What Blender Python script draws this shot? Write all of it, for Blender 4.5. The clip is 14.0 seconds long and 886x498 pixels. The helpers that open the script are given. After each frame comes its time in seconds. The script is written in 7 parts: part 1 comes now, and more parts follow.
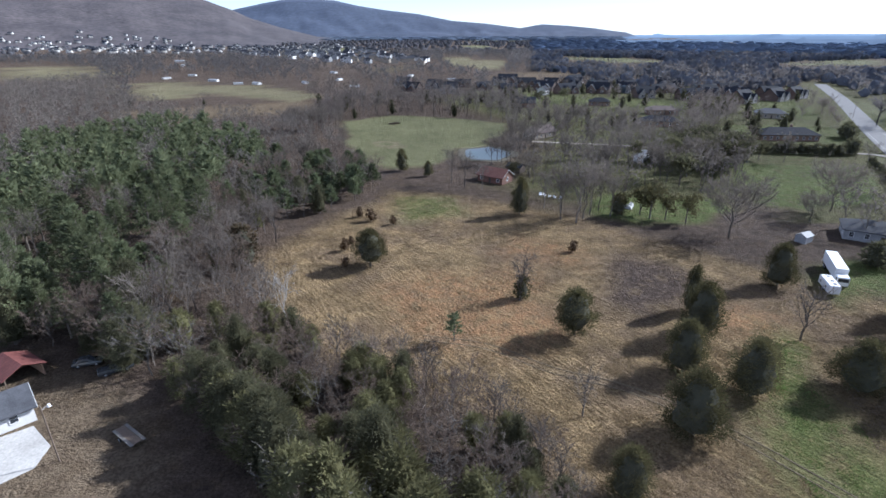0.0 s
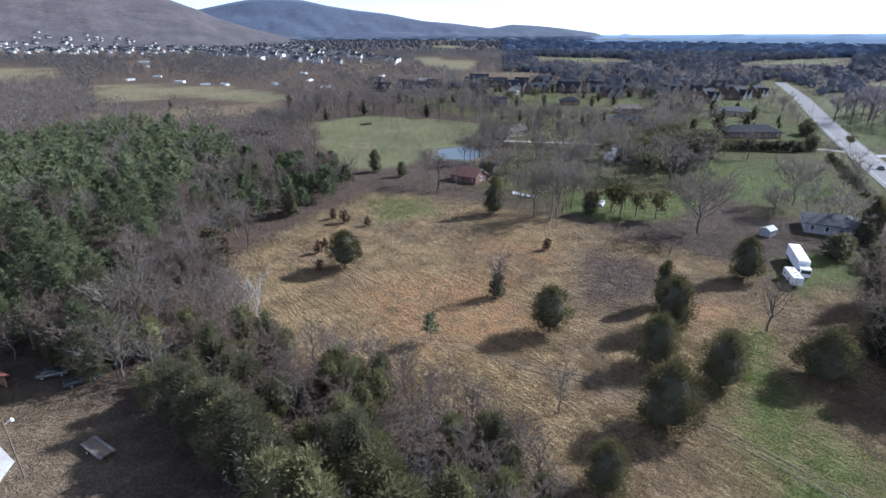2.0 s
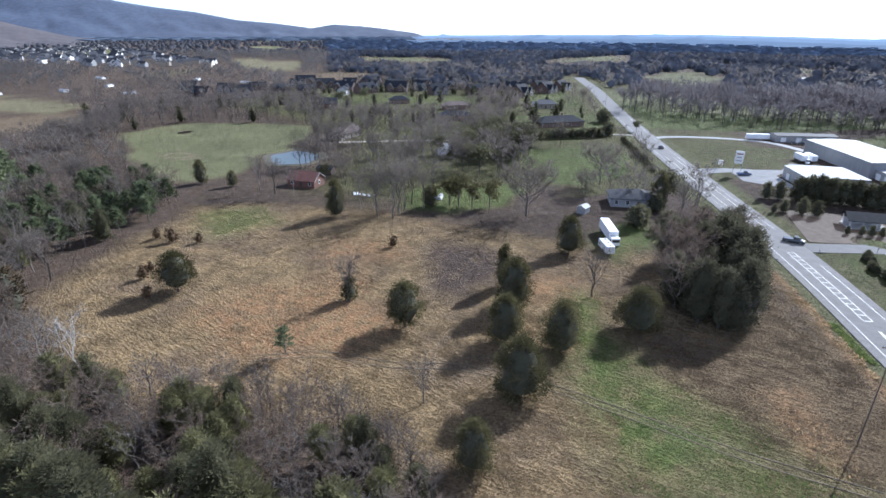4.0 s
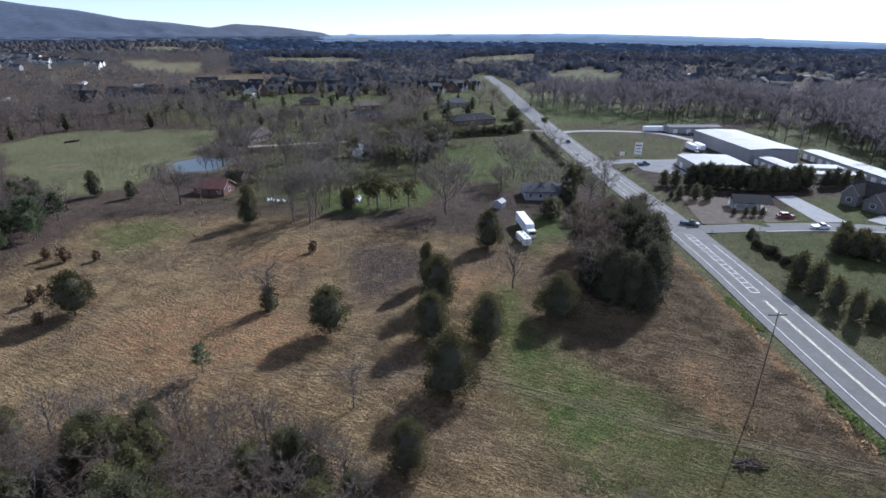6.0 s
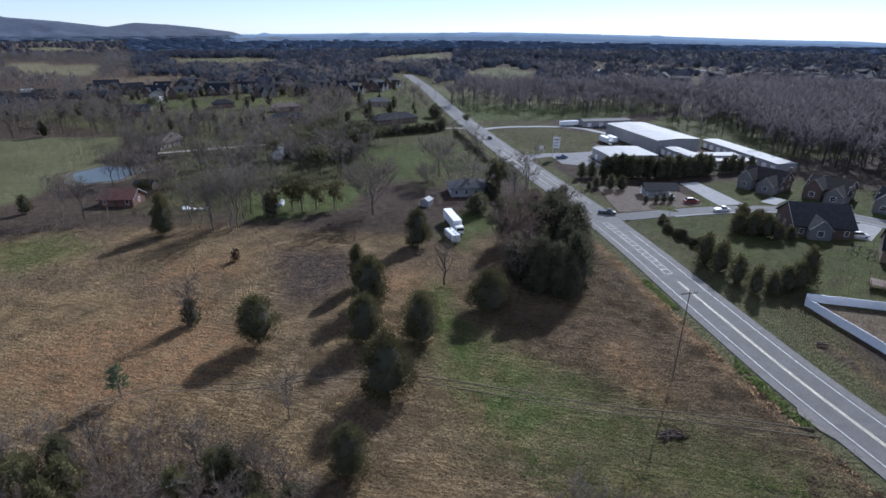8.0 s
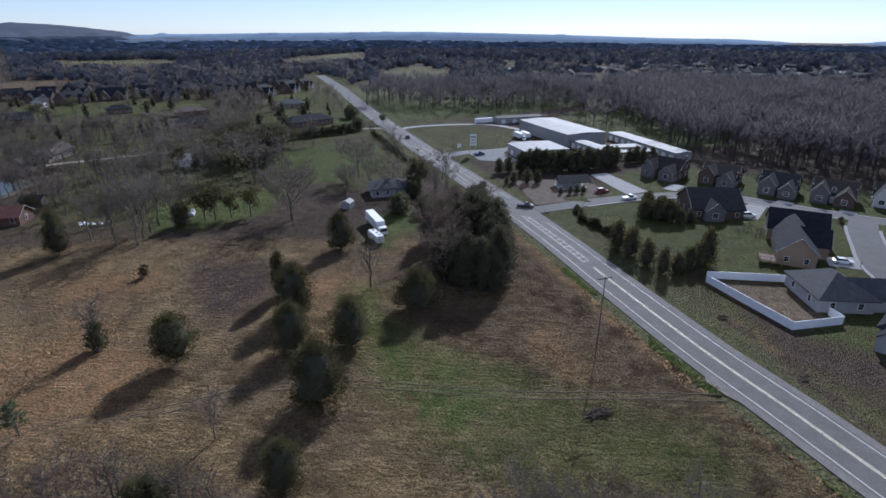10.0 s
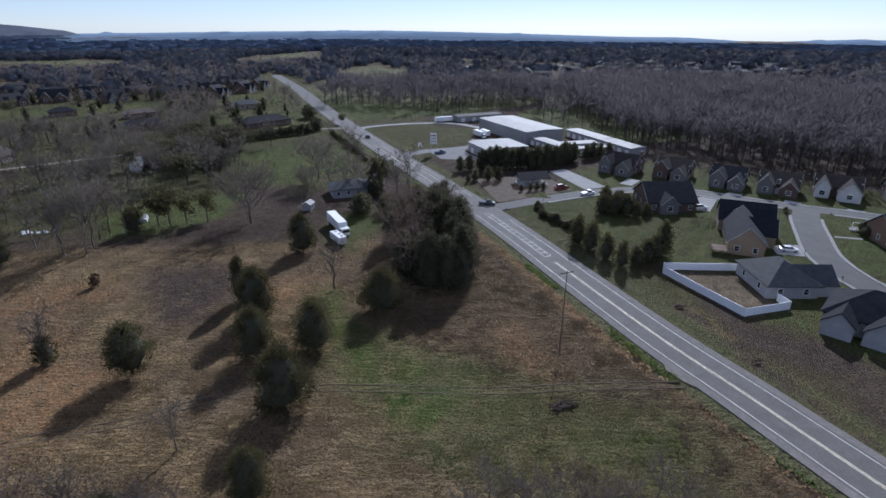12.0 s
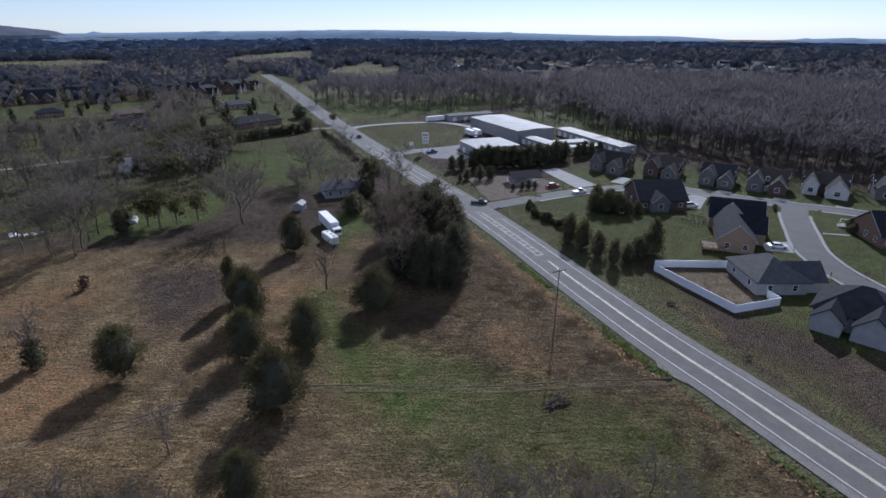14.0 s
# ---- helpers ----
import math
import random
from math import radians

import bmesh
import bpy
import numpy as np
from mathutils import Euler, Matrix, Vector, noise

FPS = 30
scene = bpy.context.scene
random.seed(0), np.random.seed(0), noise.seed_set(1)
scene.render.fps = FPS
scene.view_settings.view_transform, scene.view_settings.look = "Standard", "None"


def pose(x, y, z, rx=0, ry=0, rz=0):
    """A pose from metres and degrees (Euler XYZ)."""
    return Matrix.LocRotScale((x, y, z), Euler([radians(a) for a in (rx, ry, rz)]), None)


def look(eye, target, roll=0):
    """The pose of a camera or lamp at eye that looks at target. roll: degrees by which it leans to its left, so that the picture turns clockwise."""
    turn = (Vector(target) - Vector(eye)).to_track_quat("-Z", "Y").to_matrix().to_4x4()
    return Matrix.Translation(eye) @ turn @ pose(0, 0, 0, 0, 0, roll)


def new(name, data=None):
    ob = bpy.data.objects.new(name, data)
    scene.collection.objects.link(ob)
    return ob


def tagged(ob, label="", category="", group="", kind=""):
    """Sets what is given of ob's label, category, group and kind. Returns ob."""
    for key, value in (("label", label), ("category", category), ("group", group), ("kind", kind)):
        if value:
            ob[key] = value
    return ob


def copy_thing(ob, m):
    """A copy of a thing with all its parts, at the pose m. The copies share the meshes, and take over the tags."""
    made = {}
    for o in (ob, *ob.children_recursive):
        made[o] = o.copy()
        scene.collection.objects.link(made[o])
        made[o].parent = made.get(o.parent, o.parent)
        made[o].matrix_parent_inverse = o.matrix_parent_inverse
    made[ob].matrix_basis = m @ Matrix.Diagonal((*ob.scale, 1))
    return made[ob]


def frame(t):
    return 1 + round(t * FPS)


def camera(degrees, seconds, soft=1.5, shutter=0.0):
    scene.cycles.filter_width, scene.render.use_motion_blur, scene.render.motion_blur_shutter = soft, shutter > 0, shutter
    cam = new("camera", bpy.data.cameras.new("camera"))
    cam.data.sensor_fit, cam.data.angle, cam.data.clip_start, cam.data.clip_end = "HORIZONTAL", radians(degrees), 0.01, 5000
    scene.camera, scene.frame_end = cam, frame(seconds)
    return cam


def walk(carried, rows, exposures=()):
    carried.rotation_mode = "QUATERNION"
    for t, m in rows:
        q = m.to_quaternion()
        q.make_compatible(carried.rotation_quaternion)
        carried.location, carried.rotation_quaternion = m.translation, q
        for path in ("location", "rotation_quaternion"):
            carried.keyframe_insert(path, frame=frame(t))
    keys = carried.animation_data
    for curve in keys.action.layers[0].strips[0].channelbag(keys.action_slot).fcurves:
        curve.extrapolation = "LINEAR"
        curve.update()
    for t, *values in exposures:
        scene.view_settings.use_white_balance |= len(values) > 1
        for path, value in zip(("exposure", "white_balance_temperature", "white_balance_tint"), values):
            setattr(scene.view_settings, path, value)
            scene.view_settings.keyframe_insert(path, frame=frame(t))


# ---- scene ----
cam = camera(80.0, 14.0, 1.6)

# the drone hovers and turns to the right: seconds, tilt, lean, heading
PATH = [
    (0.0, pose(0, 0, 54, 67.43, 0.09, -0.00)),
    (0.5, pose(0, 0, 54, 67.43, 0.07, -0.38)),
    (1.0, pose(0, 0, 54, 67.43, 0.08, -0.87)),
    (1.5, pose(0, 0, 54, 67.44, 0.08, -1.02)),
    (2.0, pose(0, 0, 54, 67.44, 0.08, -2.94)),
    (2.5, pose(0, 0, 54, 67.41, 0.04, -6.25)),
    (3.0, pose(0, 0, 54, 67.46, -0.10, -10.78)),
    (3.5, pose(0, 0, 54, 67.46, -0.20, -15.94)),
    (4.0, pose(0, 0, 54, 67.47, -0.16, -20.62)),
    (6.5, pose(0, 0, 54, 67.44, -0.12, -31.53)),
    (7.0, pose(0, 0, 54, 67.41, -0.04, -33.64)),
    (7.5, pose(0, 0, 54, 67.38, -0.01, -35.72)),
    (8.0, pose(0, 0, 54, 67.36, -0.06, -38.07)),
    (8.5, pose(0, 0, 54, 67.31, -0.05, -40.46)),
    (9.0, pose(0, 0, 54, 67.31, -0.01, -42.83)),
    (11.5, pose(0, 0, 54, 67.23, 0.02, -50.73)),
    (12.0, pose(0, 0, 54, 67.19, 0.02, -51.22)),
    (12.5, pose(0, 0, 54, 67.18, 0.06, -51.50)),
    (13.0, pose(0, 0, 54, 67.16, 0.08, -51.74)),
    (13.5, pose(0, 0, 54, 67.15, 0.07, -51.97)),
    (14.0, pose(0, 0, 54, 67.12, 0.11, -52.15)),
]
walk(cam, PATH, [(0.0, 1.26, 5500, 10), (3.0, 1.47, 5450, 10), (4.0, 1.49, 5450, 10), (6.4, 0.84, 5450, 11), (7.0, 0.80, 5450, 11), (9.0, 0.53, 5450, 12), (14.0, 0.38, 5500, 13)])

# ---- light: low winter sun over the road, pale sky ----
SUN_AZ, SUN_EL = 68.0, 33.0
world = bpy.data.worlds.new("sky")
scene.world = world
world.use_nodes = True
wn = world.node_tree.nodes
wl = world.node_tree.links
sky = wn.new("ShaderNodeTexSky")
sky.sky_type = 'NISHITA'
sky.sun_disc = False
sky.sun_elevation = radians(SUN_EL)
sky.sun_rotation = radians(SUN_AZ)
sky.air_density = 0.75
sky.dust_density = 0.1
sky.ozone_density = 2.5
sky.altitude = 600.0
veil = wn.new("ShaderNodeMix")
veil.data_type = 'RGBA'
veil.inputs[0].default_value = 0.38
veil.inputs[7].default_value = (6.6, 6.6, 7.5, 1)
wl.new(sky.outputs[0], veil.inputs[6])
wl.new(veil.outputs[2], wn["Background"].inputs[0])
wn["Background"].inputs[1].default_value = 0.076

sun_data = bpy.data.lights.new("sun", "SUN")
sun_data.energy = 5.0
sun_data.angle = radians(0.6)
sun_data.color = (1.0, 0.96, 0.91)
sun_lamp = new("sun", sun_data)
to_sun = Vector((math.sin(radians(SUN_AZ)) * math.cos(radians(SUN_EL)), math.cos(radians(SUN_AZ)) * math.cos(radians(SUN_EL)), math.sin(radians(SUN_EL))))
sun_lamp.matrix_world = look((0, 0, 400), Vector((0, 0, 400)) - to_sun)

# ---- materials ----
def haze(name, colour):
    """Far hills as a plain backdrop; a faint emission stands in for the hazy air before it."""
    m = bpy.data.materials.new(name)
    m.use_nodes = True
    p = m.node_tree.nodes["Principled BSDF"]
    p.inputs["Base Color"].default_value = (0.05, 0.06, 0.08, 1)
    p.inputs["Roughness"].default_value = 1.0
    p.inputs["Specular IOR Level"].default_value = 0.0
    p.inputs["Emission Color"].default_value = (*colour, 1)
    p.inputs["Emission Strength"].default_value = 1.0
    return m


def mat(name, a, b, scale=1.0, rough=0.8, bump=0.0, fine=0.0, vary=0.0, island=0.0, metal=0.0, spec=0.3, stretch=(1, 1, 1), through_light=0.0):
    """Two colours mixed by noise, a finer grain, relief, and change from thing to thing or from leaf to leaf."""
    m = bpy.data.materials.new(name)
    m.use_nodes = True
    n, l = m.node_tree.nodes, m.node_tree.links
    p = n["Principled BSDF"]
    p.inputs["Roughness"].default_value = rough
    p.inputs["Metallic"].default_value = metal
    p.inputs["Specular IOR Level"].default_value = spec
    p.inputs["Diffuse Roughness"].default_value = 1.0 if rough >= 0.8 else 0.2
    co = n.new("ShaderNodeTexCoord")
    mp = n.new("ShaderNodeMapping")
    mp.inputs["Scale"].default_value = stretch
    l.new(co.outputs["Object"], mp.inputs["Vector"])
    t = n.new("ShaderNodeTexNoise")
    t.inputs["Scale"].default_value = scale
    t.inputs["Detail"].default_value = 5
    t.inputs["Roughness"].default_value = 0.65
    l.new(mp.outputs[0], t.inputs["Vector"])
    mr = n.new("ShaderNodeMapRange")
    mr.inputs[1].default_value, mr.inputs[2].default_value = 0.32, 0.68
    l.new(t.outputs["Fac"], mr.inputs[0])
    mix = n.new("ShaderNodeMix")
    mix.data_type = 'RGBA'
    mix.inputs[6].default_value, mix.inputs[7].default_value = (*a, 1), (*b, 1)
    l.new(mr.outputs[0], mix.inputs[0])
    out = mix.outputs[2]
    if fine:
        g = n.new("ShaderNodeTexNoise")
        g.inputs["Scale"].default_value = scale * 9
        g.inputs["Detail"].default_value = 3
        l.new(mp.outputs[0], g.inputs["Vector"])
        gm = n.new("ShaderNodeMapRange")
        gm.inputs[1].default_value, gm.inputs[2].default_value = 0.3, 0.7
        gm.inputs[3].default_value, gm.inputs[4].default_value = 1 - fine, 1 + fine
        l.new(g.outputs["Fac"], gm.inputs[0])
        hs = n.new("ShaderNodeHueSaturation")
        l.new(gm.outputs[0], hs.inputs["Value"])
        l.new(out, hs.inputs["Color"])
        out = hs.outputs[0]
    if vary:
        oi = n.new("ShaderNodeObjectInfo")
        vm = n.new("ShaderNodeMapRange")
        vm.inputs[3].default_value, vm.inputs[4].default_value = 1 - vary, 1 + vary
        l.new(oi.outputs["Random"], vm.inputs[0])
        hv = n.new("ShaderNodeHueSaturation")
        l.new(vm.outputs[0], hv.inputs["Value"])
        l.new(out, hv.inputs["Color"])
        out = hv.outputs[0]
    if island:
        ge = n.new("ShaderNodeNewGeometry")
        im = n.new("ShaderNodeMapRange")
        im.inputs[3].default_value, im.inputs[4].default_value = 1 - island, 1 + island
        l.new(ge.outputs["Random Per Island"], im.inputs[0])
        hi = n.new("ShaderNodeHueSaturation")
        l.new(im.outputs[0], hi.inputs["Value"])
        l.new(out, hi.inputs["Color"])
        out = hi.outputs[0]
    l.new(out, p.inputs["Base Color"])
    if bump:
        bp = n.new("ShaderNodeBump")
        bp.inputs["Strength"].default_value = bump
        bp.inputs["Distance"].default_value = 0.1
        l.new(t.outputs["Fac"], bp.inputs["Height"])
        l.new(bp.outputs[0], p.inputs["Normal"])
    if through_light:
        p.inputs["Specular IOR Level"].default_value = 0.06
        tr = n.new("ShaderNodeBsdfTranslucent")
        l.new(out, tr.inputs["Color"])
        ms = n.new("ShaderNodeMixShader")
        ms.inputs[0].default_value = through_light
        l.new(p.outputs[0], ms.inputs[1])
        l.new(tr.outputs[0], ms.inputs[2])
        l.new(ms.outputs[0], n["Material Output"].inputs["Surface"])
    return m


def ground_material():
    m = bpy.data.materials.new("winter_ground")
    m.use_nodes = True
    n, l = m.node_tree.nodes, m.node_tree.links
    p = n["Principled BSDF"]
    p.inputs["Roughness"].default_value = 0.95
    p.inputs["Diffuse Roughness"].default_value = 0.5
    p.inputs["Specular IOR Level"].default_value = 0.1
    co = n.new("ShaderNodeTexCoord")

    def grain(scale, detail, lo, hi, out_lo=0.0, out_hi=1.0, stretch=None, turn=0.0):
        t = n.new("ShaderNodeTexNoise")
        t.inputs["Scale"].default_value = scale
        t.inputs["Detail"].default_value = detail
        t.inputs["Roughness"].default_value = 0.7
        src = co.outputs["Object"]
        if stretch:
            rot = n.new("ShaderNodeMapping")
            rot.inputs["Rotation"].default_value = (0, 0, turn)
            l.new(src, rot.inputs["Vector"])
            mp = n.new("ShaderNodeMapping")
            mp.inputs["Scale"].default_value = stretch
            l.new(rot.outputs[0], mp.inputs["Vector"])
            src = mp.outputs[0]
        l.new(src, t.inputs["Vector"])
        r = n.new("ShaderNodeMapRange")
        r.inputs[1].default_value, r.inputs[2].default_value = lo, hi
        r.inputs[3].default_value, r.inputs[4].default_value = out_lo, out_hi
        l.new(t.outputs["Fac"], r.inputs[0])
        return r.outputs[0]

    def blend(fac, a, b):
        x = n.new("ShaderNodeMix")
        x.data_type = 'RGBA'
        for s, v in ((0, fac), (6, a), (7, b)):
            if isinstance(v, tuple):
                x.inputs[s].default_value = (*v, 1)
            elif isinstance(v, float):
                x.inputs[s].default_value = v
            else:
                l.new(v, x.inputs[s])
        return x.outputs[2]

    def times(a, b):
        x = n.new("ShaderNodeMath")
        x.operation = 'MULTIPLY'
        x.use_clamp = True
        for s, v in enumerate((a, b)):
            if isinstance(v, float):
                x.inputs[s].default_value = v
            else:
                l.new(v, x.inputs[s])
        return x.outputs[0]

    za = n.new("ShaderNodeAttribute")
    za.attribute_name = "cover"
    sa = n.new("ShaderNodeSeparateColor")
    l.new(za.outputs["Color"], sa.inputs[0])
    zb = n.new("ShaderNodeAttribute")
    zb.attribute_name = "soil"
    sb = n.new("ShaderNodeSeparateColor")
    l.new(zb.outputs["Color"], sb.inputs[0])
    big = grain(0.05, 4, 0.35, 0.65)
    mid = grain(0.35, 6, 0.33, 0.67)
    clod = grain(1.6, 5, 0.3, 0.7)
    # dull winter grass, then broomsedge, lawn, leaf litter, bare dirt, far wood floor
    base = blend(mid, (0.092, 0.064, 0.035), (0.156, 0.110, 0.062))
    sedge = blend(mid, (0.222, 0.155, 0.078), (0.355, 0.255, 0.134))
    rust = blend(clod, (0.28, 0.16, 0.08), (0.42, 0.25, 0.125))
    lawn = blend(mid, (0.090, 0.125, 0.032), (0.152, 0.182, 0.056))
    litter = blend(mid, (0.072, 0.053, 0.042), (0.140, 0.104, 0.080))
    dirt = blend(mid, (0.205, 0.155, 0.100), (0.34, 0.270, 0.185))
    pale = blend(mid, (0.150, 0.158, 0.072), (0.205, 0.194, 0.102))
    c = blend(times(sa.outputs[1], grain(0.12, 5, 0.30, 0.55)), base, sedge)
    dusky = blend(mid, (0.155, 0.108, 0.068), (0.240, 0.172, 0.108))
    c = blend(times(sa.outputs[1], grain(0.045, 4, 0.46, 0.62, 0.0, 0.85)), c, dusky)
    c = blend(times(sb.outputs[1], grain(0.3, 5, 0.38, 0.6)), c, rust)
    c = blend(times(sa.outputs[0], grain(0.25, 6, 0.22, 0.52)), c, lawn)
    c = blend(sb.outputs[2], c, pale)
    c = blend(times(sa.outputs[2], grain(0.2, 5, 0.22, 0.5)), c, litter)
    c = blend(times(sb.outputs[0], grain(0.3, 5, 0.25, 0.5)), c, dirt)
    hs = n.new("ShaderNodeHueSaturation")
    l.new(c, hs.inputs["Color"])
    v = n.new("ShaderNodeMath")
    v.operation = 'MULTIPLY'
    l.new(grain(2.2, 5, 0.30, 0.70, 0.48, 1.52), v.inputs[0])
    l.new(grain(0.03, 3, 0.3, 0.7, 0.85, 1.15), v.inputs[1])
    # faint rows left by an old mowing
    v2 = n.new("ShaderNodeMath")
    v2.operation = 'MULTIPLY'
    l.new(v.outputs[0], v2.inputs[0])
    rows_ = grain(1.0, 4, 0.3, 0.7, 0.0, 1.0, (0.28, 1.25, 1), radians(51))
    rv_ = n.new("ShaderNodeMapRange")
    rv_.inputs[3].default_value, rv_.inputs[4].default_value = 0.76, 1.24
    l.new(rows_, rv_.inputs[0])
    # mown rows only in the field
    in_field = times(sa.outputs[1], 4.0)
    rm_ = n.new("ShaderNodeMix")
    rm_.inputs[2].default_value = 1.0
    l.new(in_field, rm_.inputs[0])
    l.new(rv_.outputs[0], rm_.inputs[3])
    l.new(rm_.outputs[0], v2.inputs[1])
    l.new(v2.outputs[0], hs.inputs["Value"])
    l.new(hs.outputs[0], p.inputs["Base Color"])
    bp = n.new("ShaderNodeBump")
    bp.inputs["Strength"].default_value = 1.0
    bp.inputs["Distance"].default_value = 1.5
    hsum = n.new("ShaderNodeMath")
    hsum.operation = 'ADD'
    l.new(clod, hsum.inputs[0])
    l.new(times(rows_, in_field), hsum.inputs[1])
    l.new(hsum.outputs[0], bp.inputs["Height"])
    l.new(bp.outputs[0], p.inputs["Normal"])
    return m


M_GROUND = ground_material()
M_SHOULDER = mat("gravelly_road_shoulder", (0.23, 0.210, 0.182), (0.32, 0.293, 0.256), 0.6, 0.9, 0.15, 0.2)
M_ASPHALT = mat("worn_asphalt", (0.160, 0.147, 0.130), (0.218, 0.201, 0.180), 0.35, 0.85, 0.1, 0.10)
M_ASPHALT_OLD = mat("pale_asphalt", (0.105, 0.100, 0.094), (0.142, 0.136, 0.128), 0.3, 0.85, 0.1, 0.08)
M_CONCRETE = mat("concrete", (0.368, 0.3496, 0.322), (0.4784, 0.46, 0.4232), 0.4, 0.85, 0.05, 0.07)
M_GRAVEL = mat("gravel", (0.27, 0.23, 0.18), (0.40, 0.355, 0.29), 1.2, 0.95, 0.3, 0.2)
M_PAINT = mat("road_paint", (0.38, 0.375, 0.355), (0.54, 0.53, 0.505), 2.0, 0.7, 0.0, 0.1)
M_YELLOW = mat("yellow_road_paint", (0.60, 0.55, 0.40), (0.70, 0.65, 0.50), 2.0, 0.7, 0.0, 0.1)
M_CEDAR = mat("cedar_foliage", (0.074, 0.068, 0.031), (0.116, 0.104, 0.050), 0.5, 0.85, 0, 0, 0.25, 0.25, through_light=0.32)
# darker copy of the foliage colour, painting the shade inside a crown
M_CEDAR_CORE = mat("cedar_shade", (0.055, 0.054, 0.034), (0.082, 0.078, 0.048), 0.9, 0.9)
M_PINE = mat("pine_needles", (0.090, 0.105, 0.057), (0.155, 0.168, 0.091), 0.4, 0.8, 0, 0, 0.3, 0.25, through_light=0.4)
M_RUSTY = mat("rusty_cedar_foliage", (0.075, 0.045, 0.022), (0.12, 0.075, 0.035), 0.5, 0.85, 0, 0, 0.2, 0.4)
M_TWIG = mat("bare_twigs", (0.125, 0.106, 0.088), (0.200, 0.171, 0.144), 0.3, 0.9, 0, 0, 0.22, 0.3, through_light=0.35)
M_BARK = mat("grey_bark", (0.100, 0.084, 0.070), (0.185, 0.158, 0.134), 1.5, 0.95, 0.3, 0.2, 0.2, stretch=(3, 3, 0.6))
M_PALEBARK = mat("pale_bark", (0.30, 0.275, 0.24), (0.45, 0.42, 0.375), 1.2, 0.9, 0.2, 0.2, 0.1, stretch=(3, 3, 0.6))
M_BRUSH = mat("dead_brush", (0.0858, 0.0585, 0.0452), (0.1404, 0.0975, 0.0764), 0.7, 0.95, 0, 0, 0.15, 0.3)
M_GRASS_G = mat("green_grass_blades", (0.10, 0.145, 0.045), (0.18, 0.21, 0.075), 0.2, 0.9, 0, 0, 0, 0.35, through_light=0.4)
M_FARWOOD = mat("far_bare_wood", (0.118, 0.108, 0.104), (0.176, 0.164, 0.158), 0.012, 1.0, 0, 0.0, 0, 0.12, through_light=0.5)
# blue of the hazy air is mixed into this wood's base colour
M_HAZEWOOD = mat("far_haze_tinted_wood", (0.145, 0.158, 0.190), (0.205, 0.220, 0.258), 0.012, 1.0, 0, 0.0, 0, 0.12, through_light=0.8)
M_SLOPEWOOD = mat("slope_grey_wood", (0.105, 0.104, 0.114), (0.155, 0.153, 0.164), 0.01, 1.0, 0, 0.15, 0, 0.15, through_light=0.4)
# evergreen tone shifted towards blue, with distance haze painted in
M_FARGREEN = mat("far_hazed_evergreen", (0.100, 0.116, 0.128), (0.142, 0.160, 0.172), 0.02, 1.0, 0, 0.12, 0, 0.15, through_light=0.5)
M_YOUNGPINE = mat("young_pine_needles", (0.085, 0.102, 0.056), (0.140, 0.156, 0.084), 0.4, 0.8, 0, 0, 0.3, 0.3, through_light=0.35)
M_WCEDAR = mat("thicket_cedar_foliage", (0.068, 0.068, 0.040), (0.116, 0.110, 0.062), 0.5, 0.85, 0, 0, 0.35, 0.2, through_light=0.42)
M_THICKET = mat("dark_cedar_foliage", (0.057, 0.055, 0.036), (0.098, 0.092, 0.057), 0.5, 0.85, 0, 0, 0.35, 0.2, through_light=0.35)
M_OLIVE = mat("olive_foliage", (0.100, 0.096, 0.046), (0.160, 0.150, 0.072), 0.5, 0.85, 0, 0, 0.35, 0.2, through_light=0.3)
M_RUSTCEDAR = mat("rusty_foliage", (0.055, 0.045, 0.022), (0.105, 0.068, 0.03), 0.5, 0.85, 0, 0, 0.1, 0.4)
M_SILVER = mat("silvery_bark", (0.092, 0.082, 0.072), (0.150, 0.137, 0.121), 0.8, 0.9, 0, 0, 0.25, 0.2)
M_REDTWIG = mat("reddish_twigs", (0.115, 0.086, 0.068), (0.180, 0.138, 0.110), 0.4, 0.9, 0, 0, 0.25, 0.3, through_light=0.35)
M_GREYWOOD = mat("grey_bare_wood", (0.150, 0.130, 0.113), (0.225, 0.198, 0.173), 0.03, 0.95, 0, 0, 0, 0.35, through_light=0.3)
M_DARKWOOD = mat("brown_bare_wood", (0.128, 0.110, 0.096), (0.200, 0.174, 0.154), 0.03, 0.95, 0, 0, 0, 0.3, through_light=0.4)
M_EASTWOOD = mat("dense_brown_wood", (0.088, 0.080, 0.085), (0.124, 0.114, 0.120), 0.02, 0.95, 0, 0, 0, 0.08, through_light=0.55)
M_MIDWOOD = mat("grey_brown_wood", (0.130, 0.108, 0.096), (0.205, 0.176, 0.158), 0.02, 0.95, 0, 0, 0, 0.3, through_light=0.45)
# distant and horizon woods: air haze painted in as a pale blue base colour
M_DISTANT = mat("distant_haze_tinted_wood", (0.240, 0.295, 0.390), (0.310, 0.370, 0.475), 0.003, 1.0, 0, 0.12, 0, 0.10, through_light=0.9)
M_HORIZON = mat("horizon_haze_tinted_wood", (0.200, 0.245, 0.320), (0.240, 0.290, 0.370), 0.0015, 1.0, 0, 0.08, 0, 0.06, through_light=0.6)
M_MOUNTAIN = mat("wooded_mountain", (0.046, 0.040, 0.044), (0.082, 0.070, 0.071), 0.008, 1.0, 0.0, 0.3)
# the ridge's base colour holds the blue of the air before it
M_RIDGE = mat("haze_tinted_ridge", (0.050, 0.066, 0.104), (0.070, 0.089, 0.130), 0.004, 1.0, 0.0, 0.16)
# emission stands in for blue air; these hills are no light source
M_HILLS = haze("blue_haze_hills", (0.115, 0.165, 0.235))
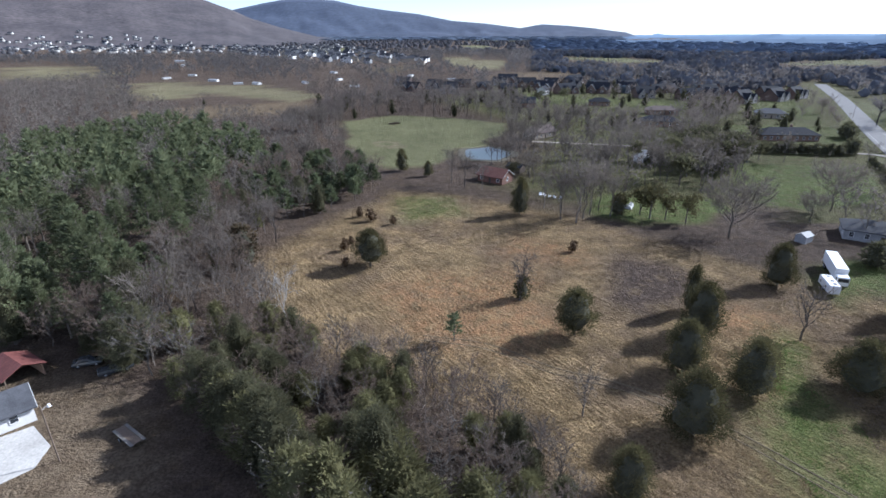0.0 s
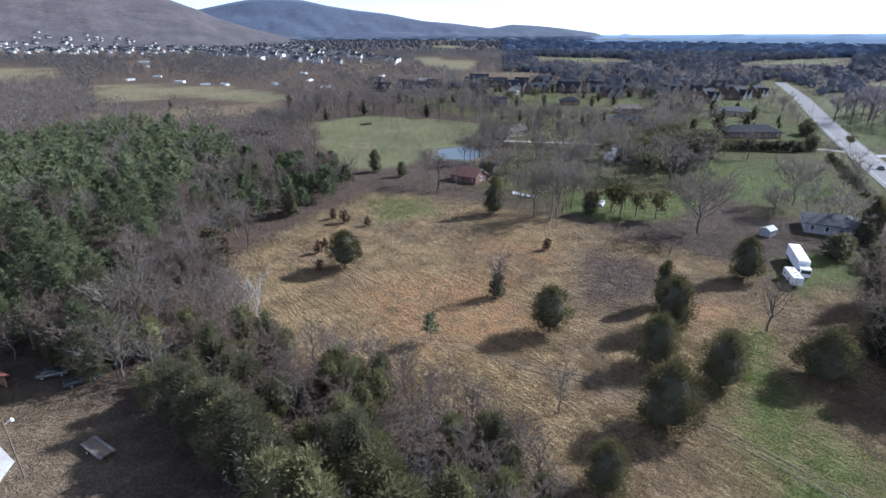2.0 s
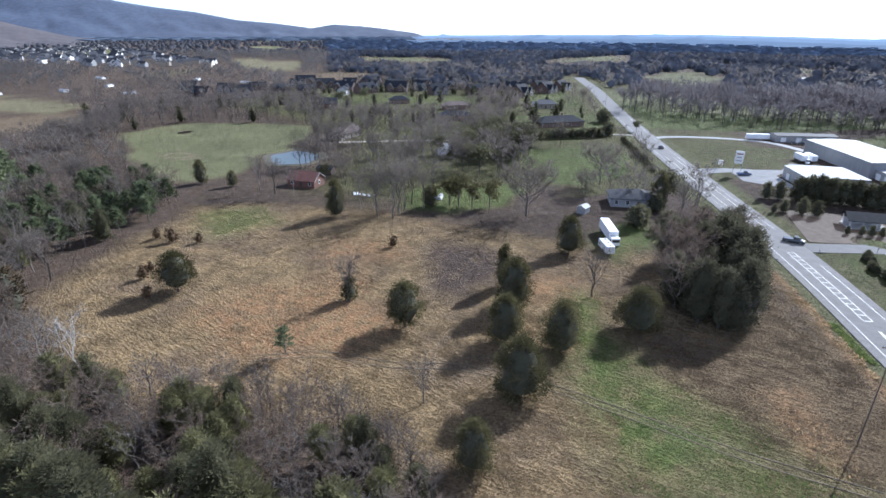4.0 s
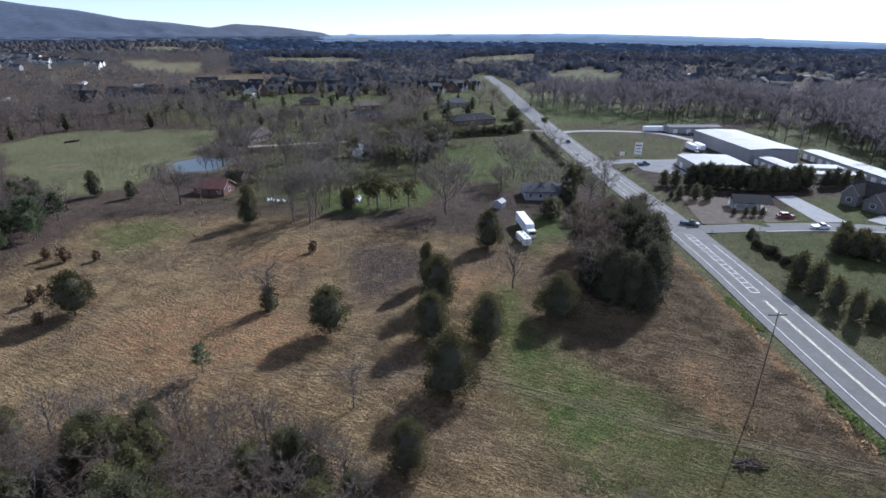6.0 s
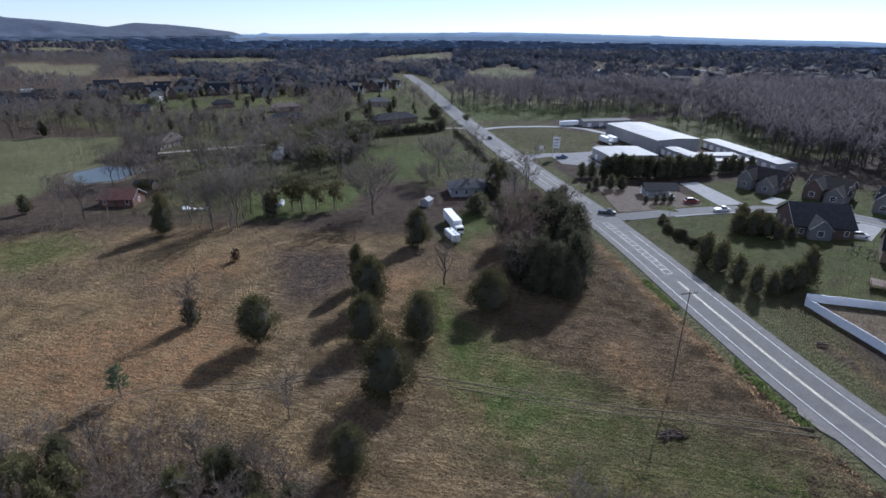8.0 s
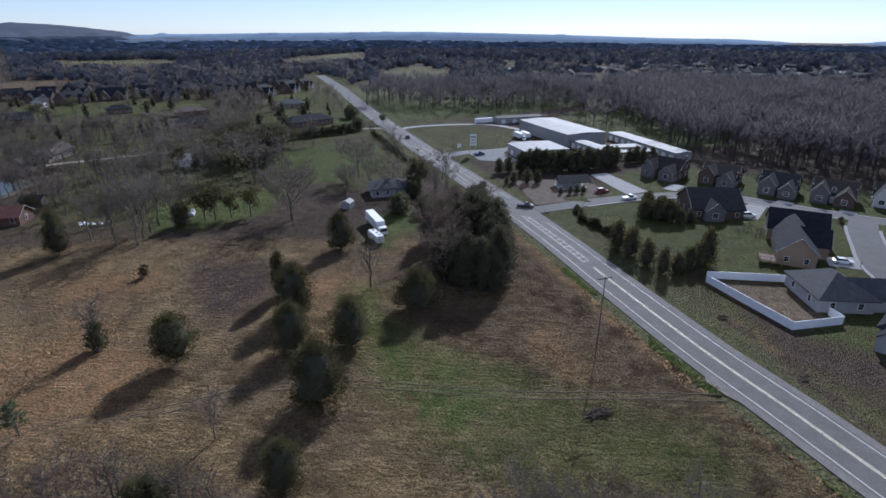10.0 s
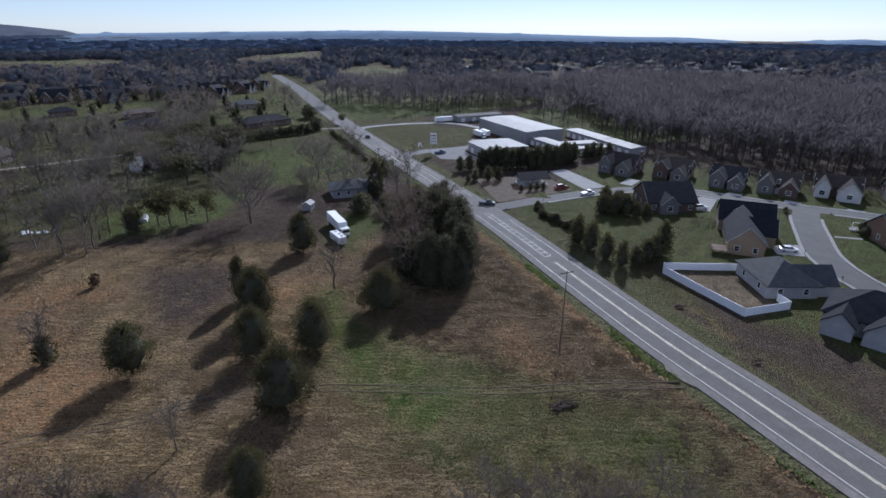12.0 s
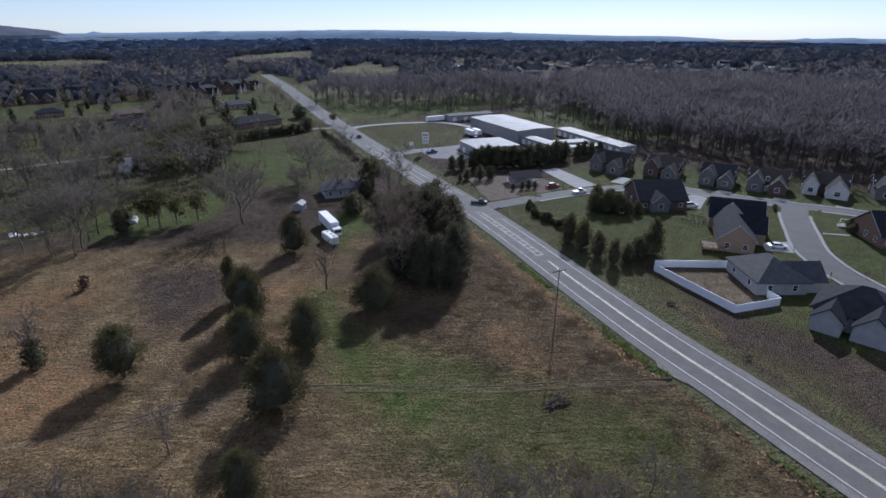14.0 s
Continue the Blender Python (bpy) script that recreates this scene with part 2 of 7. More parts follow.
M_LOWLAND = haze("blue_haze_lowland", (0.072, 0.105, 0.155))
M_LOWLAND_NEAR = haze("dark_haze_lowland", (0.046, 0.068, 0.102))
M_YARD = mat("pale_yard_gravel", (0.25, 0.24, 0.225), (0.34, 0.33, 0.31), 0.3, 0.9, 0.1, 0.15)
M_RUT = mat("bare_rut", (0.150, 0.118, 0.072), (0.215, 0.168, 0.106), 0.6, 0.95, 0.3, 0.5)
M_BLADES = mat("dry_grass_tufts", (0.250, 0.186, 0.108), (0.350, 0.268, 0.162), 0.09, 0.95, 0, 0, 0, 0.16, through_light=0.25)
M_BLADES_RUST = mat("rusty_sedge_tufts", (0.36, 0.245, 0.135), (0.50, 0.355, 0.205), 0.2, 0.95, 0, 0, 0, 0.3, through_light=0.55)
M_MULCH = mat("brown_mulch", (0.1125, 0.0713, 0.0413), (0.2025, 0.1387, 0.0863), 0.4, 0.95, 0.3, 0.3)
M_BLADES_DULL = mat("dull_grass_tufts", (0.160, 0.122, 0.082), (0.225, 0.172, 0.116), 0.12, 0.95, 0, 0, 0, 0.2, through_light=0.2)

# ---- tools ----
RNG = np.random.default_rng(7)


def mesh_object(name, verts, faces, material, parent=None, label=""):
    me = bpy.data.meshes.new(name)
    me.from_pydata([tuple(v) for v in verts], [], [tuple(f) for f in faces])
    me.update()
    me.materials.append(material)
    ob = new(name, me)
    if parent:
        ob.parent = parent
    return tagged(ob, label)


def part(name, bm, material, parent, label="", smooth=False):
    me = bpy.data.meshes.new(name)
    bm.normal_update()
    bm.to_mesh(me)
    bm.free()
    me.materials.append(material)
    if smooth:
        me.polygons.foreach_set("use_smooth", [True] * len(me.polygons))
    ob = new(name, me)
    ob.parent = parent
    return tagged(ob, label)


def thing(name, label, category, group="", kind="", at=None):
    ob = new(name)
    ob.empty_display_size = 0.3
    tagged(ob, label, category, group, kind)
    if at is not None:
        ob.matrix_basis = at
    return ob


def box(bm, cx, cy, cz, sx, sy, sz, bevel=0.0, m=None):
    """A box centred on cx, cy standing on cz."""
    r = bmesh.ops.create_cube(bm, size=1)
    vs = r["verts"]
    bmesh.ops.scale(bm, vec=(sx, sy, sz), verts=vs)
    bmesh.ops.translate(bm, vec=(cx, cy, cz + sz / 2), verts=vs)
    if bevel:
        es = list({e for v in vs for e in v.link_edges})
        g = bmesh.ops.bevel(bm, geom=es, offset=bevel, segments=1, affect='EDGES')
        vs = g["verts"]
    if m is not None:
        bmesh.ops.transform(bm, matrix=m, verts=list({v for v in vs}))
    return vs


def tube(bm, a, b, r0, r1, sides=8):
    a, b = Vector(a), Vector(b)
    q = (b - a).to_track_quat("Z", "Y").to_matrix()
    rings = []
    for c, r in ((a, r0), (b, r1)):
        rings.append([bm.verts.new(c + q @ Vector((r * math.cos(2 * math.pi * k / sides), r * math.sin(2 * math.pi * k / sides), 0))) for k in range(sides)])
    for k in range(sides):
        bm.faces.new((rings[0][k], rings[0][(k + 1) % sides], rings[1][(k + 1) % sides], rings[1][k]))
    bm.faces.new(rings[0][::-1])
    bm.faces.new(rings[1])


def inside(poly, x, y):
    """Whether points lie in a polygon (arrays)."""
    x, y = np.asarray(x, float), np.asarray(y, float)
    res = np.zeros(x.shape, bool)
    n = len(poly)
    for i in range(n):
        (x0, y0), (x1, y1) = poly[i], poly[(i + 1) % n]
        cond = (y0 > y) != (y1 > y)
        with np.errstate(divide="ignore", invalid="ignore"):
            res ^= cond & (x < (x1 - x0) * (y - y0) / (y1 - y0 if y1 != y0 else 1e-9) + x0)
    return res


def edge_distance(poly, x, y, closed=True):
    x, y = np.asarray(x, float), np.asarray(y, float)
    best = np.full(x.shape, 1e9)
    n = len(poly)
    for i in range(n if closed else n - 1):
        (x0, y0), (x1, y1) = poly[i], poly[(i + 1) % n]
        dx, dy = x1 - x0, y1 - y0
        t = np.clip(((x - x0) * dx + (y - y0) * dy) / (dx * dx + dy * dy + 1e-9), 0, 1)
        best = np.minimum(best, np.hypot(x - x0 - t * dx, y - y0 - t * dy))
    return best


def soft(poly, x, y, edge):
    """1 inside a polygon, falling to 0 over its edge's width."""
    d = edge_distance(poly, x, y)
    s = np.where(inside(poly, x, y), d, -d)
    return np.clip(0.5 + s / (2 * edge), 0, 1)


def smooth_line(points, step):
    """A Catmull-Rom line through points, sampled about every step metres."""
    p = [np.array(q, float) for q in points]
    p = [2 * p[0] - p[1]] + p + [2 * p[-1] - p[-2]]
    out = []
    for i in range(1, len(p) - 2):
        k = max(2, int(np.linalg.norm(p[i + 1] - p[i]) / step))
        for j in range(k):
            t = j / k
            out.append(0.5 * ((2 * p[i]) + (p[i + 1] - p[i - 1]) * t + (2 * p[i - 1] - 5 * p[i] + 4 * p[i + 1] - p[i + 2]) * t * t + (3 * p[i] - p[i - 1] - 3 * p[i + 1] + p[i + 2]) * t ** 3))
    out.append(p[-2])
    return np.array(out)


def ribbon(name, line, left, right, z, material, parent=None, thick=0.0):
    """A strip along a line, from left to right of it (metres), a little above the ground; with thickness when given."""
    d = np.gradient(line, axis=0)
    d /= np.linalg.norm(d, axis=1, keepdims=True) + 1e-9
    nrm = np.stack([d[:, 1], -d[:, 0]], 1)
    a, b = line + nrm * left, line + nrm * right
    k = len(line)
    verts = [(*q, z) for q in a] + [(*q, z) for q in b]
    faces = [(i, i + k, i + k + 1, i + 1) for i in range(k - 1)]
    if thick:
        verts += [(*q, z - thick) for q in a] + [(*q, z - thick) for q in b]
        faces += [(i, i + 1, i + 1 + 2 * k, i + 2 * k) for i in range(k - 1)]
        faces += [(i + k, i + 3 * k, i + 1 + 3 * k, i + 1 + k) for i in range(k - 1)]
        faces += [(0, 2 * k, 3 * k, k), (k - 1, 2 * k - 1, 4 * k - 1, 3 * k - 1)]
    return mesh_object(name, verts, faces, material, parent)


def slab(name, poly, z, material, thick=0.12, parent=None):
    """A flat polygon with a rim that goes into the ground."""
    k = len(poly)
    area = sum(poly[i][0] * poly[(i + 1) % k][1] - poly[(i + 1) % k][0] * poly[i][1] for i in range(k))
    poly = list(poly) if area > 0 else list(poly)[::-1]
    verts = [(*q, z) for q in poly] + [(*q, z - thick) for q in poly]
    faces = [tuple(range(k))] + [(i, i + k, (i + 1) % k + k, (i + 1) % k) for i in range(k)]
    return mesh_object(name, verts, faces, material, parent)

# ---- ground: one sheet to the horizon, with its plant cover ----
FIELD = [(-47, 123), (-42, 139), (-32, 156), (-19, 184), (3, 180), (38, 160), (63, 132), (80, 116), (100, 100), (112, 80), (98, 56), (84, 22), (66, -14), (30, -20), (12, 20), (17, 48), (14, 57), (4, 66), (-8, 72), (-18, 77), (-31, 88)]
PASTURE = [(-65, 343), (-36, 368), (-9, 362), (17, 350), (42, 331), (32, 287), (20, 262), (9, 256), (-1, 227), (-20, 217), (-36, 227), (-48, 263)]
WEST_FIELDS = [[(-330, 600), (-228, 508), (-122, 444), (-105, 480), (-160, 540), (-215, 585)], [(-753, 948), (-624, 900), (-504, 808), (-430, 700), (-478, 594)], [(-348, 625), (-281, 591), (-214, 470), (-246, 453), (-300, 520)]]
SCRUB_FIELD = [(-234, 382), (-186, 411), (-112, 444), (-90, 400), (-120, 372), (-175, 344)]
LAWNS = [
    [(48, 176), (63, 182), (92, 178), (96, 160), (78, 150), (60, 148), (46, 156)],
    [(122, 226), (178, 226), (166, 190), (142, 168), (118, 160), (104, 168), (108, 190)],
    [(88, 122), (112, 122), (112, 108), (97, 100), (84, 98)],
    [(137, 84), (172, 59), (160, 45), (143, 38), (128, 33), (122, 31), (106, 12), (90, -10), (84, -6), (102, 24), (118, 52), (130, 78)],
    [(215, 222), (252, 185), (252, 178), (216, 156), (184, 168)],
    [(222, 258), (290, 214), (400, 200), (420, 260), (330, 380), (262, 320)],
    [(192, 60), (216, 60), (216, -30), (196, -10)],
    [(195, 3), (198.5, -4), (199, -14), (172, -30), (150, -16), (156, -5), (171, 0), (184, 3)],
    [(150, 40), (176, 36), (192, 32), (192, 14), (178, 11), (166, 9), (156, 30)],
    [(160, 330), (232, 322), (228, 280), (200, 262), (165, 284)],
    [(60, 430), (180, 400), (200, 440), (120, 480), (70, 500)],
    [(240, 330), (300, 460), (340, 520), (270, 500), (215, 380)],
    [(250, 300), (300, 400), (330, 390), (290, 290)],
    [(137, 84), (205, 90), (235, 70), (240, -40), (120, -40), (104, -8), (128, 33)],
    [(262, 180), (300, 190), (380, 190), (400, 160), (300, 66), (262, 92)],
]
GREEN_LOW = [(62, 46), (72, 14), (60, 0), (46, 12), (40, 30), (42, 46), (52, 52)]
GREEN_STRIP = [(64, 88), (66, 82), (61, 73), (60, 65), (60, 56), (62, 44), (60, 32), (48, 34), (42, 46), (44.5, 56), (50, 66), (57, 79)]
GREEN_PATCH = [(-17, 178), (3, 177), (6, 158), (-13, 152)]
BRUSH_PATCH = [(46, 126), (58, 116), (52, 100), (42, 92), (35, 100), (38, 114)]
RUST_PATCHES = [[(-14, 104), (-4, 84), (14, 78), (26, 92), (12, 112), (-6, 116)], [(20, 140), (36, 130), (34, 118), (16, 124)], [(58, 102), (67, 94), (60, 84), (52, 90)], [(-6, 96), (14, 92), (10, 84), (-8, 88)], [(66, 30), (74, 34), (80, 44), (72, 44)], [(4, 112), (22, 118), (20, 108), (6, 104)]]
FAR_FIELDS = [[(204, 1220), (415, 1094), (400, 1000), (309, 966)], [(-5, 1228), (118, 1006), (77, 794), (15, 927)], [(520, 900), (700, 860), (900, 1100), (640, 1000)], [(420, 420), (560, 500), (620, 640), (470, 560)]]
TAN_FIELDS = [FAR_FIELDS[1], WEST_FIELDS[1], SCRUB_FIELD, WEST_FIELDS[0], WEST_FIELDS[2], [(-1050, 1930), (-640, 2000), (-600, 2200), (-1100, 2250)], [(90, 640), (190, 700), (150, 760), (40, 700)]]
SUBURBS = [[(-613, 1593), (-399, 2100), (-104, 1232), (6, 927), (-163, 960), (-418, 1244)], [(73, 617), (144, 652), (225, 552), (189, 490), (95, 520)], [(200, 500), (310, 505), (275, 420), (203, 430)]]
YARD = [(-80, 74), (-64, 73), (-54, 71), (-46, 66), (-38, 56), (-36, 44), (-50, 30), (-90, 30)]
ROAD = smooth_line([(52, -54), (77, -7), (84, 6), (92, 21.5), (106.5, 46), (119, 66.5), (131, 87.5), (139.5, 103.5), (158.5, 141), (188, 198), (245, 303), (330, 452), (388, 562), (399, 583)], 4)
LANE_EAST = smooth_line([(133, 91), (143, 86.5), (153, 82), (168, 74.5), (180, 67), (189, 58), (195, 47), (196.3, 34), (197.6, 21), (199, 10), (201, 1), (202.5, -8), (205, -20), (210, -32)], 2)
LOOP_DRIVE = smooth_line([(199, 223), (212, 230), (228, 226), (246, 214), (257, 199), (256, 182), (252, 170)], 3)
CLOSE = smooth_line([(196, 9.8), (187, 8.8), (178, 6.9), (171.5, 5.3), (164, 3.6), (157, 1.4), (149, -3.0), (143, -8), (138.5, -13), (132, -22), (124, -34)], 2)
FARM_LANE = smooth_line([(46, 276), (62, 272), (80, 268), (100, 262), (118, 258), (140, 254), (165, 250), (195, 246), (205, 238)], 3)
SHOP_DRIVE = smooth_line([(164, 158), (176, 163), (188, 161), (200, 153)], 3)
TRACK = smooth_line([(-4, 86), (8, 83), (19, 75.5), (30, 70.5), (41, 61), (50.5, 48.8), (59, 37.5), (68, 27.8), (80, 14)], 2)

EROSION = smooth_line([(106.7, 22.2), (102, 13.9), (95.3, 6.3), (88.8, -2.5), (84.1, -9.3)], 2)


def axis(lo, hi, dense_lo, dense_hi, step, grow=1.16):
    a = list(np.arange(dense_lo, dense_hi + 0.01, step))
    s, v = step, dense_hi
    while v < hi:
        s *= grow
        v += s
        a.append(min(v, hi))
    s, v = step, dense_lo
    while v > lo:
        s *= grow
        v -= s
        a.insert(0, max(v, lo))
    return np.array(a)


def build_ground():
    xs, ys = axis(-4900, 4900, -110, 300, 2.2), axis(-1500, 4900, -30, 380, 2.2)
    X, Y = np.meshgrid(xs, ys)
    x, y = X.ravel(), Y.ravel()
    wob = np.array([noise.noise((a * 0.06, b * 0.06, 0.0)) for a, b in zip(x, y)])
    wob2 = np.array([noise.noise((a * 0.2, b * 0.2, 5.0)) for a, b in zip(x, y)])
    wx, wy = x + 5 * wob + 1.5 * wob2, y - 4 * wob + 1.5 * wob2
    near = np.exp(-((x - 40) ** 2 + (y - 100) ** 2) / 160 ** 2)
    road_far = np.clip((edge_distance(ROAD, x, y, False) - 9) / 10, 0, 1)
    z = (0.22 * wob + 0.08 * wob2) * near * np.clip((edge_distance(TRACK, x, y, False) - 1) / 6, 0.25, 1) * road_far - 0.02
    ditch = np.exp(-((edge_distance(ROAD, x, y, False) - 7.6) / 1.2) ** 2)
    z -= 0.35 * ditch * (np.hypot(x, y) < 400)
    dd, az = np.hypot(x, y), np.degrees(np.arctan2(x, y))
    t = np.clip((dd - 1300) / 3500, 0, 1)
    z -= 48 * t * t * (3 - 2 * t) * np.clip((az - 38) / 30, 0, 1)
    lawn, sedge, litter, dirt, rust, pale = (np.zeros_like(x) for _ in range(6))
    litter[:] = 0.9
    fld = soft(FIELD, wx, wy, 4)
    sedge = np.maximum(sedge, fld)
    litter *= 1 - fld
    for q in [PASTURE] + WEST_FIELDS + FAR_FIELDS:
        s = soft(q, wx, wy, 3)
        pale = np.maximum(pale, s)
        litter *= 1 - s
    s = soft(SCRUB_FIELD, wx, wy, 10)
    litter *= 1 - 0.7 * s
    sedge *= 1 - 0.75 * soft([(58, 72), (86, 62), (112, 80), (98, 56), (84, 22), (66, -14), (44, -12), (50, 20), (58, 45)], wx, wy, 6)
    for k, q in enumerate(LAWNS):
        s = soft(q, wx, wy, 3)
        lawn = np.maximum(lawn, (0.42 if k == 3 else 0.55 if k == 4 else 0.9 if k < 9 else 0.75) * s)
        litter *= 1 - s
    s = soft(GREEN_STRIP, wx, wy, 5)
    lawn = np.maximum(lawn, np.clip(0.85 + 0.5 * wob2, 0.4, 1) * s)
    lawn = np.maximum(lawn, 0.5 * soft(GREEN_LOW, wx, wy, 7))
    s = soft(GREEN_PATCH, wx, wy, 5)
    lawn = np.maximum(lawn, 0.65 * s)
    litter = np.maximum(litter, 1.0 * soft(BRUSH_PATCH, wx, wy, 4))
    for q in RUST_PATCHES:
        rust = np.maximum(rust, 1.0 * soft(q, wx, wy, 4))
    s = soft([(132, 17), (123.3, 30), (121.5, 29.6), (111.4, 11), (119.8, 5), (122, 8)], x, y, 1)
    dirt = np.maximum(dirt, 0.9 * s)
    lawn *= 1 - s
    s = soft(YARD, wx, wy, 3)
    dirt = np.maximum(dirt, 0.42 * s)
    litter *= 1 - 0.45 * s
    rd = edge_distance(ROAD, x, y, False)
    west = ((x - 77) * 148 - (y + 7) * 81 < 0) & (y < 110)
    verge = np.where(west, np.clip((9.0 + 1.5 * wob2 - rd) / 1.6, 0, 1), np.clip((13 - rd) / 3, 0, 1))
    litter *= 1 - verge
    lawn = np.maximum(lawn, 0.5 * verge)
    pale = np.maximum(pale, np.where(west, 0.8, 0.45) * verge)
    strip = np.exp(-((rd - 9.6) / 1.4) ** 2) * np.clip((y - 15) / 20, 0.15, 1) * west
    rust = np.maximum(rust, 1.0 * strip)
    sedge = np.maximum(sedge, strip)
    litter *= 1 - strip
    side = np.clip((60 - rd) / 15, 0, 1) * (y > 150)
    litter *= 1 - 0.8 * side
    lawn = np.maximum(lawn, 0.5 * side)
    tr = edge_distance(TRACK, x, y, False)
    dirt = np.maximum(dirt, 0.15 * np.clip((2.4 - tr) / 1.2, 0, 1))
    er = edge_distance(EROSION, x, y, False)
    rust = np.maximum(rust, 0.9 * np.clip((2.6 + 2 * wob2 - er) / 1.4, 0, 1))
    litter = np.maximum(litter, 0.8 * np.clip((1.8 + 2 * wob2 - er) / 1.0, 0, 1))
    z -= 0.3 * np.clip((2.0 - er) / 2.0, 0, 1)
    for cx, cy, rr in ((-29, 270, 5.0), (-24, 263, 3.0)):
        ring = np.abs(np.hypot(wx - cx, wy - cy) - rr)
        dirt = np.maximum(dirt, 0.8 * np.clip((1.8 - ring) / 1.2, 0, 1))
    for q in TAN_FIELDS:
        s = soft(q, wx, wy, 8)
        dirt = np.maximum(dirt, 0.45 * s)
        litter *= 1 - s
    s = soft([(20, 190), (40, 168), (100, 170), (150, 190), (230, 300), (330, 520), (60, 600), (-10, 450), (40, 340), (50, 270)], wx, wy, 12)
    lawn = np.maximum(lawn, 0.6 * s)
    litter *= 1 - 0.75 * s
    # scattered far clearings
    far = np.hypot(x, y) > 420
    cl = np.array([noise.noise((a * 0.0045, b * 0.0016, 9.0)) for a, b in zip(x, y)])
    s = np.clip((cl - 0.45) / 0.1, 0, 1) * far
    pale = np.maximum(pale, s)
    litter *= 1 - s
    nx, ny = len(xs), len(ys)
    faces = [(j * nx + i, j * nx + i + 1, (j + 1) * nx + i + 1, (j + 1) * nx + i) for j in range(ny - 1) for i in range(nx - 1)]
    ob = mesh_object("ground", np.stack([x, y, z], 1), faces, M_GROUND)
    tagged(ob, "winter field of tan broomsedge, green grass and leaf litter", "ground", kind="structure")
    me = ob.data
    for nm, ch in (("cover", (lawn, sedge, litter)), ("soil", (dirt, rust, pale))):
        at = me.color_attributes.new(nm, 'FLOAT_COLOR', 'POINT')
        at.data.foreach_set("color", np.stack([*ch, np.ones_like(x)], 1).astype(np.float32).ravel())
    me.polygons.foreach_set("use_smooth", [True] * len(me.polygons))
    return ob


build_ground()


# ---- roads ----
road = tagged(ribbon("road", ROAD, -5.7, 5.7, 0.06, M_ASPHALT, None, 0.5), "grey asphalt two-lane highway with a centre turn lane", "road", kind="structure")


def near_part(line, a, b):
    """The stretch of a line between two headings in y."""
    return line[(line[:, 1] >= a) & (line[:, 1] <= b)]


for left, right in ((-5.68, -4.25), (4.25, 5.68)):
    ribbon("shoulder", near_part(ROAD, -54, 84), left, right, 0.064, M_SHOULDER, road)
ROAD_A = near_part(ROAD, -54, 56)
ROAD_B = near_part(ROAD, 55, 89)
for left, right, strip, m_ in ((-3.75, -3.6, near_part(ROAD, -54, 300), M_PAINT), (3.6, 3.75, near_part(ROAD, -54, 82), M_PAINT), (3.6, 3.75, near_part(ROAD, 100, 300), M_PAINT)):
    ribbon("edge_line", strip, left, right, 0.066, m_, road)
for off in (-0.24, 0.10):
    ribbon("centre_line", ROAD_A, off, off + 0.14, 0.066, M_YELLOW, road)
for off in (-0.95, 0.8):
    ribbon("turn_lane_line", ROAD_B, off, off + 0.15, 0.066, M_PAINT, road)
for k in range(15):
    f_ = np.array([np.interp(k / 14, np.linspace(0, 1, len(ROAD_B)), ROAD_B[:, c_]) for c_ in (0, 1)])
    d_ = ROAD_B[-1] - ROAD_B[0]
    d_ = d_ / np.linalg.norm(d_)
    ribbon("hatch_bar", np.array([f_ - d_ * 0.13, f_ + d_ * 0.13]), -0.8, 0.8, 0.066, M_PAINT, road)
for off in (-1.7, 1.55):
    ribbon("turn_lane_line", near_part(ROAD, 104, 190), off, off + 0.14, 0.066, M_YELLOW, road)
ribbon("stop_bar", np.array([(128.0, 101.5), (129.2, 103.6)]), -1.4, 1.4, 0.066, M_PAINT, road)

KERB = 0.85
for nm, ln, w, m_, lab, left, right in (
        ("side_road", LANE_EAST, 3.2, M_ASPHALT_OLD, "pale asphalt subdivision street with concrete kerbs", (lambda q: (q[:, 1] < 54)), (lambda q: (q[:, 1] < 82) & (q[:, 1] > 14.5))),
        ("close", CLOSE, 3.7, M_ASPHALT_OLD, "grey asphalt residential street curving between lawns", (lambda q: q[:, 0] < 190), (lambda q: q[:, 0] < 190)),
        ("loop_drive", LOOP_DRIVE, 2.2, M_CONCRETE, "pale concrete drive round a mown island", None, None),
        ("farm_lane", FARM_LANE, 1.7, M_GRAVEL, "pale gravel lane between lawns and houses", None, None),
        ("shop_drive", SHOP_DRIVE, 3.6, M_YARD, "pale concrete entrance drive", None, None)):
    st = tagged(ribbon(nm, ln, -w, w, 0.05 if nm != "close" else 0.056, m_, None, 0.4), lab, "road", kind="structure")
    if left:
        ribbon("kerb", ln[left(ln)], -w - KERB, -w, 0.17, M_CONCRETE, st, 0.4)
        ribbon("kerb", ln[right(ln)], w, w + KERB, 0.17, M_CONCRETE, st, 0.4)
    if nm == "side_road":
        ribbon("kerb", ln[ln[:, 1] < 3.5], w, w + KERB, 0.17, M_CONCRETE, st, 0.4)
wear = tagged(ribbon("wheel_track", TRACK, -0.92, -0.76, 0.06, M_RUT, None, 0.3), "pair of worn wheel ruts across the field", "track", kind="structure")
ribbon("rut", TRACK, 0.76, 0.92, 0.06, M_RUT, wear, 0.3)
tagged(slab("shop_yard", [(180, 146), (190, 163), (199, 158), (210, 153.5), (224, 161), (232, 153), (222, 147), (204, 149), (199, 147), (190, 130), (184, 138)], 0.045, M_YARD), "pale concrete yard between storage buildings", "pavement", kind="structure")
